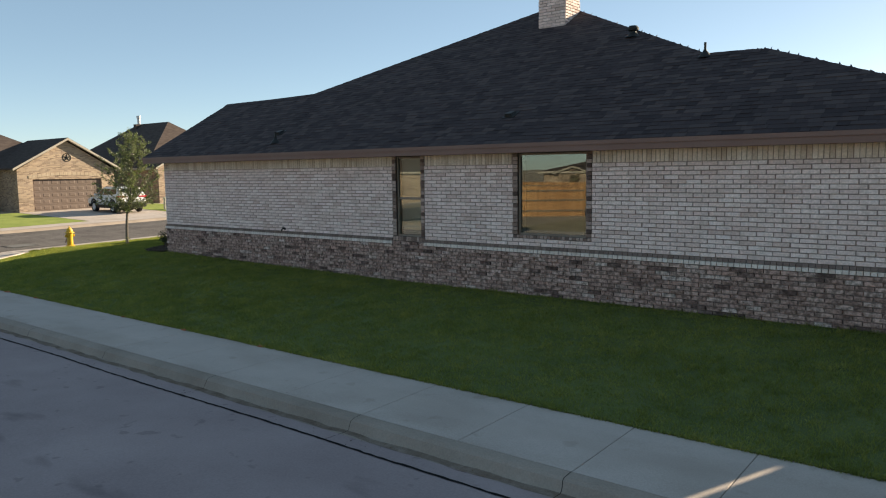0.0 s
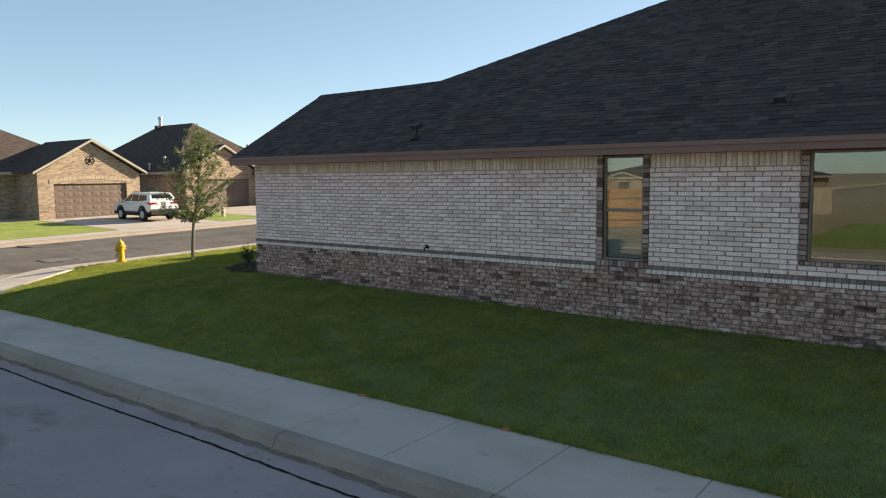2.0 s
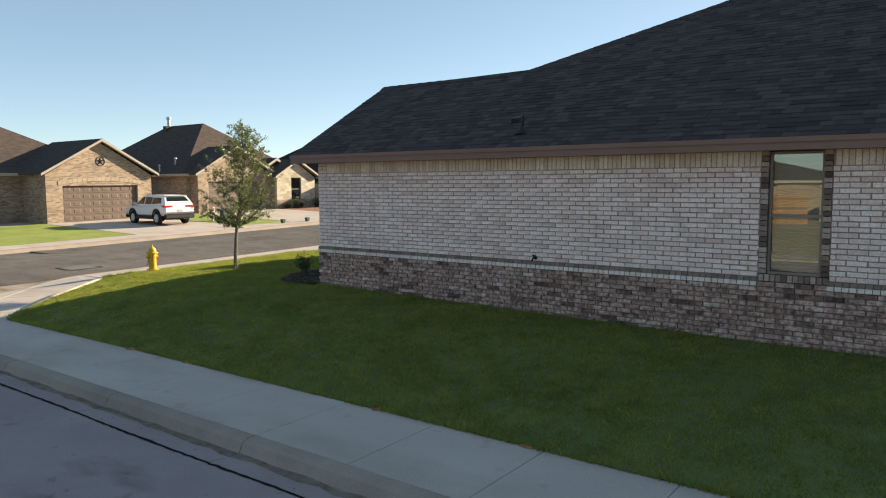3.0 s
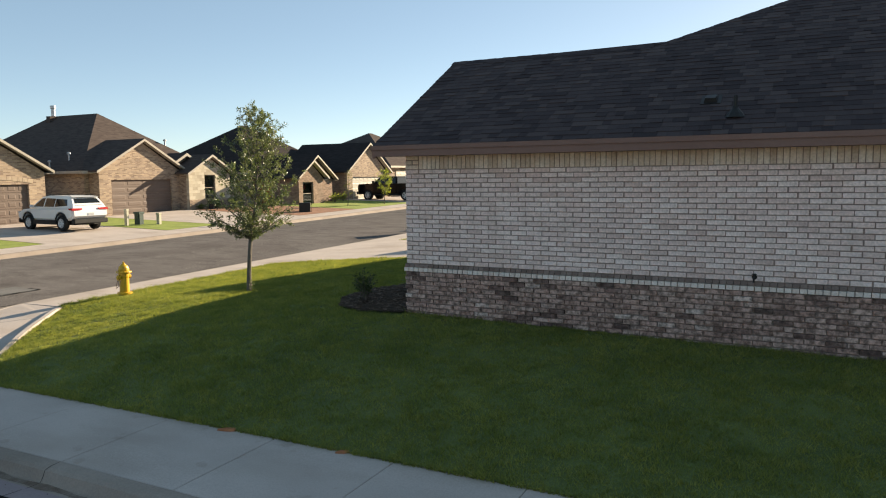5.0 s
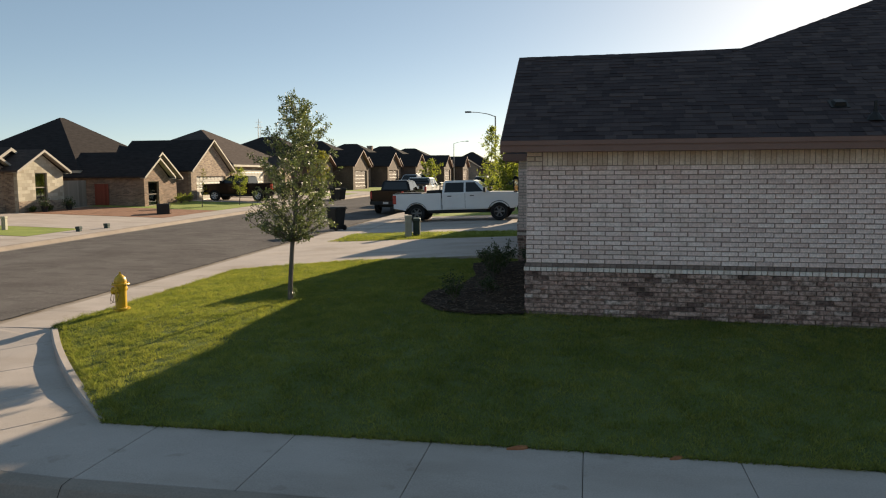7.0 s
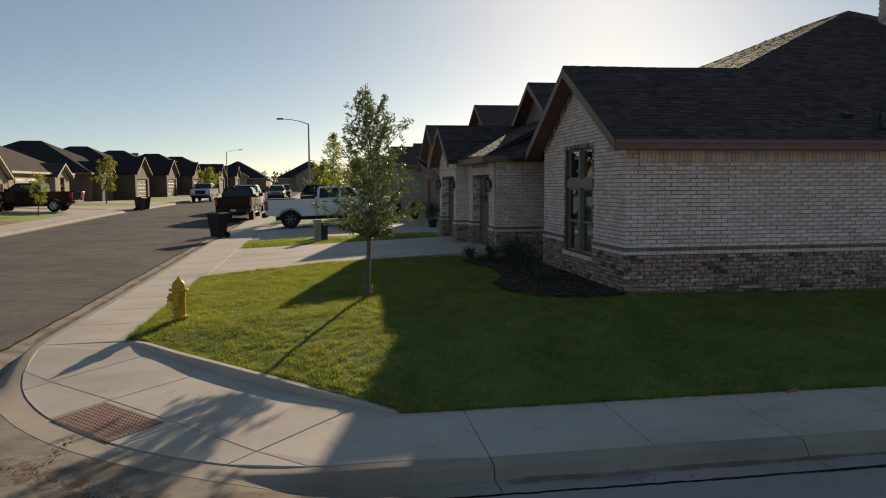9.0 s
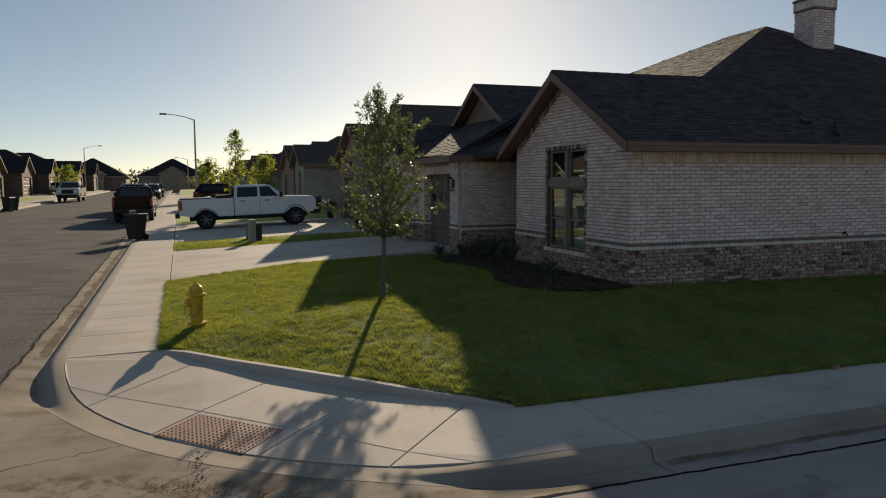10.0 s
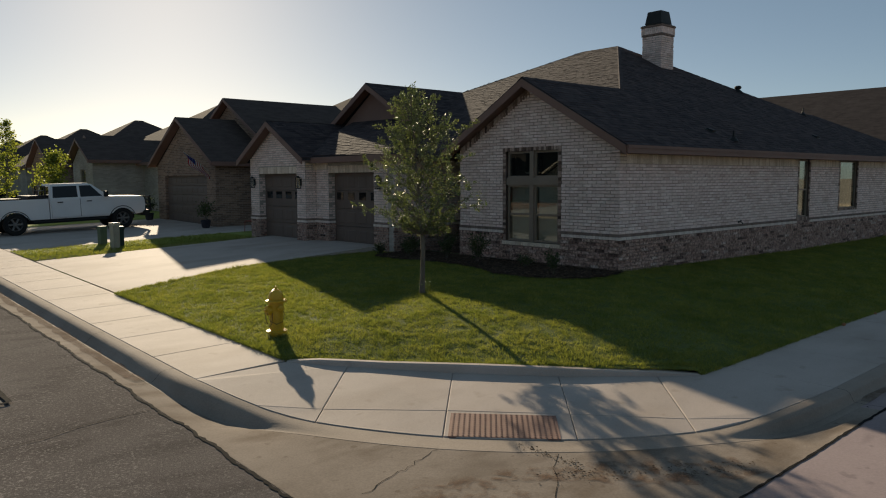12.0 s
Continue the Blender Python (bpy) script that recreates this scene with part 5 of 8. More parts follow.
def tree(name, label, loc, height, clear, width, leaves, seed, lmat, leaf=(0.05, 0.026), lean=(0.05, 0.02), trunk_r=0.05, limbs=30, group="", profile=None, clump=0.13, sprigs=0):
    rg = random.Random(seed)
    t = thing(name, label, "tree", loc, group=group)
    axis = [Vector((lean[0] * height * (k / 10) + 0.03 * math.sin(k * 1.3 + seed), lean[1] * height * (k / 10) + 0.03 * math.cos(k * 1.7 + seed), height * 0.93 * k / 10 - 0.05 * (k == 0))) for k in range(11)]
    axis[0] = Vector((0, 0, -0.08))
    bm = bmesh.new()
    tube(bm, axis, [trunk_r * (1.25 if k == 0 else 1.0 - 0.085 * k) for k in range(11)], 8)

    def at(u):
        f = u * 10
        k = min(9, int(f))
        return axis[k].lerp(axis[k + 1], f - k)
    prof = profile or (lambda u: math.sin(math.pi * min(1, 0.18 + 0.82 * u)) ** 0.75)
    spots = []
    for i in range(limbs):
        u = (i + rg.random()) / limbs
        h = clear + (height * 0.93 - clear) * (u ** 0.9) * 0.97
        p0 = at(min(0.99, (h - 0.1) / (height * 0.93)))
        a = i * 2.399 + rg.uniform(-0.4, 0.4)
        r = width / 2 * prof(u) * (rg.uniform(0.45, 1.08) if i % 6 or not sprigs else rg.uniform(1.1, 1.4))
        up = (rg.uniform(0.15, 0.75) * r * (0.6 + u)) if not sprigs else rg.uniform(-0.05, 0.45) * r
        p1 = p0 + Vector((math.cos(a) * r * 0.5, math.sin(a) * r * 0.5, up * 0.35))
        p2 = p0 + Vector((math.cos(a) * r, math.sin(a) * r, up))
        tube(bm, [p0, p1, p2], [trunk_r * 0.36 * (1 - 0.6 * u), trunk_r * 0.22 * (1 - 0.5 * u), 0.004], 5)
        for k in range(7):
            f = 0.25 + 0.75 * (k + rg.random()) / 7
            base = (p0.lerp(p1, f * 2) if f < 0.5 else p1.lerp(p2, f * 2 - 1))
            tip = base + Vector((rg.gauss(0, 1), rg.gauss(0, 1), rg.gauss(0.3, 0.8))).normalized() * rg.uniform(0.10, 0.30) * width * 0.45
            tube(bm, [base, tip], [0.006 * height / 4, 0.003 * height / 4], 3)
            spots.append((base, tip))
    bmesh.ops.recalc_face_normals(bm, faces=bm.faces)
    part("trunk", bm, M_BARK, t)
    V, F = [], []
    for k in range(leaves):
        b, e = spots[rg.randrange(len(spots))]
        f = rg.random() ** 0.7 * 1.08
        g = clump * (0.5 if rg.random() < 0.6 else 1.0)
        p = b.lerp(e, f) + Vector((rg.gauss(0, g * 0.5), rg.gauss(0, g * 0.5), rg.gauss(0, g * 0.5)))
        add_leaf(V, F, p, rg, *leaf)
    c = piece_mesh("crown", V, F, lmat, t)
    return t


def shrub(loc, r, h, leaves, seed, lmat=None, label="small dark green shrub in the mulch bed", leaf=(0.05, 0.025)):
    rg = random.Random(seed)
    t = thing("shrub", label, "shrub", loc, group="shrubs in the bed")
    bm = bmesh.new()
    V, F = [], []
    for i in range(13):
        a, q = rg.uniform(0, 6.28), rg.uniform(0.2, 1)
        tip = Vector((math.cos(a) * r * q, math.sin(a) * r * q, h * rg.uniform(0.55, 1.0) * (1.1 - 0.35 * q)))
        mid = tip * 0.5 + Vector((0, 0, h * 0.12))
        tube(bm, [(0, 0, -0.03), mid, tip], [0.012, 0.008, 0.003], 4)
        for k in range(leaves // 13):
            f = rg.uniform(0.25, 1.05)
            p = (Vector((0, 0, 0)).lerp(mid, f * 2) if f < 0.5 else mid.lerp(tip, f * 2 - 1)) + Vector((rg.gauss(0, 0.035), rg.gauss(0, 0.035), rg.gauss(0, 0.035)))
            p.z = max(p.z, 0.01)
            add_leaf(V, F, p, rg, *leaf)
    bmesh.ops.recalc_face_normals(bm, faces=bm.faces)
    part("woody_base", bm, M_BARK, t)
    piece_mesh("foliage", V, F, lmat or M_SHRUB, t)
    return t


def oak(loc, seed):
    """Young live oak: one leader, rising limbs, sprays of small stiff leaves with gaps between them."""
    rg = random.Random(seed)
    t = thing("oak_tree", "young live oak with slim grey trunk on the lawn", "tree", loc)
    axis = [(0, 0, -0.08), (0.01, 0.0, 0.35), (0.04, 0.01, 0.8), (0.06, 0.06, 1.3), (0.10, 0.17, 1.8), (0.08, 0.26, 2.4), (0.12, 0.32, 2.9), (0.04, 0.33, 3.4), (0.03, 0.35, 3.8)]
    bm = bmesh.new()
    tube(bm, axis, [0.062, 0.048, 0.044, 0.042, 0.034, 0.024, 0.016, 0.010, 0.004], 9)
    pos = [Vector(p) for p in axis]

    def at(z):
        for p, q in zip(pos, pos[1:]):
            if z <= q.z:
                return p.lerp(q, (z - p.z) / (q.z - p.z))
        return pos[-1].copy()
    sprays = []

    def twigs(p0, p1, count, ln, lo=0.2):
        for k in range(count):
            f = lo + (1.02 - lo) * (k + rg.random()) / count
            b = p0.lerp(p1, min(f, 1.0))
            d = ((p1 - p0).normalized() * 0.7 + Vector((rg.gauss(0, 0.75), rg.gauss(0, 0.75), rg.gauss(0.25, 0.6)))).normalized()
            e = b + d * ln * rg.uniform(0.55, 1.2)
            tube(bm, [b, e], [0.0045, 0.0022], 3)
            sprays.append((b, e, d))

    n = 80
    for i in range(n):
        u = (i + rg.random()) / n
        zc = 1.22 + 2.55 * u
        w = float(np.interp(u, (0, 0.08, 0.3, 0.48, 0.6, 0.72, 0.83, 0.93, 1), (0.62, 0.95, 1.0, 1.0, 0.95, 0.82, 0.66, 0.48, 0.25)))
        a = i * 2.399 + rg.uniform(-0.5, 0.5)
        q = rg.uniform(0.55, 1.0) * w
        tip = Vector((0.86 * math.cos(a) * q, 1.22 * math.sin(a) * q, zc + rg.uniform(0.0, 0.18)))
        rise_ = min(zc - 1.15, 0.25 + 0.5 * q)
        p0 = at(max(1.15, zc - rise_))
        tip += Vector((p0.x, p0.y, 0))
        mid = p0.lerp(tip, 0.5) + Vector((rg.gauss(0, 0.03), rg.gauss(0, 0.03), rg.uniform(-0.07, 0.0)))
        tube(bm, [p0, mid, tip], [0.015 - 0.009 * u, 0.009 - 0.005 * u, 0.003], 5)
        twigs(p0, mid, 3, 0.17, 0.35)
        twigs(mid, tip, 6, 0.16, 0.0)
    for tx, ty, tz, zb in ((0.88, 0.0, 3.34, 2.5), (-0.95, 0.95, 1.72, 1.3), (-0.75, 0.8, 2.55, 1.9), (0.65, -0.75, 3.25, 2.5), (0.9, -0.4, 2.1, 1.6), (0.02, 0.3, 3.92, 3.4), (-0.16, 0.4, 3.8, 3.2), (0.95, -0.7, 1.75, 1.35)):
        p0, tip = at(zb), Vector((tx, ty, tz))
        mid = p0.lerp(tip, 0.55) + Vector((0, 0, 0.04))
        tube(bm, [p0, mid, tip], [0.009, 0.006, 0.0025], 5)
        twigs(mid, tip, 5, 0.12, 0.35)
    bmesh.ops.recalc_face_normals(bm, faces=bm.faces)
    part("trunk", bm, M_BARK, t)
    V, F = [], []
    for b, e, d in sprays:
        for k in range(rg.randint(14, 34)):
            f = rg.random() ** 0.6
            p = b.lerp(e, f * 1.05) + Vector((rg.gauss(0, 0.022), rg.gauss(0, 0.022), rg.gauss(0, 0.022)))
            dr = (d * (0.2 + 0.9 * f) + Vector((rg.gauss(0, 0.8), rg.gauss(0, 0.8), rg.gauss(0, 0.7)))).normalized()
            s = dr.orthogonal().normalized()
            s.rotate(Matrix.Rotation(rg.uniform(0, 6.28), 3, dr))
            up = dr.cross(s)
            ln = rg.uniform(0.034, 0.060)
            wd = ln * rg.uniform(0.34, 0.46)
            q = len(V)
            V += [tuple(p), tuple(p + dr * ln * 0.35 + s * wd * 0.5 + up * 0.1 * wd), tuple(p + dr * ln * 0.75 + s * wd * 0.4 + up * 0.1 * wd), tuple(p + dr * ln), tuple(p + dr * ln * 0.75 - s * wd * 0.4 + up * 0.1 * wd), tuple(p + dr * ln * 0.35 - s * wd * 0.5 + up * 0.1 * wd)]
            F += [(q, q + 1, q + 2, q + 3), (q, q + 3, q + 4, q + 5)]
    # shoots at the foot of the trunk
    for k in range(90):
        a, r2 = rg.uniform(0, 6.28), abs(rg.gauss(0.04, 0.05))
        add_leaf(V, F, Vector((0.05 + r2 * math.cos(a), r2 * math.sin(a), rg.uniform(0.02, 0.26))), rg, 0.05, 0.02)
    piece_mesh("crown", V, F, M_OAK, t)
    return t


oak((-4.67, 1.25, z_lawn(-4.67, 1.25)), 4)
for k, (x, y, r, h, n) in enumerate(((-1.35, 0.75, 0.24, 0.60, 600), (-0.9, 2.0, 0.3, 0.3, 420), (-1.0, 3.5, 0.36, 0.8, 1000), (-0.95, 4.7, 0.40, 0.85, 1000), (-1.2, 6.0, 0.34, 0.5, 800), (-1.6, 6.7, 0.22, 0.38, 420), (-0.5, 6.6, 0.3, 0.5, 600))):
    shrub((x, y, z_lawn(x, y) + 0.035), r, h, n, 50 + k)

# ---- fire hydrant ----
M_YELLOW = speckled("yellow_hydrant_paint", (0.50, 0.285, 0.016), (0.62, 0.38, 0.024), 40, 5, 0.42, amount=0.25, bump_s=0.15, spec=0.5)
M_CHAIN = speckled("rusty_chain", (0.09, 0.06, 0.04), (0.16, 0.11, 0.08), 40, 5, 0.7, 0.4)
hyd = thing("fire_hydrant", "yellow painted cast iron fire hydrant in the grass", "fire hydrant", (-8.06, 0.83, z_lawn(-8.06, 0.83) + 0.02), 0)
bm = bmesh.new()
lathe(bm, [(0.105, -0.1), (0.105, 0.05), (0.108, 0.10), (0.108, 0.40), (0.118, 0.44), (0.118, 0.53)], 24)
part("barrel", bm, M_YELLOW, hyd, smooth=False)
bm = bmesh.new()
lathe(bm, [(0.165, 0.035), (0.165, 0.065), (0.12, 0.072), (0.11, 0.075)], 24)
part("base_flange", bm, M_YELLOW, hyd)
bm = bmesh.new()
lathe(bm, [(0.12, 0.522), (0.168, 0.525), (0.172, 0.54), (0.165, 0.555), (0.122, 0.56)], 24)
part("top_flange", bm, M_YELLOW, hyd)
for k in range(8):
    for z, r in ((0.065, 0.142), (0.555, 0.147)):
        a = k * math.pi / 4 + 0.2
        bm = bmesh.new()
        lathe(bm, [(0.012, -0.004), (0.012, 0.012), (0.007, 0.016)], 6, (r * math.cos(a), r * math.sin(a), z))
        part("bolt", bm, M_YELLOW, hyd)
bm = bmesh.new()
lathe(bm, [(0.118, 0.556), (0.118, 0.60), (0.112, 0.635), (0.095, 0.675), (0.068, 0.70), (0.055, 0.705), (0.052, 0.72), (0.036, 0.725)], 24)
part("bonnet", bm, M_YELLOW, hyd)
bm = bmesh.new()
lathe(bm, [(0.034, 0.72), (0.034, 0.735), (0.02, 0.74), (0.02, 0.775), (0.015, 0.78)], 5)
part("operating_nut", bm, M_YELLOW, hyd)


def nozzle(direction, r, ln, z, name):
    bm = bmesh.new()
    ax = "x" if direction[0] else "y"
    sgn = direction[0] or direction[1]
    prof = [(r * 0.85, 0.07), (r * 0.85, 0.12), (r, 0.125), (r, 0.125 + ln), (r * 0.8, 0.13 + ln), (r * 0.3, 0.132 + ln), (r * 0.3, 0.16 + ln)]
    lathe(bm, [(a, b * sgn) for a, b in prof], 16, (0, 0, z), ax)
    part(name, bm, M_YELLOW, hyd)


nozzle((-1, 0), 0.078, 0.045, 0.40, "pumper_cap")
nozzle((0, -1), 0.055, 0.035, 0.43, "hose_cap")
nozzle((0, 1), 0.055, 0.035, 0.43, "hose_cap")
bm = bmesh.new()
tube(bm, [(-0.18, -0.03, 0.36), (-0.16, -0.1, 0.24), (-0.08, -0.14, 0.19), (0.02, -0.16, 0.22), (0.06, -0.15, 0.34), (0.03, -0.16, 0.40)], 0.006, 5)
part("chain", bm, M_CHAIN, hyd)
bm = bmesh.new()
tube(bm, [(-0.2, 0.0, 0.36), (-0.2, -0.05, 0.22), (-0.17, -0.09, 0.15), (-0.12, -0.07, 0.2), (-0.105, -0.06, 0.36)], 0.006, 5)
part("chain", bm, M_CHAIN, hyd)

# ---- tactile plate at the ramp ----
M_PLATE = speckled("brick_red_tactile_plate", (0.22, 0.115, 0.09), (0.30, 0.165, 0.125), 60, 4, 0.7, amount=0.4)
PC, PU = Vector((-7.93, -4.07, 0)), Vector((1, -1, 0)).normalized()
PV = Vector((-PU.y, PU.x, 0))
if PV.x > 0:
    PV = -PV
plate = thing("tactile_plate", "brick-red ribbed warning plate set in the kerb ramp", "tactile paving")


def plate_pt(a, b, dz):
    p = PC + PU * a + PV * b
    return (p.x, p.y, z_walk(p.x, p.y) + dz)


bm = bmesh.new()
solid(bm, [plate_pt(*q, -0.03) for q in ((-0.61, -0.33), (0.61, -0.33), (0.61, 0.33), (-0.61, 0.33))], [plate_pt(*q, 0.006) for q in ((-0.61, -0.33), (0.61, -0.33), (0.61, 0.33), (-0.61, 0.33))])
bmesh.ops.recalc_face_normals(bm, faces=bm.faces)
part("plate", bm, M_PLATE, plate)
V, F = [], []
for i in range(20):
    for j in range(11):
        a, b = -0.57 + 0.06 * i, -0.30 + 0.06 * j
        k = len(V)
        for r, dz in ((0.014, 0.005), (0.009, 0.012)):
            for q in range(6):
                V.append(plate_pt(a + r * math.cos(q * 1.047), b + r * math.sin(q * 1.047), dz))
        F.append(tuple(range(k + 6, k + 12)))
        F += [(k + q, k + (q + 1) % 6, k + 6 + (q + 1) % 6, k + 6 + q) for q in range(6)]
piece_mesh("studs", V, F, M_PLATE, plate)


# ---- seams, cracks, joints, stains ----
def ribbon(name, pts, width, material, label, lift=0.005, seed=1, rough=0.4):
    rg = random.Random(seed)
    bm = bmesh.new()
    rows = []
    for i, p in enumerate(pts):
        d = Vector(pts[min(i + 1, len(pts) - 1)]) - Vector(pts[max(i - 1, 0)])
        nrm = Vector((-d.y, d.x, 0)).normalized()
        w0, w1 = width * rg.uniform(1 - rough, 1 + rough), width * rg.uniform(1 - rough, 1 + rough)
        p = Vector(p)
        rows.append([bm.verts.new(p + nrm * w0 / 2 + Vector((0, 0, lift))), bm.verts.new(p - nrm * w1 / 2 + Vector((0, 0, lift)))])
    for a, b in zip(rows, rows[1:]):
        bm.faces.new((a[0], a[1], b[1], b[0]))
    bmesh.ops.recalc_face_normals(bm, faces=bm.faces)
    for f in bm.faces:
        if f.normal.z < 0:
            f.normal_flip()
    return tagged(part(name, bm, material), label, "seam", kind="structure")


rg = random.Random(8)
ribbon("trim_tar_seam", [(x, -6.675 + 0.012 * math.sin(x * 1.1) + rg.uniform(-0.007, 0.007), z_street(x, -6.68)) for x in np.arange(40, -10.6, -0.09)], 0.034, M_TAR, "black tar-filled seam along the concrete street", 0.006)
ribbon("trim_asphalt_edge", [(-10.64 + 0.018 * math.sin(y * 2.3) + 0.012 * math.sin(y * 7.1 + 1) + rg.uniform(-0.010, 0.010), y, z_asphalt(-10.64, y)) for y in np.arange(-12, 60, 0.06)], 0.036, M_TAR, "dark crumbling crack where asphalt meets the gutter", 0.008, 2, 0.6)
crack = [(-8.1 - 0.13 * k + rg.uniform(-0.05, 0.05), -5.0 - 0.10 * k + rg.uniform(-0.04, 0.04)) for k in range(13)]
ribbon("trim_crack", [(x, y, apron_z(x, y)) for x, y in crack], 0.006, M_TAR, "thin crack in the concrete apron", 0.004, 3, 0.7)
for k, x in enumerate(JOINTS[::2]):
    if x < 40:
        st = (x, -6.2, 0.0, -1.0, z_side(x), -1.0)
        pr = curb_profile(st)[2:10] + [(0.46, z_side(x) - 0.12)]
        ribbon("trim_kerb_joint", [(x + rg.uniform(-0.008, 0.008), -6.2 - d, z) for d, z in pr], 0.007, M_TAR, "dark joint across the kerb", 0.003, 10 + k, 0.3)
for y in np.arange(0.3, 40, 3.0):
    pr = curb_profile((-10.1, y, -1.0, 0.0, z_front(y), 2.0))[2:10] + [(0.5, z_front(y) - 0.128)]
    ribbon("trim_kerb_joint", [(-10.1 - d, y + rg.uniform(-0.008, 0.008), z) for d, z in pr], 0.007, M_TAR, "dark joint across the kerb", 0.003, 30 + int(y), 0.3)
M_SILT, _n, _l, _b = base_mat("reddish_silt", 1.0, 0.0, 0.02)
_l.new(ramp(M_SILT, noise_node(M_SILT, 18, 4), ((0.3, (0.13, 0.075, 0.05)), (0.7, (0.25, 0.165, 0.12)))), _b.inputs["Base Color"])
_t, _m = _n.new("ShaderNodeBsdfTransparent"), _n.new("ShaderNodeMixShader")
_l.new(ramp(M_SILT, noise_node(M_SILT, 4.5, 7, 0.72), ((0.47, (0, 0, 0)), (0.66, (0.75, 0.75, 0.75)))), _m.inputs[0])
_l.new(_t.outputs[0], _m.inputs[1])
_l.new(_b.outputs[0], _m.inputs[2])
_l.new(_m.outputs[0], _n["Material Output"].inputs[0])
M_SILTLINE = M_SILT.copy()
for nd in M_SILTLINE.node_tree.nodes:
    if nd.bl_idname == "ShaderNodeValToRGB" and nd.color_ramp.elements[0].color[0] == 0.0:
        nd.color_ramp.elements[0].position, nd.color_ramp.elements[0].color = 0.32, (0.12, 0.12, 0.12, 1)
        nd.color_ramp.elements[1].position, nd.color_ramp.elements[1].color = 0.70, (0.62, 0.62, 0.62, 1)
ribbon("trim_silt_line", [(x, -6.345 + rg.uniform(-0.012, 0.012), z_side(x) - 0.134) for x in np.arange(40, -4, -0.25)], 0.11, M_SILTLINE, "reddish silt along the kerb's foot", 0.004, 71, 0.6)
ribbon("trim_silt_line", [(-10.36 + rg.uniform(-0.02, 0.02), y, z_front(y) - 0.143) for y in np.arange(0.5, 60, 0.25)], 0.16, M_SILTLINE, "reddish silt in the gutter", 0.006, 72, 0.5)
ribbon("trim_crack", [(-10.7 - 0.42 * k, -0.9 - 0.10 * k + rg.uniform(-0.05, 0.05), z_asphalt(-10.7 - 0.42 * k, -0.9)) for k in range(16)], 0.014, M_TAR, "thin crack across the asphalt", 0.006, 73, 0.7)
crack = [(-8.92 - 0.075 * k + rg.uniform(-0.02, 0.02), -4.06 - 0.024 * k + rg.uniform(-0.03, 0.03)) for k in range(17)]
ribbon("trim_crack", [(x, y, apron_z(x, y)) for x, y in crack], 0.007, M_TAR, "thin crack in the concrete apron", 0.004, 74, 0.7)
for (px, py), (wx, wy), turn in (((-8.0, -5.65), (1.0, 0.30), -40), ((-7.2, -6.2), (0.6, 0.22), -30), ((-9.3, -5.1), (0.6, 0.3), -50)):
    bm = bmesh.new()
    ring = []
    for k in range(22):
        a = 2 * math.pi * k / 22
        q = 1 + 0.25 * math.sin(3 * a + px) + 0.15 * math.sin(7 * a)
        u, v = wx * q * math.cos(a), wy * q * math.sin(a)
        ca, sa = math.cos(radians(turn)), math.sin(radians(turn))
        sx, sy = px + u * ca - v * sa, py + u * sa + v * ca
        ring.append(bm.verts.new((sx, sy, apron_z(sx, sy) + 0.006)))
    hub = bm.verts.new((px, py, apron_z(px, py) + 0.006))
    for k in range(22):
        bm.faces.new((hub, ring[k], ring[(k + 1) % 22]))
    tagged(part("trim_silt_patch", bm, M_SILT), "dried reddish silt on the concrete apron", "silt", kind="structure")
# square patch with a tar edge in the asphalt
M_PATCH = speckled("pale_patch_asphalt", (0.12, 0.115, 0.11), (0.17, 0.163, 0.155), 80, 1.5, 0.95, spec=0.15, amount=0.6)
bm = bmesh.new()
slab(bm, [(-12.95, 0.35, z_asphalt(-12.95, 0.3) + 0.006), (-12.0, 0.35, z_asphalt(-12, 0.3) + 0.006), (-12.0, 1.3, z_asphalt(-12, 1.3) + 0.006), (-12.95, 1.3, z_asphalt(-12.95, 1.3) + 0.006)], 0.03)
tagged(part("road_patch", bm, M_PATCH), "square concrete collar round a street valve", "road patch", kind="structure")
for a, b in (((-13.0, 0.3), (-11.95, 0.3)), ((-11.95, 0.3), (-11.95, 1.35)), ((-11.95, 1.35), (-13.0, 1.35)), ((-13.0, 1.35), (-13.0, 0.3))):
    ribbon("trim_patch_edge", [(lerp(a[0], b[0], k / 8), lerp(a[1], b[1], k / 8), z_asphalt(-12.4, 0.8)) for k in range(9)], 0.06, M_TAR, "tar edge of the street patch", 0.010, 60, 0.4)
# small orange marks at the lawn's edge
M_ORANGE = speckled("faded_orange_clay", (0.30, 0.11, 0.05), (0.42, 0.17, 0.08), 40, 8, 0.9, amount=0.5)
for k, (x, wd) in enumerate(((8.05, 0.10), (10.3, 0.08), (0.33, 0.13), (1.9, 0.09), (5.9, 0.07))):
    o = thing("clay_patch", "small orange clay patch at the lawn's edge", "clay", (x, -4.62, z_walk(x, -4.65)), 10 * k, group="clay patches")
    bm = bmesh.new()
    lathe(bm, [(wd, -0.02), (wd * 0.9, 0.012), (wd * 0.5, 0.028), (wd * 0.1, 0.03)], 9)
    for v in bm.verts:
        v.co.y *= 0.32
        v.co.x *= 1 + 0.25 * math.sin(v.co.x * 40)
    part("clump", bm, M_ORANGE, o)
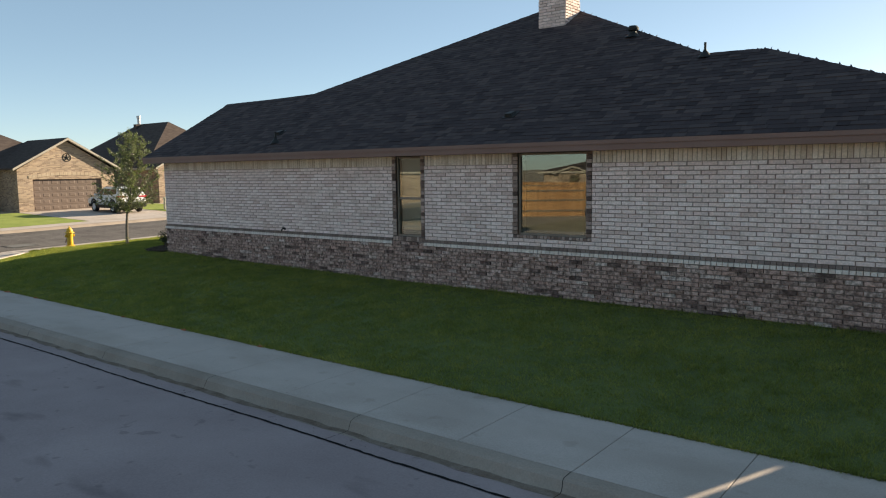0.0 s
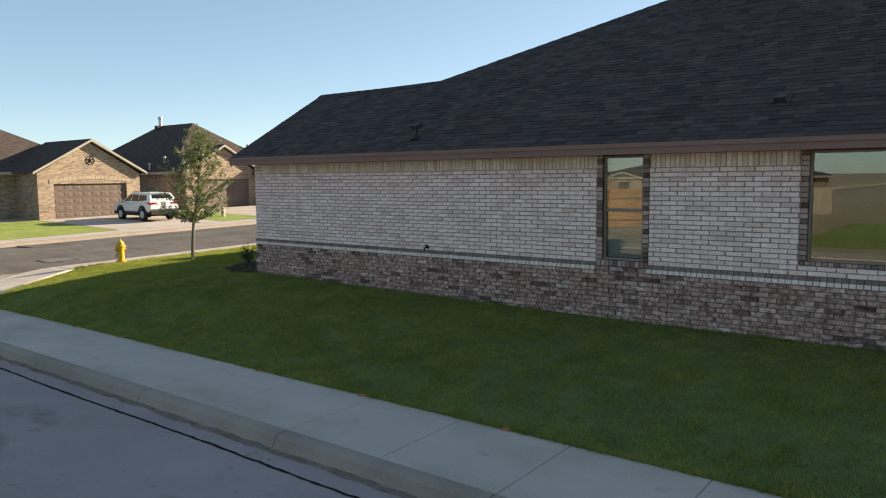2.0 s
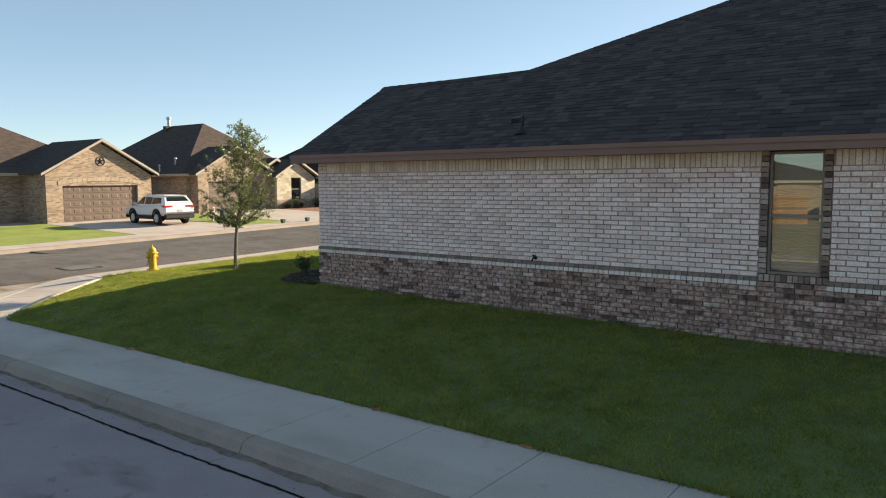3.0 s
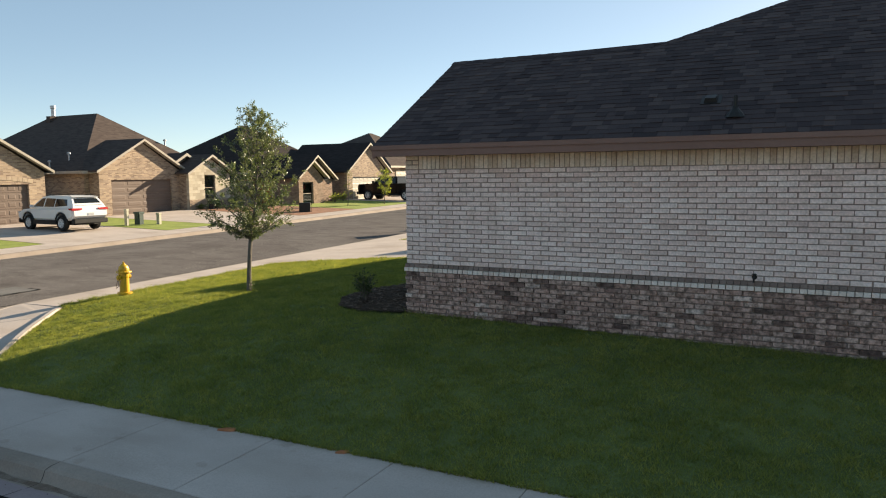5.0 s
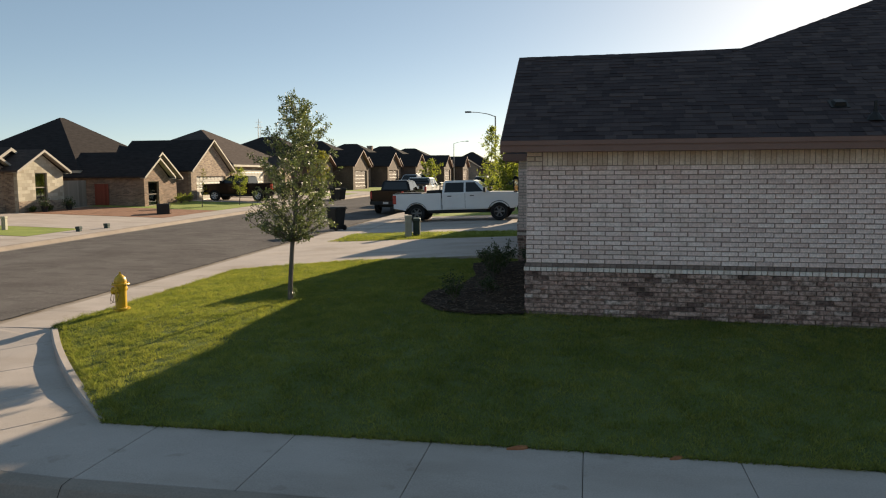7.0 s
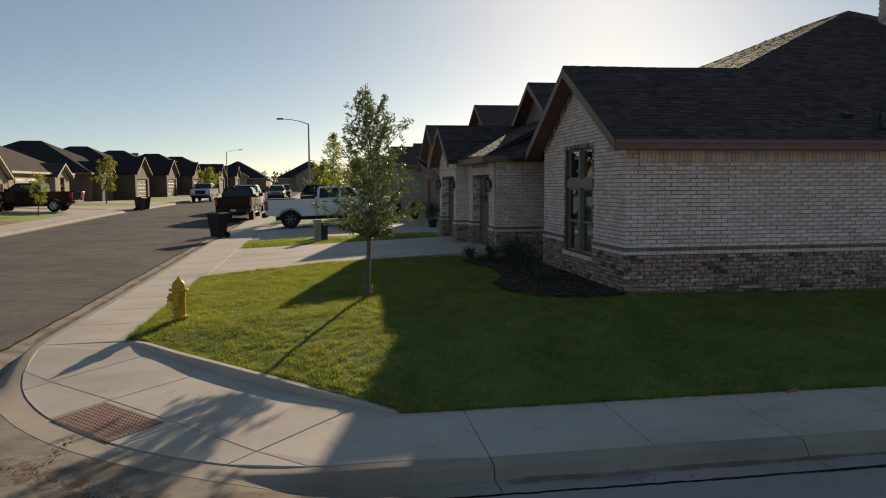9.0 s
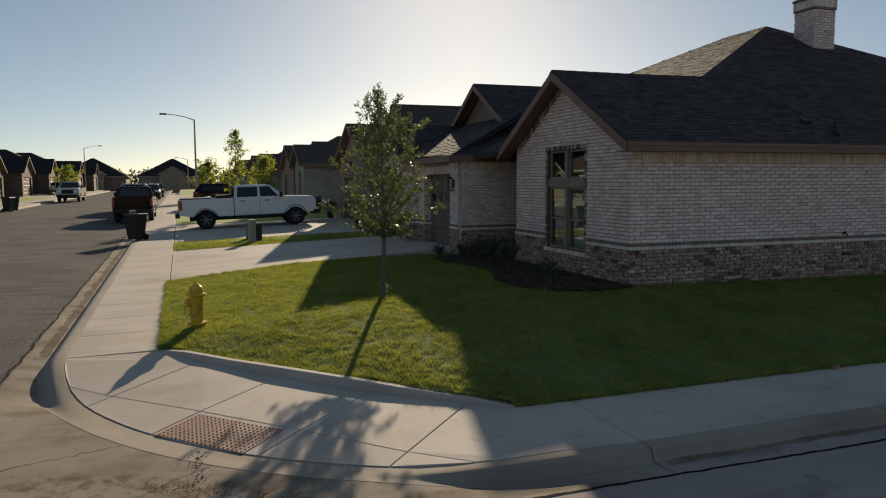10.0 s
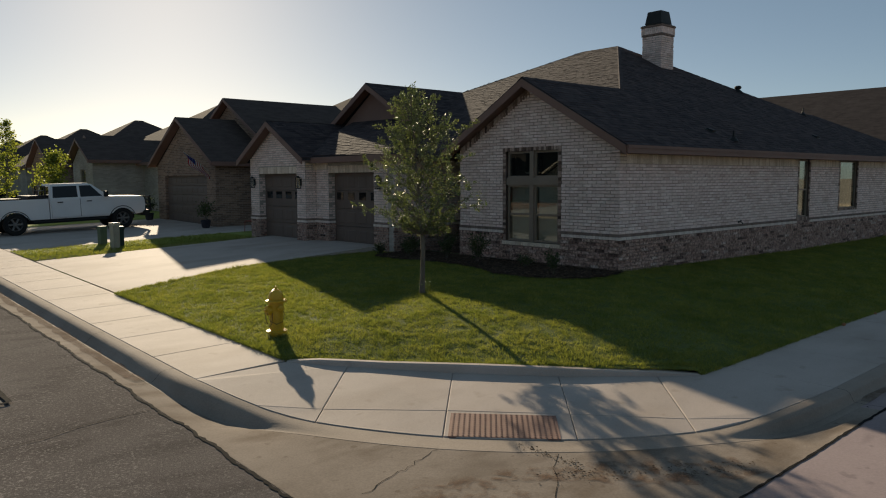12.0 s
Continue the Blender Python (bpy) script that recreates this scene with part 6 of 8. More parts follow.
# crumbs and dead leaves in the gutter
V, F = [], []
rg = random.Random(21)
for k in range(480):
    s = rg.random()
    if s < 0.6:
        u = rg.random()
        x, y = lerp(-8.6, -6.9, u) + rg.gauss(0, 0.12), lerp(-5.2, -6.4, u) + rg.gauss(0, 0.07)
        z = apron_z(x, y) - 0.004
    elif s < 0.8:
        u = rg.random()
        x, y = lerp(-8.2, -8.15, u) + rg.gauss(0, 0.05), lerp(-4.5, -5.3, u) + rg.gauss(0, 0.07)
        z = apron_z(x, y) - 0.004
    else:
        x, y = rg.uniform(-4, 16), -6.45 + rg.gauss(0, 0.12)
        z = z_side(x) - 0.132
    a, l = rg.uniform(0, 6.28), rg.uniform(0.006, 0.02)
    i = len(V)
    V += [(x + l * math.cos(a), y + l * math.sin(a), z + 0.008), (x - l * 0.4 * math.sin(a), y + l * 0.4 * math.cos(a), z + 0.016), (x - l * math.cos(a), y - l * math.sin(a), z + 0.008), (x + l * 0.4 * math.sin(a), y - l * 0.4 * math.cos(a), z + 0.013)]
    F.append((i, i + 1, i + 2, i + 3))
tagged(piece_mesh("leaf_litter", V, F, piece_mat("dry_litter", ((0, (0.05, 0.035, 0.022)), (1, (0.20, 0.13, 0.08))))), "dry leaf litter and crumbs in the gutter", "litter", kind="stuff")


# ---- more houses ----
M_DOORWHITE = speckled("cream_garage_door", (0.40, 0.37, 0.32), (0.46, 0.43, 0.375), 30, 1, 0.5, amount=0.12, bump_s=0.05)
M_TRIMW = speckled("cream_trim_paint", (0.36, 0.32, 0.26), (0.42, 0.38, 0.31), 30, 1, 0.6, amount=0.1, bump_s=0.05)
M_BROWNROOF = speckled("brown_shingles", (0.066, 0.050, 0.046), (0.105, 0.082, 0.074), 14, 2.0, 0.95, amount=0.5, stretch=(1, 1, 5), spec=0.06)
M_DARKROOF = speckled("black_shingles", (0.026, 0.022, 0.022), (0.045, 0.038, 0.037), 14, 2.0, 0.95, amount=0.5, stretch=(1, 1, 5), spec=0.06)
neighbour("house", "brick house with double gable, tall window and cream garage door", (-28.6, 39.0, 0.15), 180,
          [("window", -0.2, 3.17, 6.17, 8, None, 2.07, (4.43, 5.70, 0.15, 1.82)), ("plain", 0.4, 1.2, 5.6, 14, None, 1.98), ("garage", 0.4, -7.2, -0.9, 7, M_FARBRICK, 2.5)],
          (5.0, 17, -6.7, 5.8, 2.5), M_FARBRICK2, M_DARKROOF, M_DOORWHITE, M_TRIMW, 0.65, wsl=0.71)
neighbour("house", "tan brick house with brick chimney and wide roof", (-28.6, 53.5, opposite(53)), 180,
          [("flat", 0.6, 0.6, 5.4, 6, None, 2.62), ("window", 0.0, -4.6, -1.2, 4, None, 2.3)], (0.6, 13, -6.4, 6.6, 2.62), M_FARBRICK, M_FARROOF, M_DOORWHITE, M_TRIMW, 0.52)
FAR_L = [(70.0, -27.6), (83.6, -27.2), (96.6, -26.4), (109.8, -24.6), (124.6, -23.9)]
for k, (y, x) in enumerate(FAR_L):
    neighbour("house", "brick house with hip roof further down the street", (x, y, opposite(y)), 180,
              [("garage", -1.6, -6.6, -0.5, 6, None, 2.62), ("window", 0.2, 1.4, 5.0, 4, None, 2.62)], (1.0, 16, -6.6, 6.4, 2.62), M_DARKBRICK, M_DARKROOF, M_GARAGE, M_TRIM, 0.5)


def near_side(y):
    return z_lots(0.3, y)


neighbour("house", "grey-brown brick house with flag beside the garage", (-0.3, 23.2, near_side(23.2)), 0,
          [("garage", 0, -3.2, 3.3, 7, None, 2.62), ("plain", 2.5, -4.6, 5.6, 6, None, 2.62)], (4.5, 18, -4.6, 9.0, 2.62), M_FARBRICK2, M_BROWNROOF, M_GARAGE, M_TRIM)
neighbour("house", "pale brick house with narrow gable window", (-0.6, 38.5, near_side(38)), 0,
          [("window", -0.4, -4.2, -0.4, 6, M_FARGREY, 2.75), ("garage", 1.8, 0.6, 6.8, 6, None, 2.62)], (2.4, 16, -6.4, 7.2, 2.62), M_FARGREY, M_BROWNROOF, M_GARAGE, M_TRIM)
for k, y in enumerate((54.0, 69.5, 85.0, 100.0, 115.0)):
    neighbour("house", "brick house with hip roof further down the street", (0.3, y, near_side(y)), 0,
              [("garage", 0.0, -6.0 + 6.2 * (k % 2), 0.2 + 6.2 * (k % 2), 6, None, 2.62)], (1.6, 15, -6.2, 6.6, 2.62), M_FARGREY if k % 2 else M_FARBRICK2, M_BROWNROOF, M_GARAGE, M_TRIM)
# end of the street
for k, x in enumerate((-41.6, -25.4, -10.0, 6.4, 22.4)):
    neighbour("house", "brick house facing down the street", (x, 148.0, 0.95), 90, [("plain", 0.0, -2.6, 2.6, 6, M_FARBRICK, 3.0)], (1.5, 14, -6.5, 6.5, 2.62), M_FARBRICK2 if k % 2 else M_FARBRICK, M_DARKROOF, M_GARAGE, M_TRIM2)
# house to the east, and the plot across the side street
neighbour("house", "brick house behind with brown shingle roof and chimney", (24.27, 9.0, -0.2), 0, [], (-1.6, 10.4, -11.4, 9.0, 3.0), M_FARGREY, M_FARROOF, M_GARAGE, M_TRIM, 0.6)
neighbour("house", "tan brick house across the side street", (-6.0, -46.0, -0.6), 270, [("window", -0.2, 1.2, 4.4, 5, None, 2.5), ("window", -0.2, -6.6, -3.4, 5, None, 2.5)], (0.0, 11, -8.2, 8.2, 2.6), M_FARBRICK, M_FARROOF, M_GARAGE, M_TRIM2, 0.27, wsl=0.3)
neighbour("house", "tan brick house across the side street", (20.0, -66.0, -0.6), 270, [], (0.0, 12, -8.0, 8.0, 2.6), M_FARBRICK2, M_FARROOF, M_GARAGE, M_TRIM2, 0.3)
neighbour("house", "tan brick house beyond the wooden fence", (-26.0, -52.0, -0.6), 180, [], (0.0, 12, -6.0, 6.0, 2.7), M_FARBRICK, M_FARROOF, M_GARAGE, M_TRIM2)
M_FENCE = piece_mat("cedar_fence_board", ((0, (0.26, 0.13, 0.06)), (0.5, (0.36, 0.19, 0.09)), (1, (0.46, 0.27, 0.14))), "object", fine=20.0)
fence = thing("fence", "reddish cedar board fence across the side street", "fence")
bm = bmesh.new()
box(bm, 0, 0, 0, 0.145, 0.02, 1.89)
board = bpy.data.meshes.new("board")
bm.to_mesh(board)
bm.free()
board.materials.append(M_FENCE)
board_pale, board_red = board.copy(), board.copy()
board_pale.materials[0] = piece_mat("weathered_board", ((0, (0.26, 0.22, 0.18)), (1, (0.38, 0.33, 0.28))), "object", fine=20.0)
board_red.materials[0] = piece_mat("red_painted_board", ((0, (0.24, 0.05, 0.03)), (1, (0.32, 0.08, 0.05))), "object", fine=20.0)


def fence_run(parent, x, y, dx, dy, n, z, h=1.83, mesh=None):
    """Boards and rails from (x, y) along (dx, dy)."""
    a = math.atan2(dy, dx)
    for k in range(n):
        b = new("board", mesh or board)
        b.parent = parent
        b.matrix_world = pose(x + dx * 0.152 * k, y + dy * 0.152 * k, z, 0, 0, math.degrees(a)) @ Matrix.Diagonal((1, 1, h / 1.83, 1))
    for q in (0.3, 0.95, 1.55):
        bm = bmesh.new()
        box(bm, 0, -0.06, q, n * 0.152, -0.004, q + 0.09)
        r = part("rail", bm, M_BARK, parent)
        r.matrix_world = pose(x, y, z, 0, 0, math.degrees(a))


fence_run(fence, 2.2, -38.5, -1, 0, 120, -0.6)
fence_run(fence, -1.5, -29.5, -0.79, 0.61, 26, -0.62)
pale_fence = thing("fence", "pale weathered board fence across the side street", "fence")
fence_run(pale_fence, 2.2, -42.0, 0.42, -0.9075, 34, -0.6, 1.83, board_pale)
side_fence = thing("fence", "reddish cedar board fence between two houses", "fence")
fence_run(side_fence, 20.42, 0.15, 1, 0, 13, -0.12, 1.9)
yard = sheet("lawn_south", [-10, 0, 10, 20, 30, 45], [-60, -40, -30, -26.4, -22, -17.85], lambda x, y: z_lots(x, y) + 0.03, speckled("dry_yard", (0.31, 0.245, 0.15), (0.43, 0.345, 0.225), 5, 0.5, 0.95, amount=0.3, bump_s=0.0), "dry pale yard across the side street", "lawn")

sheet("lawn_green_south", [7.4, 9, 13, 20], [-36, -30, -24.5, -20.3], lambda x, y: z_lots(x, y) + 0.045, M_LAWNFAR, "small green lawn across the side street", "lawn")
# metal star on the opposite gable
star = thing("metal_star", "dark round metal star on the brick gable", "ornament", (-31.99, 12.0, opposite(12) + 3.62))
bm = bmesh.new()
ring = [(0.0, 0.27 * math.cos(k * math.pi / 12), 0.27 * math.sin(k * math.pi / 12)) for k in range(25)]
tube(bm, ring, 0.025, 5)
part("ring", bm, M_BLACKMETAL, star)
bm = bmesh.new()
pts = [((0.26 if k % 2 == 0 else 0.10) * math.sin(k * math.pi / 5), (0.26 if k % 2 == 0 else 0.10) * math.cos(k * math.pi / 5)) for k in range(10)]
c = bm.verts.new((0.06, 0, 0))
vs = [bm.verts.new((0.0, a, b)) for a, b in pts]
for i in range(10):
    bm.faces.new((c, vs[i], vs[(i + 1) % 10]))
part("star_plate", bm, M_BLACKMETAL, star)

# driveways, lawns and gravel along the street


def patch(name, label, category, x0, x1, y0, y1, material, lift=0.02):
    return sheet(name, list(np.linspace(x0, x1, 6)), list(np.linspace(y0, y1, 5)), lambda x, y: z_lots(x, y) + lift, material, label, category)


for y0, y1 in ((8.6, 14.9), (18.6, 25.2), (39.6, 46.4), (47.2, 53.6), (61, 67), (82, 88), (91, 97)):
    patch("driveway_far", "pale concrete driveway across the street", "driveway", -31.9, -22.34, y0, y1, M_WALK, 0.045)
for y0, y1 in ((-30, 8.5), (15.0, 18.5), (31.5, 39.5), (53.7, 60.9), (67.1, 81.9), (88.1, 90.9), (97.1, 130)):
    patch("lawn_far", "green mown front lawn across the street", "lawn", -31.9, -22.34, y0, y1, M_LAWNFAR, 0.05)
patch("gravel_bed", "reddish brown gravel front yard", "gravel", -31.4, -22.34, 25.3, 31.4, M_GRAVEL, 0.05)
for y0, y1 in ((17.4, 26.6), (39.5, 45.5), (48, 54), (69.7, 75.7), (79, 85)):
    patch("driveway_near", "pale concrete driveway of a neighbouring house", "driveway", -8.58, 2.2, y0, y1, M_WALK, 0.045)
for y0, y1 in ((14.0, 17.3), (26.7, 39.4), (45.6, 47.9), (54.1, 69.6), (75.8, 78.9), (85.1, 130)):
    patch("lawn_near", "green front lawn beside a driveway", "lawn", -8.58, 4.0, y0, y1, M_LAWNFAR, 0.05 if y0 > 15 else 0.06)
pg = []
rg2 = np.random.default_rng(12)
for x, y in rg2.uniform((-8.58, 14.0), (-1.3, 17.3), (15000, 2)):
    pg.append((x, y, z_lots(x, max(y, 15.3)) + 0.06))
grass("grass_strip", np.array(pg), 0.055, 0.016, 9, "grass strip between two driveways", M_GRASS)

# ---- vehicles ----
M_TYRE = speckled("tyre_rubber", (0.012, 0.012, 0.012), (0.022, 0.022, 0.022), 40, 4, 0.85)
M_RIM = speckled("alloy_rim", (0.58, 0.58, 0.59), (0.70, 0.70, 0.70), 30, 6, 0.4, 0.2)
M_STEELRIM = speckled("dull_steel_rim", (0.10, 0.10, 0.10), (0.20, 0.195, 0.19), 30, 6, 0.45, 0.4)
M_AUTOGLASS, _n, _l, _b = base_mat("tinted_car_glass", 0.04, 0.0, 0.4)
_b.inputs["Base Color"].default_value = (0.010, 0.012, 0.013, 1)
M_CHROME = speckled("chrome", (0.6, 0.6, 0.6), (0.7, 0.7, 0.7), 10, 2, 0.15, 1.0, bump_s=0.02)
M_BLACKPLASTIC = speckled("black_plastic", (0.012, 0.012, 0.013), (0.02, 0.02, 0.021), 60, 4, 0.6)
M_REDLAMP = speckled("red_tail_lamp", (0.35, 0.012, 0.010), (0.45, 0.02, 0.015), 30, 4, 0.2, spec=0.6)
M_CLEARLAMP = speckled("clear_headlamp", (0.5, 0.5, 0.5), (0.65, 0.65, 0.65), 30, 4, 0.12, 0.3)


def paint(name, col):
    m, n, l, b = base_mat(name, 0.28, 0.0, 0.5)
    b.inputs["Roughness"].default_value = 0.30 if col[0] > 0.1 else 0.10
    b.inputs["Specular IOR Level"].default_value = 0.5 if col[0] > 0.1 else 0.2
    b.inputs["Coat Weight"].default_value = 0.25 if col[0] > 0.1 else 0.0
    c = ramp(m, noise_node(m, 1.2, 3), ((0.3, tuple(0.92 * v for v in col)), (0.7, col)))
    l.new(c, b.inputs["Base Color"])
    return m


P_WHITE, P_BLACK, P_SILVER, P_GREY, P_DKRED = paint("white_car_paint", (0.72, 0.72, 0.72)), paint("black_car_paint", (0.006, 0.006, 0.007)), paint("silver_car_paint", (0.45, 0.46, 0.47)), paint("grey_car_paint", (0.12, 0.12, 0.13)), paint("dark_red_car_paint", (0.10, 0.015, 0.015))


def extrude_side(bm, prof, y0, y1, bev=0.0):
    n = len(prof)
    a = [bm.verts.new((x, y0, z)) for x, z in prof]
    b = [bm.verts.new((x, y1, z)) for x, z in prof]
    f0, f1 = bm.faces.new(a), bm.faces.new(b[::-1])
    for i in range(n):
        bm.faces.new((a[i], b[i], b[(i + 1) % n], a[(i + 1) % n]))
    if bev:
        ed = [e for f in (f0, f1) for e in f.edges]
        bmesh.ops.bevel(bm, geom=ed, offset=bev, segments=2, affect="EDGES", clamp_overlap=True)
    bmesh.ops.recalc_face_normals(bm, faces=bm.faces)


def arch(xc, r, zb, n=9):
    """Points of a wheel arch from front to back along the sill at height zb."""
    h = zb
    a0 = math.asin(max(-1, min(1, (h - 0.40) / r)))
    return [(xc + r * math.cos(a), 0.40 + r * math.sin(a)) for a in np.linspace(a0, math.pi - a0, n)]


def wheel(parent, x, y, r, w, rim):
    wh = new("wheel")
    wh.parent = parent
    wh.location = (x, y, r)
    s = 1 if y > 0 else -1
    bm = bmesh.new()
    lathe(bm, [(r * 0.62, -w / 2 + 0.01), (r * 0.92, -w / 2), (r, -w / 2 + 0.04), (r, w / 2 - 0.04), (r * 0.92, w / 2), (r * 0.62, w / 2 - 0.01)], 28, axis="y", caps=False)
    part("tyre", bm, M_TYRE, wh)
    bm = bmesh.new()
    q = s * w / 2
    lathe(bm, [(r * 0.63, q - s * 0.02), (r * 0.60, q - s * 0.005), (r * 0.54, q - s * 0.06), (r * 0.52, q - s * 0.10)], 24, axis="y", caps=False)
    for k in range(6):
        a = k * math.pi / 3
        c, d = math.cos(a), math.sin(a)
        e, f = -d * 0.035, c * 0.035
        solid(bm, [(c * 0.05 + e, q - s * 0.03, d * 0.05 + f), (c * 0.05 - e, q - s * 0.03, d * 0.05 - f), (c * r * 0.58 - e, q - s * 0.015, d * r * 0.58 - f), (c * r * 0.58 + e, q - s * 0.015, d * r * 0.58 + f)],
              [(c * 0.05 + e, q - s * 0.07, d * 0.05 + f), (c * 0.05 - e, q - s * 0.07, d * 0.05 - f), (c * r * 0.58 - e, q - s * 0.06, d * r * 0.58 - f), (c * r * 0.58 + e, q - s * 0.06, d * r * 0.58 + f)])
    lathe(bm, [(0.07, q - s * 0.10), (0.07, q - s * 0.02), (0.05, q - s * 0.012)], 12, axis="y")
    bmesh.ops.recalc_face_normals(bm, faces=bm.faces)
    part("rim", bm, rim, wh)
    bm = bmesh.new()
    lathe(bm, [(r * 0.58, q - s * 0.09), (r * 0.58, q - s * 0.12)], 20, axis="y")
    part("brake_disc", bm, M_TYRE, wh)


def side_pane(bm, quad, s):
    """A pane on the slanted cab side: quad of (x, z, half width)."""
    a = [(x, s * (h + 0.004), z) for x, z, h in quad]
    b = [(x, s * (h - 0.02), z) for x, z, h in quad]
    solid(bm, a, b)
    bmesh.ops.recalc_face_normals(bm, faces=bm.faces)


def pickup(label, loc, rz, body, wb=3.9, L=6.3, guard=False, tonneau=False, tilt=0.0, gear=False, cabx=0.80, rim=None):
    t = thing("pickup_truck", label, "pickup truck", loc, rz, group="parked vehicles")
    if tilt:
        t.matrix_world = pose(*loc, 0, -tilt, rz)
    r, W = 0.43, 0.99
    f, b = wb / 2, -wb / 2
    nose, tail = f + 0.98, b - (L - wb - 0.98)
    cab = b + cabx        # rear wall of the cab
    zs = 0.56
    prof = [(cab, zs), (cab, 1.36), (f - 0.5, 1.38), (f - 0.1, 1.37), (nose - 0.14, 1.33), (nose - 0.02, 1.24), (nose, 0.95), (nose - 0.01, 0.72), (nose - 0.06, zs + 0.06)] + arch(f, 0.53, zs)
    bm = bmesh.new()
    extrude_side(bm, prof, -W, W, 0.06)
    part("body", bm, body, t)
    for s in (-1, 1):
        prof = [(tail + 0.02, zs + 0.12), (tail, 1.38), (cab - 0.03, 1.38), (cab - 0.03, zs)] + arch(b, 0.53, zs)
        bm = bmesh.new()
        extrude_side(bm, prof, s * W if s > 0 else -W, s * (W - 0.12) if s > 0 else -W + 0.12, 0.03)
        part("bed_side", bm, body, t)
        bm = bmesh.new()
        box(bm, tail - 0.01, s * W - 0.10 if s > 0 else -W - 0.012, 0.90, tail + 0.16, s * W + 0.012 if s > 0 else -W + 0.10, 1.33)
        part("tail_lamp", bm, M_REDLAMP, t)
        bm = bmesh.new()
        box(bm, nose - 0.17, s * 0.72 - 0.2, 0.95, nose + 0.012, s * 0.72 + 0.2, 1.18)
        part("headlamp", bm, M_CLEARLAMP, t)
        bm = bmesh.new()
        box(bm, f - 0.72, s * (W + 0.13) - 0.12, 1.38, f - 0.60, s * (W + 0.13) + 0.12, 1.60)
        box(bm, f - 0.68, min(s * (W - 0.05), s * (W + 0.05)), 1.36, f - 0.62, max(s * (W - 0.05), s * (W + 0.05)), 1.42)
        part("mirror", bm, M_BLACKPLASTIC, t)
        for x in (cab + 0.28, cab + 1.38):
            bm = bmesh.new()
            box(bm, x, s * (W + 0.01) - 0.02, 1.20, x + 0.2, s * (W + 0.01) + 0.02, 1.24)
            part("door_handle", bm, M_BLACKPLASTIC, t)
        for xc in (f, b):
            ring = arch(xc, 0.545, zs)
            bm = bmesh.new()
            tube(bm, [(x, s * (W + 0.004), z) for x, z in ring], 0.016, 5)
            part("arch_trim", bm, M_BLACKPLASTIC, t)
        bm = bmesh.new()
        tube(bm, [(b + 0.65, s * 0.93, 0.47), (f - 0.65, s * 0.93, 0.47)], 0.05, 8)
        part("side_step", bm, M_BLACKPLASTIC, t)
        bm = bmesh.new()
        box(bm, cab + 1.13, s * W - 0.003, 0.62, cab + 1.145, s * W + 0.003, 1.33)
        part("door_gap", bm, M_BLACKPLASTIC, t)
    bm = bmesh.new()
    box(bm, tail, -W + 0.13, 0.70, tail + 0.07, W - 0.13, 1.37)
    part("tailgate", bm, body, t)
    bm = bmesh.new()
    box(bm, tail + 0.07, -W + 0.12, 0.66, cab - 0.03, W - 0.12, 0.74)
    part("bed_floor", bm, M_BLACKPLASTIC, t)
    if tonneau or gear:
        bm = bmesh.new()
        box(bm, tail + 0.08, -W + 0.03, 1.38, cab - (1.0 if gear else 0.05), W - 0.03, 1.43)
        part("bed_cover", bm, M_BLACKPLASTIC, t)
    if gear:
        bm = bmesh.new()
        box(bm, cab - 0.75, -W + 0.06, 1.10, cab - 0.12, W - 0.06, 1.52)
        part("tool_box", bm, M_BLACKPLASTIC, t)
        bm = bmesh.new()
        for y in (-0.8, 0.8):
            tube(bm, [(cab - 0.12, y, 1.3), (cab - 0.10, y, 1.88)], 0.03, 6)
        for z in (1.5, 1.7, 1.88):
            tube(bm, [(cab - 0.11, -0.8, z), (cab - 0.11, 0.8, z)], 0.022, 6)
        part("headache_rack", bm, M_BLACKMETAL, t)
    # cab
    x0, x1, xr0, xr1, zb, zt, hb, ht = cab, f - 0.42, cab + 0.07, f - 1.18, 1.35, 1.96, 0.95, 0.79
    bm = bmesh.new()
    solid(bm, [(x0, -hb, zb), (x1, -hb, zb), (x1, hb, zb), (x0, hb, zb)], [(xr0, -ht, zt), (xr1, -ht, zt), (xr1, ht, zt), (xr0, ht, zt)])
    bmesh.ops.recalc_face_normals(bm, faces=bm.faces)
    bmesh.ops.bevel(bm, geom=[e for e in bm.edges if min(v.co.z for v in e.verts) > zb + 0.05 or abs(e.verts[0].co.z - e.verts[1].co.z) > 0.3], offset=0.07, segments=2, affect="EDGES")
    part("cab", bm, body, t)

    def hw(z):
        return lerp(hb, ht, (z - zb) / (zt - zb))

    def fx(z):
        return lerp(x1, xr1, (z - zb) / (zt - zb))

    def bx_(z):
        return lerp(x0, xr0, (z - zb) / (zt - zb))
    z0, z1 = 1.40, 1.86
    xm = cab + 1.12
    for s in (-1, 1):
        for q in ([(bx_(z0) + 0.12, z0), (xm - 0.05, z0), (xm - 0.05, z1), (bx_(z1) + 0.12, z1)], [(xm + 0.05, z0), (fx(z0) - 0.28, z0), (fx(z1) - 0.12, z1), (xm + 0.05, z1)]):
            bm = bmesh.new()
            side_pane(bm, [(x, z, hw(z)) for x, z in q], s)
            part("side_window", bm, M_AUTOGLASS, t)
    bm = bmesh.new()
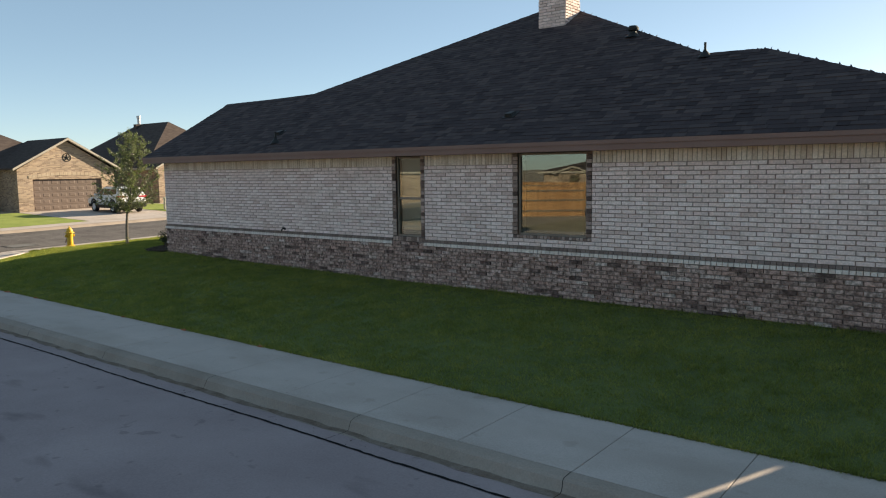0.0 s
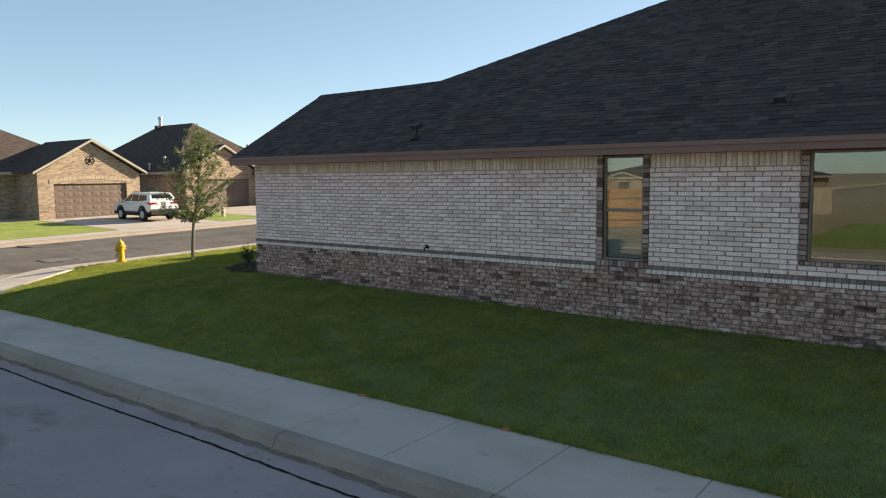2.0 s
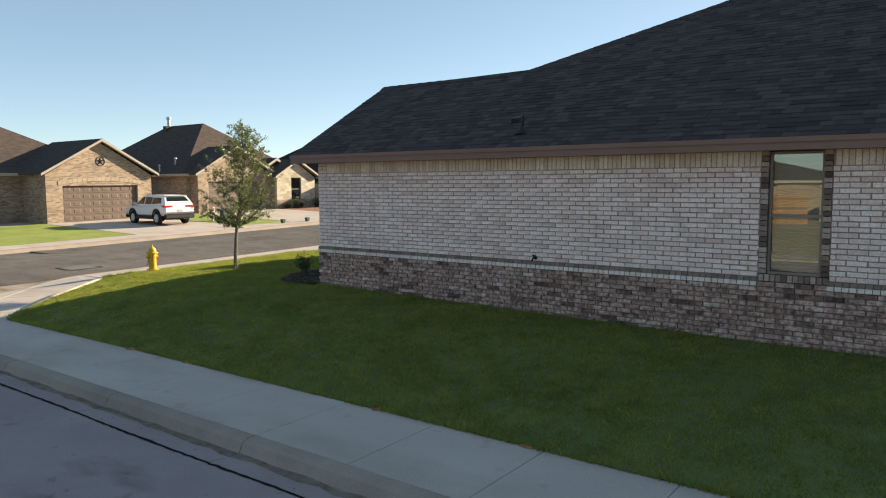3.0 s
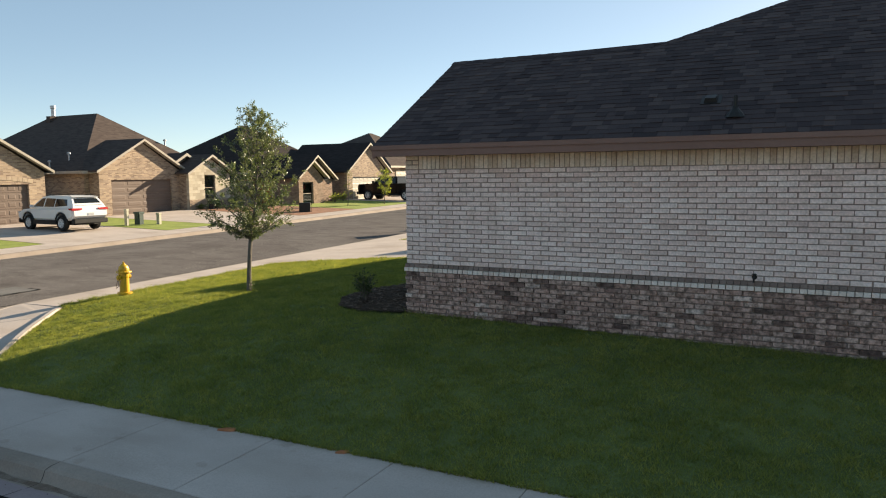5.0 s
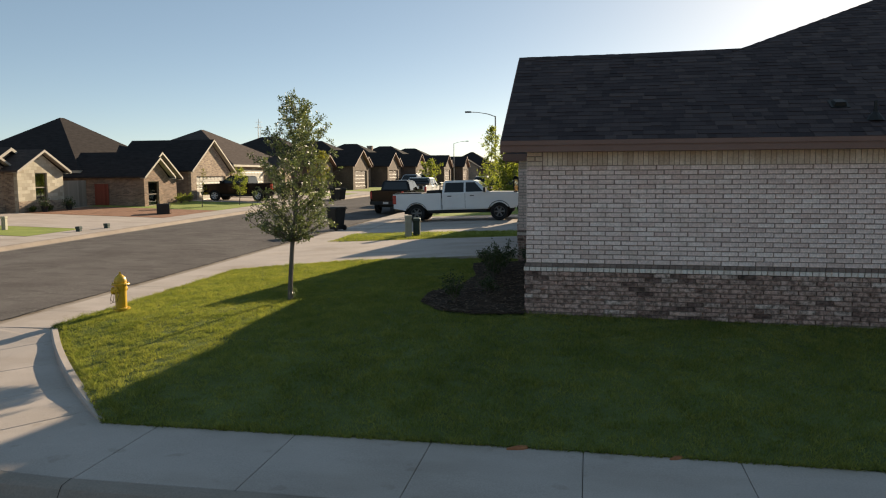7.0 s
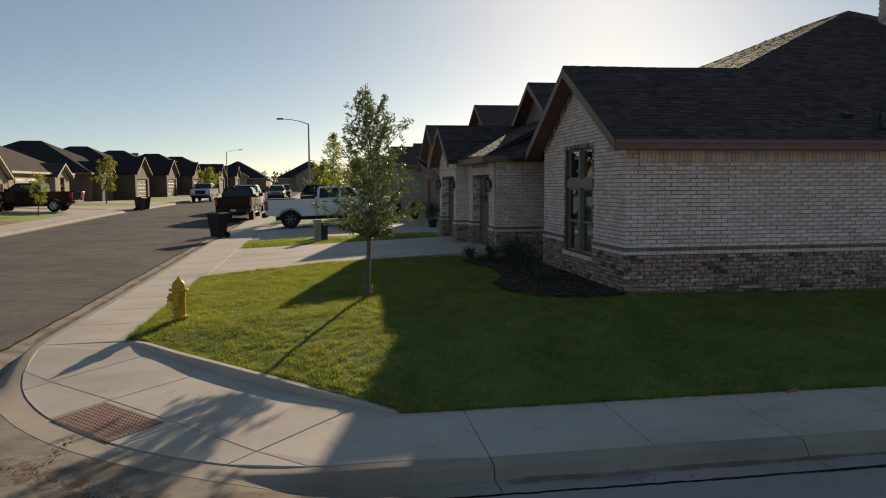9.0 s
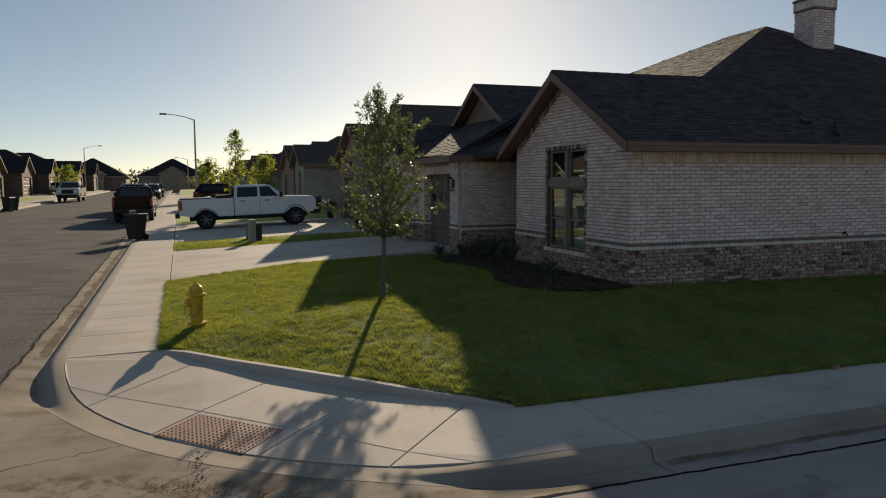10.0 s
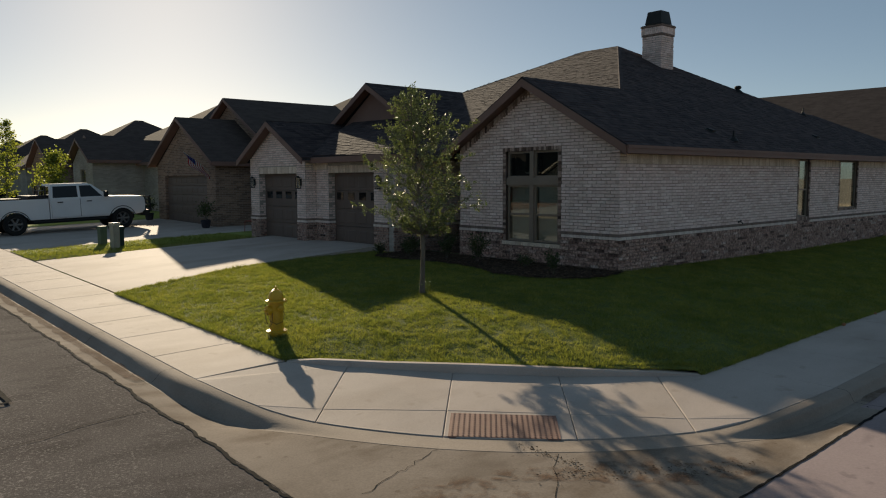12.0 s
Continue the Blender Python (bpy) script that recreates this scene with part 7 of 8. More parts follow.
    solid(bm, [(fx(1.39) + 0.006, -0.85, 1.39), (fx(1.39) + 0.006, 0.85, 1.39), (fx(1.89) + 0.006, 0.70, 1.89), (fx(1.89) + 0.006, -0.70, 1.89)],
          [(fx(1.39) - 0.03, -0.85, 1.39), (fx(1.39) - 0.03, 0.85, 1.39), (fx(1.89) - 0.03, 0.70, 1.89), (fx(1.89) - 0.03, -0.70, 1.89)])
    part("windscreen", bm, M_AUTOGLASS, t)
    bm = bmesh.new()
    solid(bm, [(bx_(1.42) - 0.006, -0.78, 1.42), (bx_(1.42) - 0.006, 0.78, 1.42), (bx_(1.86) - 0.006, 0.66, 1.86), (bx_(1.86) - 0.006, -0.66, 1.86)],
          [(bx_(1.42) + 0.03, -0.78, 1.42), (bx_(1.42) + 0.03, 0.78, 1.42), (bx_(1.86) + 0.03, 0.66, 1.86), (bx_(1.86) + 0.03, -0.66, 1.86)])
    part("rear_window", bm, M_AUTOGLASS, t)
    bm = bmesh.new()
    box(bm, tail - 0.16, -W + 0.03, 0.55, tail + 0.04, W - 0.03, 0.76)
    part("rear_bumper", bm, M_BLACKPLASTIC, t)
    bm = bmesh.new()
    box(bm, tail - 0.17, -0.16, 0.60, tail - 0.155, 0.16, 0.72)
    part("number_plate", bm, P_SILVER, t)
    bm = bmesh.new()
    box(bm, nose - 0.12, -W + 0.02, 0.48, nose + 0.14, W - 0.02, 0.72)
    part("front_bumper", bm, M_BLACKPLASTIC, t)
    bm = bmesh.new()
    box(bm, nose - 0.05, -0.5, 0.82, nose + 0.03, 0.5, 1.20)
    part("grille", bm, M_BLACKPLASTIC, t)
    if guard:
        bm = bmesh.new()
        for y in (-0.85, -0.3, 0.3, 0.85):
            tube(bm, [(nose + 0.10, y, 0.5), (nose + 0.24, y, 0.7), (nose + 0.20, y, 1.32)], 0.05, 6)
        for z in (0.75, 0.95, 1.13, 1.30):
            tube(bm, [(nose + 0.22, -0.95, z), (nose + 0.22, 0.95, z)], 0.045, 6)
        part("grille_guard", bm, M_BLACKMETAL, t)
    bm = bmesh.new()
    box(bm, b - 0.7, -0.6, 0.38, f + 0.6, 0.6, 0.62)
    part("chassis", bm, M_BLACKPLASTIC, t)
    for x in (f, b):
        for y in (-0.86, 0.86):
            wheel(t, x, y, r, 0.27, rim or M_RIM)
    return t


def wide(bm, prof, width, bev=0.0):
    """A body from its side outline, whose half width follows the height."""
    n = len(prof)
    a = [bm.verts.new((x, -width(z), z)) for x, z in prof]
    b = [bm.verts.new((x, width(z), z)) for x, z in prof]
    caps = [bm.faces.new(a), bm.faces.new(b[::-1])]
    for i in range(n):
        bm.faces.new((a[i], b[i], b[(i + 1) % n], a[(i + 1) % n]))
    bmesh.ops.recalc_face_normals(bm, faces=bm.faces)
    if bev:
        bmesh.ops.bevel(bm, geom=[e for f in caps for e in f.edges], offset=bev, segments=3, affect="EDGES", clamp_overlap=True)


def suv(label, loc, rz, body, L=4.62, wb=2.70):
    t = thing("suv", label, "car", loc, rz, group="parked vehicles")
    r, W, f, b = 0.37, 0.92, wb / 2, -wb / 2
    nose, tail, zs = f + 0.90, b - 0.95, 0.50
    prof = [(tail + 0.10, zs + 0.10), (tail - 0.02, 0.72), (tail, 0.92), (tail + 0.07, 1.12), (b, 1.13), (f - 0.5, 1.06), (f - 0.1, 1.05), (f + 0.45, 1.0), (nose - 0.15, 0.92), (nose - 0.02, 0.80), (nose, 0.62), (nose - 0.08, zs)] + arch(f, 0.45, zs) + arch(b, 0.45, zs)
    bm = bmesh.new()
    wide(bm, prof, lambda z: W, 0.08)
    part("body", bm, body, t)
    zb, zt_ = 1.08, 1.68
    hw = lambda z: lerp(0.885, 0.66, (z - zb) / (zt_ - zb))
    cab = [(tail + 0.06, zb), (tail + 0.13, 1.25), (tail + 0.42, 1.58), (tail + 0.30, 1.615), (tail + 0.62, 1.655), (b + 0.75, 1.68), (f - 1.35, 1.675), (f - 0.98, 1.62), (f - 0.55, 1.33), (f - 0.18, zb)]
    bm = bmesh.new()
    wide(bm, cab, hw, 0.05)
    part("cabin", bm, body, t)
    z0, z1 = 1.15, 1.53
    for s in (-1, 1):
        for q in ([(tail + 0.50, z0 + 0.06), (b + 0.55, z0), (b + 0.55, z1), (tail + 0.66, z1 - 0.02)], [(b + 0.60, z0), (b + 1.38, z0), (b + 1.38, z1 + 0.03), (b + 0.60, z1 + 0.01)], [(b + 1.46, z0), (f - 0.42, z0), (f - 0.98, z1 + 0.01), (b + 1.46, z1 + 0.03)]):
            bm = bmesh.new()
            side_pane(bm, [(x, z, hw(z)) for x, z in q], s)
            part("side_window", bm, M_AUTOGLASS, t)
        bm = bmesh.new()
        solid(bm, [(tail - 0.015, s * 0.93, 0.98), (tail - 0.015, s * 0.42, 1.02), (tail + 0.01, s * 0.42, 1.09), (tail + 0.02, s * 0.93, 1.10)], [(tail + 0.3, s * 0.93, 1.02), (tail + 0.1, s * 0.42, 1.03), (tail + 0.1, s * 0.42, 1.09), (tail + 0.3, s * 0.93, 1.09)])
        bmesh.ops.recalc_face_normals(bm, faces=bm.faces)
        part("tail_lamp", bm, M_REDLAMP, t)
        bm = bmesh.new()
        box(bm, nose - 0.25, s * 0.70 - 0.2, 0.80, nose - 0.02, s * 0.70 + 0.2, 0.90)
        part("headlamp", bm, M_CLEARLAMP, t)
        bm = bmesh.new()
        tube(bm, [(tail + 0.55, s * 0.62, 1.655), (tail + 0.7, s * 0.62, 1.71), (f - 1.45, s * 0.62, 1.72), (f - 1.2, s * 0.62, 1.665)], 0.018, 6)
        part("roof_rail", bm, M_BLACKPLASTIC, t)
        for xc in (f, b):
            bm = bmesh.new()
            tube(bm, [(x, s * (W - 0.01), z) for x, z in arch(xc, 0.46, zs - 0.1)], 0.04, 5)
            part("arch_trim", bm, M_BLACKPLASTIC, t)
        bm = bmesh.new()
        box(bm, b + 0.42, s * W - 0.06, 0.30, f - 0.42, s * W + 0.012, 0.52)
        bmesh.ops.bevel(bm, geom=list(bm.edges), offset=0.02, segments=1, affect="EDGES")
        part("sill_cladding", bm, M_BLACKPLASTIC, t)
        bm = bmesh.new()
        box(bm, f - 0.55, s * (W + 0.08) - 0.09, 1.10, f - 0.43, s * (W + 0.08) + 0.09, 1.24)
        bmesh.ops.bevel(bm, geom=list(bm.edges), offset=0.03, segments=2, affect="EDGES")
        part("mirror", bm, body, t)
        for x in (b + 0.75, b + 1.6):
            bm = bmesh.new()
            box(bm, x, s * (W + 0.006) - 0.02, 0.97, x + 0.2, s * (W + 0.006) + 0.02, 1.0)
            part("door_handle", bm, body, t)
    bm = bmesh.new()
    q = [(tail + 0.125, 0.72, 1.22), (tail + 0.375, 0.58, 1.54)]
    solid(bm, [(q[0][0] - 0.012, -q[0][1], q[0][2]), (q[0][0] - 0.012, q[0][1], q[0][2]), (q[1][0] - 0.012, q[1][1], q[1][2]), (q[1][0] - 0.012, -q[1][1], q[1][2])],
          [(q[0][0] + 0.03, -q[0][1], q[0][2]), (q[0][0] + 0.03, q[0][1], q[0][2]), (q[1][0] + 0.03, q[1][1], q[1][2]), (q[1][0] + 0.03, -q[1][1], q[1][2])])
    bmesh.ops.recalc_face_normals(bm, faces=bm.faces)
    part("rear_window", bm, M_AUTOGLASS, t)
    bm = bmesh.new()
    q = [(f - 0.24, 0.80, 1.12), (f - 0.56, 0.74, 1.34), (f - 0.95, 0.62, 1.60)]
    solid(bm, [(x + 0.012, -h, z) for x, h, z in q] + [(x + 0.012, h, z) for x, h, z in q[::-1]], [(x - 0.03, -h, z) for x, h, z in q] + [(x - 0.03, h, z) for x, h, z in q[::-1]])
    bmesh.ops.recalc_face_normals(bm, faces=bm.faces)
    part("windscreen", bm, M_AUTOGLASS, t)
    for nm, x0, x1, z0b, z1b, m_ in (("rear_bumper", tail - 0.05, tail + 0.2, 0.36, 0.58, M_BLACKPLASTIC), ("front_bumper", nose - 0.15, nose + 0.04, 0.34, 0.56, M_BLACKPLASTIC), ("number_plate", tail - 0.035, tail - 0.01, 0.74, 0.86, P_SILVER), ("grille", nose - 0.08, nose + 0.012, 0.66, 0.78, M_BLACKPLASTIC)):
        bm = bmesh.new()
        hwid = 0.16 if nm == "number_plate" else (0.55 if nm == "grille" else W - 0.04)
        box(bm, x0, -hwid, z0b, x1, hwid, z1b)
        bmesh.ops.bevel(bm, geom=list(bm.edges), offset=0.01 if hwid < 0.5 else 0.03, segments=2, affect="EDGES")
        part(nm, bm, m_, t)
    bm = bmesh.new()
    box(bm, b - 0.6, -0.6, 0.28, f + 0.6, 0.6, 0.52)
    part("chassis", bm, M_BLACKPLASTIC, t)
    for x in (f, b):
        for y in (-0.82, 0.82):
            wheel(t, x, y, r, 0.23, M_RIM)
    return t


zt = lambda x, y: z_lots(x, y) + 0.047
pickup("white crew-cab pickup with black grille guard parked on a driveway", (-5.2, 23.9, (zt(-7.2, 23) + zt(-3.2, 23)) / 2), 0, P_WHITE, wb=4.06, L=6.2, cabx=1.28, guard=True, gear=True, rim=M_STEELRIM, tilt=math.degrees(math.atan(0.03)))
pickup("black pickup with a dark tailgate parked at the kerb", (-10.75, 33.2, z_asphalt(-10.9, 33)), 90, P_BLACK, wb=3.75, L=6.0)
pickup("white pickup with ladder gear parked along the street", (-11.3, 42.0, z_asphalt(-11.3, 42)), 90, P_WHITE, wb=3.75, L=6.0, gear=True)
pickup("black lifted pickup parked on a driveway", (-25.8, 41.8, zt(-25.8, 41)), 180, P_BLACK, wb=3.6, L=5.8)
pickup("silver pickup parked at the kerb across the street", (-18.6, 69.0, z_asphalt(-18.6, 69)), 270, P_SILVER, wb=3.6, L=5.8)
suv("white compact suv parked on a driveway across the street", (-27.3, 12.9, zt(-27, 12.8)), 177, P_WHITE)
suv("dark suv parked further along the kerb", (-11.4, 74.0, z_asphalt(-11.4, 74)), 270, P_GREY)
suv("black suv parked far along the kerb", (-11.3, 84.0, z_asphalt(-11.4, 84)), 270, P_BLACK)
suv("white suv parked on a far driveway", (-24.6, 100.0, zt(-25, 100)), 200, P_WHITE)
suv("dark suv parked behind the neighbour's pickup", (-5.2, 43.0, zt(-5, 43)), 0, P_BLACK)

# ---- bins, pedestals, lamps, flag, plants ----
M_BIN = speckled("black_bin_plastic", (0.014, 0.015, 0.015), (0.024, 0.025, 0.025), 30, 2, 0.5)
M_BINLABEL = speckled("pale_sticker", (0.45, 0.45, 0.42), (0.55, 0.55, 0.52), 40, 5, 0.6)


def wheelie_bin(loc, rz, lying=False, label="black wheeled refuse bin at the kerb"):
    t = thing("refuse_bin", label, "refuse bin", loc, rz, group="refuse bins")
    if lying:
        t.matrix_world = pose(loc[0], loc[1], loc[2] + 0.30, 92, 0, rz)
    bm = bmesh.new()
    solid(bm, [(-0.22, -0.22, 0.05), (0.25, -0.22, 0.05), (0.25, 0.22, 0.05), (-0.22, 0.22, 0.05)], [(-0.33, -0.31, 0.98), (0.34, -0.31, 0.98), (0.34, 0.31, 0.98), (-0.33, 0.31, 0.98)])
    bmesh.ops.bevel(bm, geom=list(bm.edges), offset=0.025, segments=2, affect="EDGES")
    part("tub", bm, M_BIN, t)
    bm = bmesh.new()
    solid(bm, [(-0.36, -0.33, 0.97), (0.38, -0.33, 0.97), (0.38, 0.33, 0.97), (-0.36, 0.33, 0.97)], [(-0.33, -0.30, 1.04), (0.36, -0.30, 1.06), (0.36, 0.30, 1.06), (-0.33, 0.30, 1.04)])
    bmesh.ops.bevel(bm, geom=list(bm.edges), offset=0.012, segments=1, affect="EDGES")
    part("lid", bm, M_BIN, t)
    bm = bmesh.new()
    tube(bm, [(0.40, -0.28, 0.96), (0.44, -0.28, 1.0), (0.44, 0.28, 1.0), (0.40, 0.28, 0.96)], 0.017, 6)
    part("handle", bm, M_BIN, t)
    for y in (-0.25, 0.25):
        bm = bmesh.new()
        lathe(bm, [(0.12, -0.03), (0.13, -0.02), (0.13, 0.02), (0.12, 0.03)], 16, (0.27, y, 0.13), "y")
        part("wheel", bm, M_TYRE, t)
    bm = bmesh.new()
    solid(bm, [(-0.317, -0.13, 0.80), (-0.317, 0.13, 0.80), (-0.327, 0.13, 0.88), (-0.327, -0.13, 0.88)], [(-0.322, -0.13, 0.80), (-0.322, 0.13, 0.80), (-0.332, 0.13, 0.88), (-0.332, -0.13, 0.88)])
    part("sticker", bm, M_BINLABEL, t)
    return t


wheelie_bin((-10.02, 19.1, z_front(19.1) - 0.0), -30)
wheelie_bin((-19.75, 46.5, z_front(46.5) - 0.12), 250, label="black wheeled refuse bin across the street")
wheelie_bin((-19.8, 48.2, z_front(48.2) - 0.12), 230, label="black wheeled refuse bin across the street")
wheelie_bin((-24.4, 28.3, zt(-24.4, 28.3)), 40, True, "black refuse bin lying on its side on gravel")
wheelie_bin((-28.2, 59.6, zt(-28.2, 59.6)), 180, label="black refuse bin beside a garage")
M_PEDG = speckled("green_pedestal", (0.10, 0.14, 0.10), (0.13, 0.17, 0.13), 30, 3, 0.6)
M_PEDT = speckled("tan_pedestal", (0.36, 0.34, 0.27), (0.42, 0.40, 0.32), 30, 3, 0.6)
M_PEDD = speckled("dark_green_box", (0.02, 0.045, 0.04), (0.035, 0.06, 0.055), 30, 3, 0.5)


def pedestal(loc, w, h, mat_, label, rz=0):
    t = thing("utility_pedestal", label, "utility box", loc, rz, group="utility boxes")
    bm = bmesh.new()
    box(bm, -w / 2, -w / 2, -0.05, w / 2, w / 2, h)
    bmesh.ops.bevel(bm, geom=list(bm.edges), offset=w * 0.12, segments=2, affect="EDGES")
    part("housing", bm, mat_, t)
    bm = bmesh.new()
    box(bm, -w * 0.56, -w * 0.56, h - 0.10, w * 0.56, w * 0.56, h + 0.012)
    bmesh.ops.bevel(bm, geom=list(bm.edges), offset=0.015, segments=1, affect="EDGES")
    part("cap", bm, mat_, t)
    return t


zl = lambda x, y: z_lots(x, max(y, 15.3)) + 0.055
pedestal((-5.85, 15.6, zl(-5.85, 15.6)), 0.24, 0.82, M_PEDT, "tan utility pedestal on the grass strip", 20)
pedestal((-5.82, 17.0, zl(-5.82, 17.0)), 0.24, 0.62, M_PEDG, "short green utility pedestal on the grass strip", 15)
pedestal((-5.6, 15.97, zl(-5.6, 15.97)), 0.26, 0.66, M_PEDD, "dark green utility pedestal on the grass strip", 5)
pedestal((-26.1, 15.7, zt(-26, 15.7)), 0.18, 0.85, M_PEDT, "slim pale utility pedestal on a lawn", 5)
pedestal((-26.0, 16.4, zt(-26, 16.4)), 0.36, 0.66, M_PEDD, "dark green transformer box on a lawn", 5)
pedestal((-25.2, 17.0, zt(-25.2, 17.0)), 0.2, 0.6, M_PEDT, "short pale yellow utility post on a lawn", 5)
pedestal((-21.6, 17.3, z_front(17.3)), 0.2, 0.22, M_PEDD, "small dark block at the driveway's edge")
pedestal((-21.4, 19.0, z_front(19)), 0.2, 0.22, M_PEDD, "small dark block at the driveway's edge")
M_STEEL = speckled("lamp_post_steel", (0.30, 0.29, 0.27), (0.38, 0.37, 0.35), 20, 2, 0.5, 0.6)


def street_lamp(x, y, h, arm, label):
    z = z_lots(x, y)
    t = thing("street_lamp", label, "street lamp", (x, y, z), group="street lamps")
    s = 1 if arm > 0 else -1
    bm = bmesh.new()
    lathe(bm, [(0.14, -0.2), (0.14, 0.03), (0.10, 0.05), (0.09, 0.5), (0.06, h)], 12)
    part("pole", bm, M_STEEL, t)
    bm = bmesh.new()
    tube(bm, [(0, 0, h - 0.05), (arm * 0.3, 0, h + 0.18), (arm * 0.7, 0, h + 0.34), (arm, 0, h + 0.38)], [0.04, 0.035, 0.03, 0.028], 8)
    part("arm", bm, M_STEEL, t)
    bm = bmesh.new()
    box(bm, min(arm, arm + s * 0.6), -0.14, h + 0.33, max(arm, arm + s * 0.6), 0.14, h + 0.46)
    bmesh.ops.bevel(bm, geom=list(bm.edges), offset=0.04, segments=2, affect="EDGES")
    part("lamp_head", bm, M_BLACKPLASTIC, t)
    return t


street_lamp(-7.1, 52.6, 7.0, -2.1, "tall steel street lamp with arm over the road")
street_lamp(-22.9, 119.0, 7.0, 2.1, "steel street lamp across the road")
street_lamp(-7.1, 136.0, 5.6, -1.7, "far steel street lamp by the pavement")
tree("tree", "young pale green tree beside the pavement", (-5.3, 34.6, z_lots(-5.3, 34.6)), 5.6, 1.2, 1.7, 2100, 12, M_LIGHTLEAF, leaf=(0.13, 0.07), trunk_r=0.06, limbs=30, group="street trees", clump=0.2)
tree("tree", "bushy pale green tree in a front garden", (-3.9, 31.0, z_lots(-3.9, 31)), 3.6, 0.8, 2.1, 2200, 13, M_LIGHTLEAF, leaf=(0.16, 0.09), trunk_r=0.06, limbs=26, group="street trees", clump=0.25)
tree("tree", "small bright green tree by the pavement", (-6.2, 58.0, z_lots(-6.2, 58)), 3.9, 0.9, 3.2, 2600, 14, M_LIGHTLEAF, leaf=(0.18, 0.1), trunk_r=0.06, limbs=22, group="street trees", clump=0.28)
tree("tree", "slim yellow-green tree on a front lawn", (-25.6, 58.5, z_lots(-25.6, 58)), 4.6, 1.2, 2.6, 2200, 15, M_YELLOWLEAF, leaf=(0.14, 0.08), trunk_r=0.05, limbs=22, group="street trees", clump=0.2)
tree("tree", "small sparse green tree on a lawn", (-23.6, 37.0, z_lots(-23.6, 37)), 2.9, 0.9, 1.7, 1500, 16, M_LIGHTLEAF, leaf=(0.09, 0.05), trunk_r=0.035, limbs=18, group="street trees", clump=0.15)
tree("tree", "slim bare reddish tree on a lawn", (-24.8, 33.9, z_lots(-24.8, 34)), 3.0, 0.9, 1.0, 350, 17, M_YELLOWLEAF, leaf=(0.06, 0.03), trunk_r=0.03, limbs=16, group="street trees")
tree("tree", "round green tree far along the street", (-22.8, 98.0, z_lots(-22.8, 98)), 4.0, 1.0, 4.0, 1800, 18, M_LIGHTLEAF, leaf=(0.22, 0.13), trunk_r=0.07, limbs=20, group="street trees", clump=0.3)
for k, (x, y, r, h) in enumerate(((-28.2, 37.0, 0.5, 0.7), (-28.2, 38.2, 0.6, 0.8), (-31.2, 27.3, 0.25, 0.4), (-31.2, 25.9, 0.25, 0.35))):
    shrub((x, y, zt(x, y)), r, h, 420, 80 + k, M_LIGHTLEAF if k < 2 else M_SHRUB, "small green shrub against a brick wall", (0.10, 0.05))
M_POT = speckled("dark_glazed_pot", (0.02, 0.02, 0.03), (0.04, 0.04, 0.05), 20, 3, 0.3)


def potted(loc, h, label):
    t = thing("potted_plant", label, "potted plant", loc, group="potted plants")
    bm = bmesh.new()
    lathe(bm, [(0.13, -0.02), (0.17, 0.05), (0.21, 0.30), (0.23, 0.34), (0.19, 0.34), (0.18, 0.30)], 16)
    part("pot", bm, M_POT, t)
    rgp = random.Random(int(loc[1] * 10))
    bm = bmesh.new()
    tube(bm, [(0, 0, 0.3), (0.02, 0, h * 0.7)], 0.02, 6)
    part("stem", bm, M_BARK, t)
    V, F = [], []
    for k in range(380):
        p = Vector((rgp.gauss(0, 0.16), rgp.gauss(0, 0.16), h * 0.8 + rgp.gauss(0, 0.16)))
        add_leaf(V, F, p, rgp, 0.11, 0.05)
    piece_mesh("foliage", V, F, M_SHRUB, t)
    return t


potted((-0.9, 26.2, zt(-0.9, 26)), 0.9, "leafy potted plant beside the garage")
potted((-0.8, 20.0, zt(-0.8, 20)), 0.95, "dark urn with plant beside the garage")
potted((-31.0, 26.6, zt(-31, 26)), 0.5, "dark glazed pot with plant on gravel")
potted((-30.9, 28.6, zt(-31, 28)), 0.5, "dark glazed pot with plant on gravel")

# red metal chair by the neighbour's wall
M_RED = speckled("red_metal_paint", (0.25, 0.03, 0.02), (0.34, 0.05, 0.03), 20, 3, 0.4)
ch = thing("garden_chair", "red metal garden chair beside a brick wall", "chair", (-0.2, 17.0, zl(-0.2, 17.0)), 200)
bm = bmesh.new()
box(bm, -0.22, -0.22, 0.40, 0.22, 0.22, 0.43)
bmesh.ops.bevel(bm, geom=list(bm.edges), offset=0.012, segments=1, affect="EDGES")
part("seat", bm, M_RED, ch)
for sx in (-0.2, 0.2):
    for sy in (-0.2, 0.2):
        bm = bmesh.new()
        tube(bm, [(sx * 1.1, sy * 1.1, 0), (sx, sy, 0.41)], 0.014, 6)
        part("leg", bm, M_RED, ch)
bm = bmesh.new()
tube(bm, [(-0.2, -0.2, 0.42), (-0.26, -0.2, 0.85), (-0.27, 0, 0.95), (-0.26, 0.2, 0.85), (-0.2, 0.2, 0.42)], 0.014, 6)
for y in (-0.1, 0.0, 0.1):
    tube(bm, [(-0.21, y, 0.42), (-0.265, y, 0.92)], 0.010, 5)
part("backrest", bm, M_RED, ch)

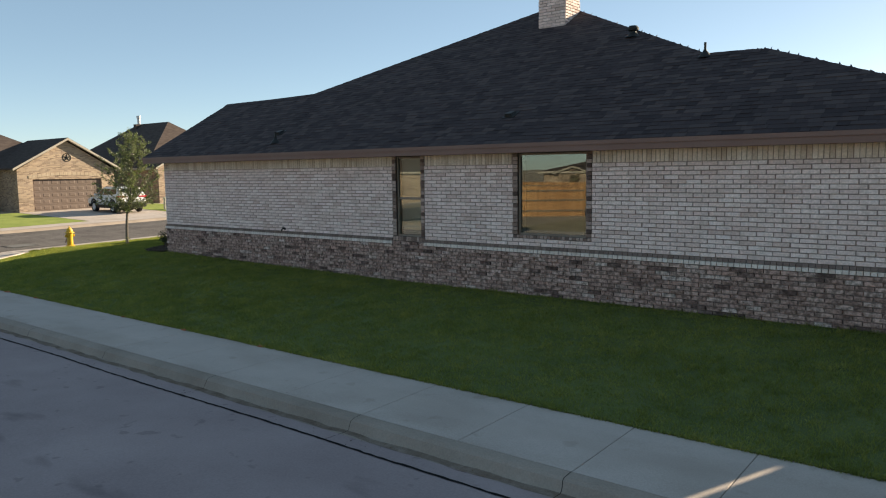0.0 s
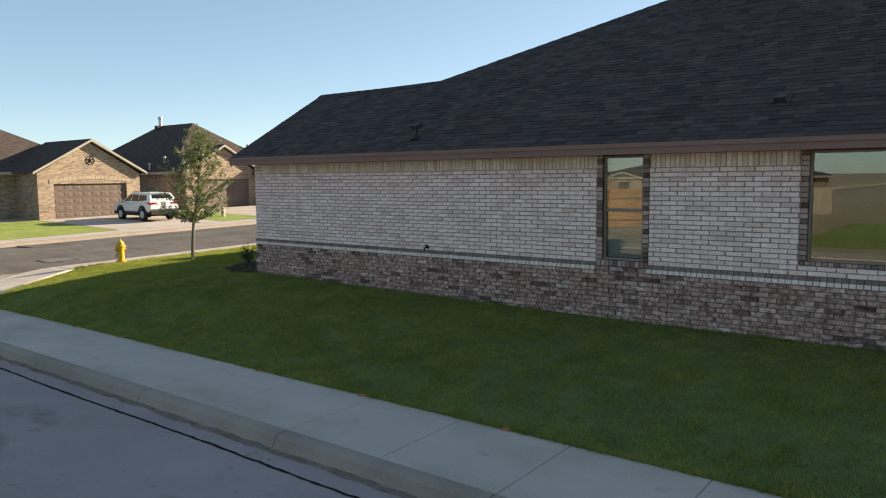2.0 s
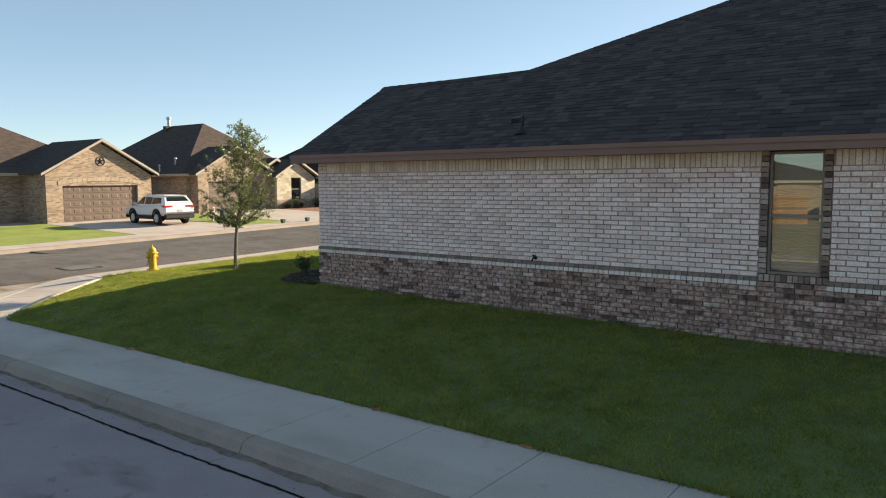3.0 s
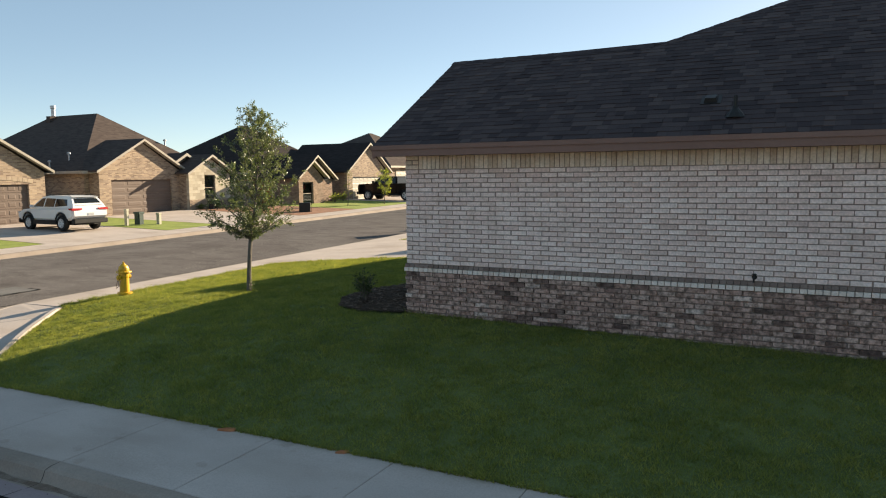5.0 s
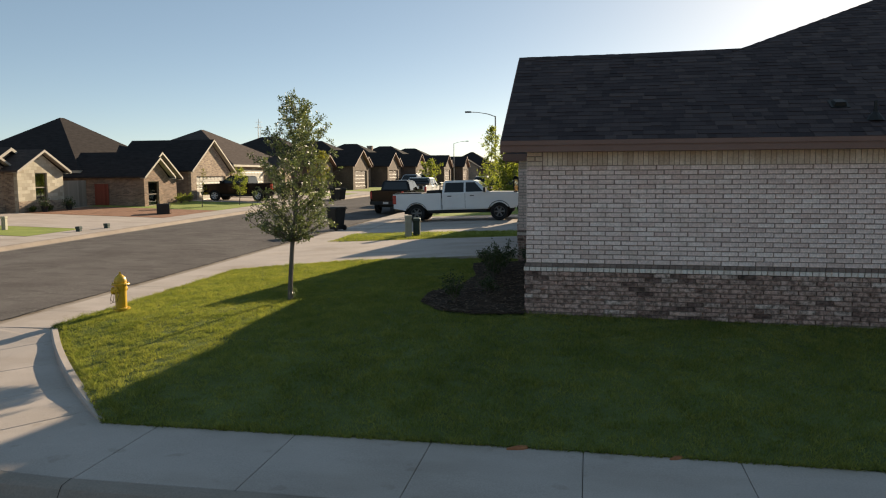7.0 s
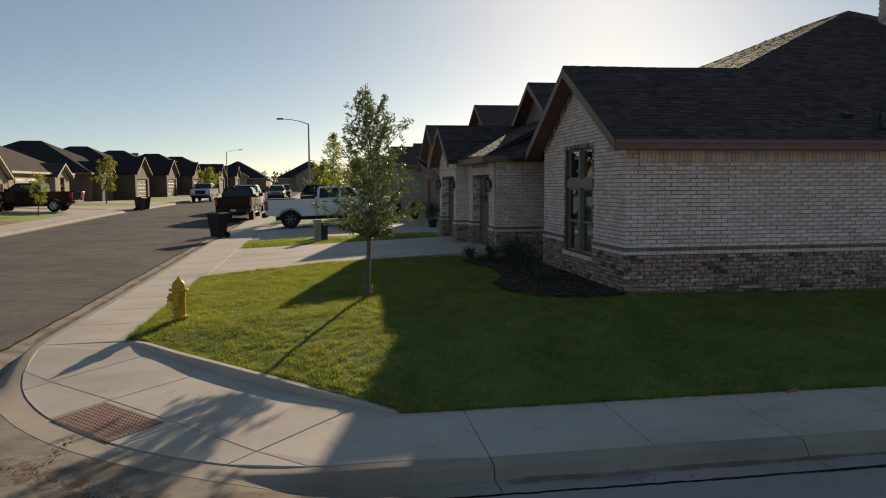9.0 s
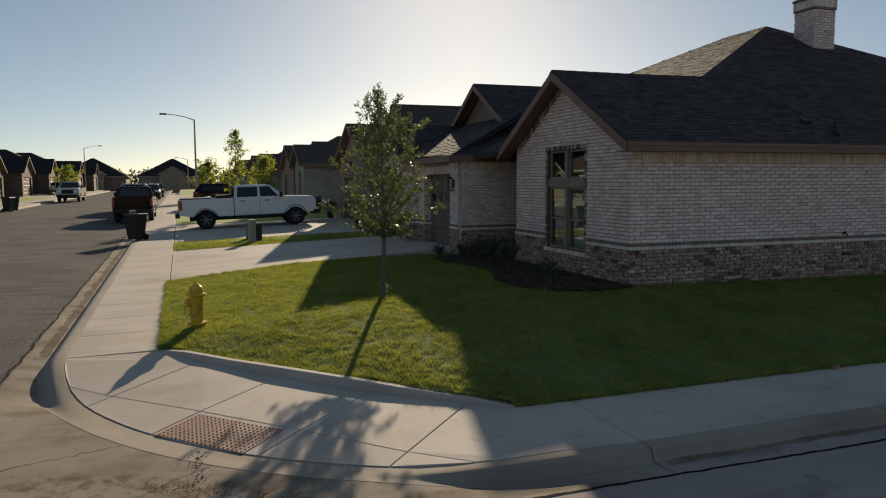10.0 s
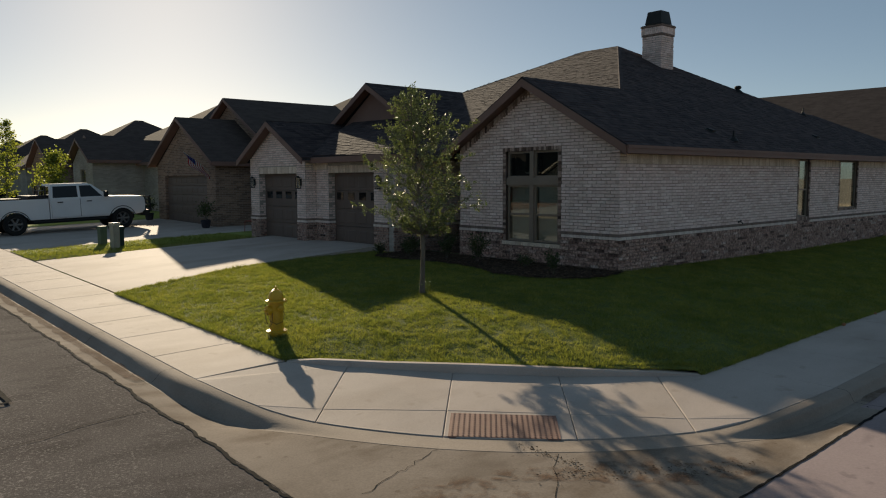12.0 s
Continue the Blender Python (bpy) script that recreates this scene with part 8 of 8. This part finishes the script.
# flag on the neighbour's garage
fl = thing("flag", "striped red and white flag with blue corner on a slanted pole", "flag", (-0.32, 20.6, near_side(23) + 2.35))
bm = bmesh.new()
tube(bm, [(0, 0, 0), (-1.15, -0.15, 0.78)], 0.014, 6)
part("pole", bm, M_DOORWHITE, fl)
FRED, FWHITE, FBLUE = speckled("flag_red", (0.42, 0.03, 0.04), (0.5, 0.05, 0.05), 20, 2, 0.8), speckled("flag_white", (0.65, 0.65, 0.65), (0.72, 0.72, 0.72), 20, 2, 0.8), speckled("flag_blue", (0.03, 0.04, 0.16), (0.04, 0.05, 0.2), 20, 2, 0.8)


def cloth(u, v):
    """A hanging cloth: u along the pole from its tip, v down."""
    p = Vector((-1.13, -0.147, 0.765)).lerp(Vector((-0.30, -0.04, 0.20)), u)
    return p + Vector((0.05 * math.sin(6 * v + 4 * u) + 0.25 * v, 0.06 * math.cos(7 * v + 3 * u) - 0.15 * v, -0.62 * v + 0.05 * u * v))


for k in range(13):
    bm = bmesh.new()
    rows = []
    for j in range(9):
        v = j / 8
        rows.append([bm.verts.new(cloth(k / 13, v)), bm.verts.new(cloth((k + 1) / 13, v))])
    for a, b in zip(rows, rows[1:]):
        bm.faces.new((a[0], a[1], b[1], b[0]))
    bmesh.ops.solidify(bm, geom=list(bm.faces), thickness=0.004)
    part("stripe", bm, FRED if k % 2 == 0 else FWHITE, fl)
bm = bmesh.new()
rows = []
for j in range(5):
    rows.append([bm.verts.new(cloth(u, j / 8 * 0.8) + Vector((-0.012, -0.012, 0.0))) for u in np.linspace(0.0, 0.54, 5)])
for a, b in zip(rows, rows[1:]):
    for i in range(4):
        bm.faces.new((a[i], a[i + 1], b[i + 1], b[i]))
bmesh.ops.solidify(bm, geom=list(bm.faces), thickness=0.008)
part("canton", bm, FBLUE, fl)


# carriage lamps beside the garage doors
def wall_lamp(x, y, z):
    t = thing("wall_lamp", "black metal carriage lamp on the brick pier", "wall lamp", (x, y, z), group="carriage lamps")
    bm = bmesh.new()
    box(bm, -0.02, -0.05, -0.10, 0.02, 0.05, 0.12)
    tube(bm, [(0, 0, 0.1), (-0.06, 0, 0.2), (-0.10, 0, 0.19)], 0.01, 5)
    part("bracket", bm, M_BLACKMETAL, t)
    bm = bmesh.new()
    solid(bm, [(-0.17, -0.07, 0.15), (-0.03, -0.07, 0.15), (-0.03, 0.07, 0.15), (-0.17, 0.07, 0.15)], [(-0.12, -0.02, 0.22), (-0.08, -0.02, 0.22), (-0.08, 0.02, 0.22), (-0.12, 0.02, 0.22)])
    for px in (-0.155, -0.045):
        for py in (-0.055, 0.055):
            box(bm, px - 0.007, py - 0.007, -0.17, px + 0.007, py + 0.007, 0.15)
    box(bm, -0.165, -0.065, -0.20, -0.035, 0.065, -0.17)
    part("cage", bm, M_BLACKMETAL, t)
    bm = bmesh.new()
    box(bm, -0.148, -0.048, -0.17, -0.052, 0.048, 0.15)
    part("lantern_glass", bm, M_GLASS, t)
    return t


wall_lamp(-1.215, 11.57, 2.05)
wall_lamp(-1.215, 14.75, 2.05)
wall_lamp(-0.815, 7.75, 2.05)
# windows row in the garage doors
for y0, y1, x in ((GD1[0], GD1[1], -0.953), (GD2[0], GD2[1], -0.553)):
    cw = (y1 - y0) / 4
    for c in range(4):
        bm = bmesh.new()
        box(bm, x - 0.006, y0 + c * cw + 0.13, 1.50, x + 0.004, y0 + (c + 1) * cw - 0.13, 1.74)
        part("door_pane", bm, M_AUTOGLASS, house)


# roof pieces across the street
def flue(x, y, z, h, label="tall galvanised metal flue on a roof"):
    t = thing("flue", label, "flue", (x, y, z), group="roof flues")
    bm = bmesh.new()
    box(bm, -0.2, -0.42, -0.6, 0.2, 0.42, 0.12)
    part("base_box", bm, M_FARROOF, t)
    bm = bmesh.new()
    lathe(bm, [(0.14, 0.15), (0.14, h - 0.25), (0.19, h - 0.22), (0.19, h - 0.02), (0.08, h)], 14)
    part("pipe", bm, M_GALV, t)
    return t


def opposite_roof(x, y):
    """Height of the second opposite house's hip roof."""
    lx, ly = -32.5 - x, 22.3 - y
    return opposite(22) + 2.72 + 0.72 * min(lx - 0.5, 16.4 - lx, ly + 7.15, 3.95 - ly)


flue(-42.8, 23.6, opposite_roof(-42.8, 23.6) + 0.05, 0.9)
for k, (x, y) in enumerate(((-36.3, 18.6), (-35.4, 19.3), (-35.6, 27.0))):
    v = thing("vent_pipe", "small galvanised vent pipe on a roof", "vent pipe", (x, y, opposite_roof(x, y)), group="vent pipes")
    bm = bmesh.new()
    lathe(bm, [(0.06, -0.2), (0.06, 0.35), (0.11, 0.37), (0.11, 0.45), (0.03, 0.5)], 10)
    part("pipe", bm, M_GALV, v)
# arch of upright bricks over the opposite garage
M_ARCH = wall_brick_mat("tan_arch_brick", (0.44, 0.345, 0.255), (0.34, 0.26, 0.19), (0.34, 0.285, 0.24), 0.09, 0.3)
arch_o = thing("brick_arch", "tan upright brick arch over a garage door", "arch", (-31.985, 12.0, opposite(12)))
for k in range(18):
    y0, y1 = -2.6 + k * 5.2 / 18, -2.6 + (k + 1) * 5.2 / 18 - 0.012
    zc = lambda y: 2.2 + 0.22 * (1 - (y / 2.6) ** 2)
    bm = bmesh.new()
    solid(bm, [(-0.02, y0, zc(y0)), (-0.02, y1, zc(y1)), (-0.02, y1, zc(y1) + 0.22), (-0.02, y0, zc(y0) + 0.22)], [(0.012, y0, zc(y0)), (0.012, y1, zc(y1)), (0.012, y1, zc(y1) + 0.22), (0.012, y0, zc(y0) + 0.22)])
    bmesh.ops.recalc_face_normals(bm, faces=bm.faces)
    part("brick", bm, M_ARCH, arch_o)
brick_stack = thing("chimney", "square tan brick chimney on a roof", "chimney", (-34.5, 105.6, opposite(105)))
bm = bmesh.new()
box(bm, -0.4, -0.35, 3.0, 0.4, 0.35, 6.0)
part("stack", bm, M_FARBRICK2, brick_stack)
bm = bmesh.new()
box(bm, -0.46, -0.41, 6.0, 0.46, 0.41, 6.13)
part("cap", bm, M_CURB, brick_stack)
# small entrance gable between the garage and the stone wing
porch = thing("porch", "small brick entrance gable with pale barge boards", "porch", (-33.2, 26.4, opposite(26)), 180)
bm = bmesh.new()
gable_wall(bm, 0, -1.1, 1.1, 2.6, 2.95)
part("gable", bm, M_FARBRICK, porch)
roof_slab("roof", gable_polys(0, 3.5, -1.1, 1.1, 3.05), porch, M_FARROOF)
rake_boards("barge_board", porch, 0, -1.1, 1.1, 3.05, material=M_TRIM2)
# wooden gate between two houses across the street
gate = thing("wooden_gate", "pale weathered board gate between two brick houses", "gate", (-32.5, 30.0, opposite(30)))
for k in range(16):
    b = new("board", board_pale)
    b.parent = gate
    b.matrix_world = pose(-32.5, 30.0 + 0.152 * k, opposite(30) - 0.1, 0, 0, 90)
red_gate = thing("red_gate", "red painted board gate standing open along a brick wall", "gate", (-32.1, 32.75, 0.1))
for k in range(7):
    b = new("board", board_red)
    b.parent = red_gate
    b.matrix_world = pose(-32.1 + 0.152 * k, 32.75, 0.02, 0, 0, 0) @ Matrix.Diagonal((1, 1, 0.95, 1))
# patches in the street
for px, py, wx, wy in ((-18.7, 3.1, 1.6, 1.6),):
    bm = bmesh.new()
    slab(bm, [(px - wx / 2, py - wy / 2, z_asphalt(px, py) + 0.005), (px + wx / 2, py - wy / 2, z_asphalt(px, py) + 0.005), (px + wx / 2, py + wy / 2, z_asphalt(px, py) + 0.005), (px - wx / 2, py + wy / 2, z_asphalt(px, py) + 0.005)], 0.04)
    tagged(part("road_patch", bm, M_ASPHALT), "square patch cut in the asphalt street", "road patch", kind="structure")
    c = [(px - wx / 2, py - wy / 2), (px + wx / 2, py - wy / 2), (px + wx / 2, py + wy / 2), (px - wx / 2, py + wy / 2)]
    for a, b in zip(c, c[1:] + c[:1]):
        ribbon("trim_patch_edge", [(lerp(a[0], b[0], k / 8), lerp(a[1], b[1], k / 8), z_asphalt(px, py)) for k in range(9)], 0.08, M_TAR, "tar edge of the street patch", 0.010, 61, 0.4)

# radio mast far behind the houses
mast = thing("radio_mast", "thin grey lattice radio mast behind the houses", "mast", (-61.7, 122.0, 1.0))
bm = bmesh.new()
feet = [(0.28 * math.cos(a), 0.28 * math.sin(a)) for a in (0.3, 2.4, 4.5)]
for px, py in feet:
    tube(bm, [(px, py, -0.5), (px, py, 11.2)], 0.035, 5)
for k in range(18):
    (ax, ay), (bx, by) = feet[k % 3], feet[(k + 1) % 3]
    tube(bm, [(ax, ay, 0.6 * k), (bx, by, 0.6 * k + 0.6)], 0.02, 4)
part("lattice", bm, M_STEEL, mast)
for z, ln in ((10.6, 0.8), (11.6, 0.55)):
    bm = bmesh.new()
    tube(bm, [(-ln, 0.0, z), (ln, 0.0, z)], 0.04, 5)
    for k in range(5):
        x = -ln + 2 * ln * k / 4
        tube(bm, [(x, -0.4, z), (x, 0.4, z)], 0.02, 4)
    part("aerial", bm, M_STEEL, mast)
bm = bmesh.new()
tube(bm, [(0, 0, 10.8), (0, 0, 12.2)], 0.045, 6)
part("top_pole", bm, M_STEEL, mast)

# distant trees along the horizon
rgt = random.Random(77)
V, F = [], []
M_FARTREE = leaf_mat("far_foliage", (0.05, 0.065, 0.03), (0.075, 0.09, 0.04), (0.11, 0.12, 0.06), 0.7, 0.3, 0.1)
for k in range(260):
    x, y = rgt.uniform(-190, 150), rgt.uniform(195, 240)
    hh, ww = rgt.uniform(2.5, 6.5), rgt.uniform(2.0, 4.5)
    for q in range(90):
        p = Vector((x + rgt.uniform(-1, 1) * ww * 0.6, y + rgt.gauss(0, 1.5), 1.3 + rgt.random() ** 0.8 * hh * 0.85))
        add_leaf(V, F, p, rgt, 0.8, 0.5)
tagged(piece_mesh("far_woods", V, F, M_FARTREE), "low distant tree line on the horizon", "trees", kind="stuff")
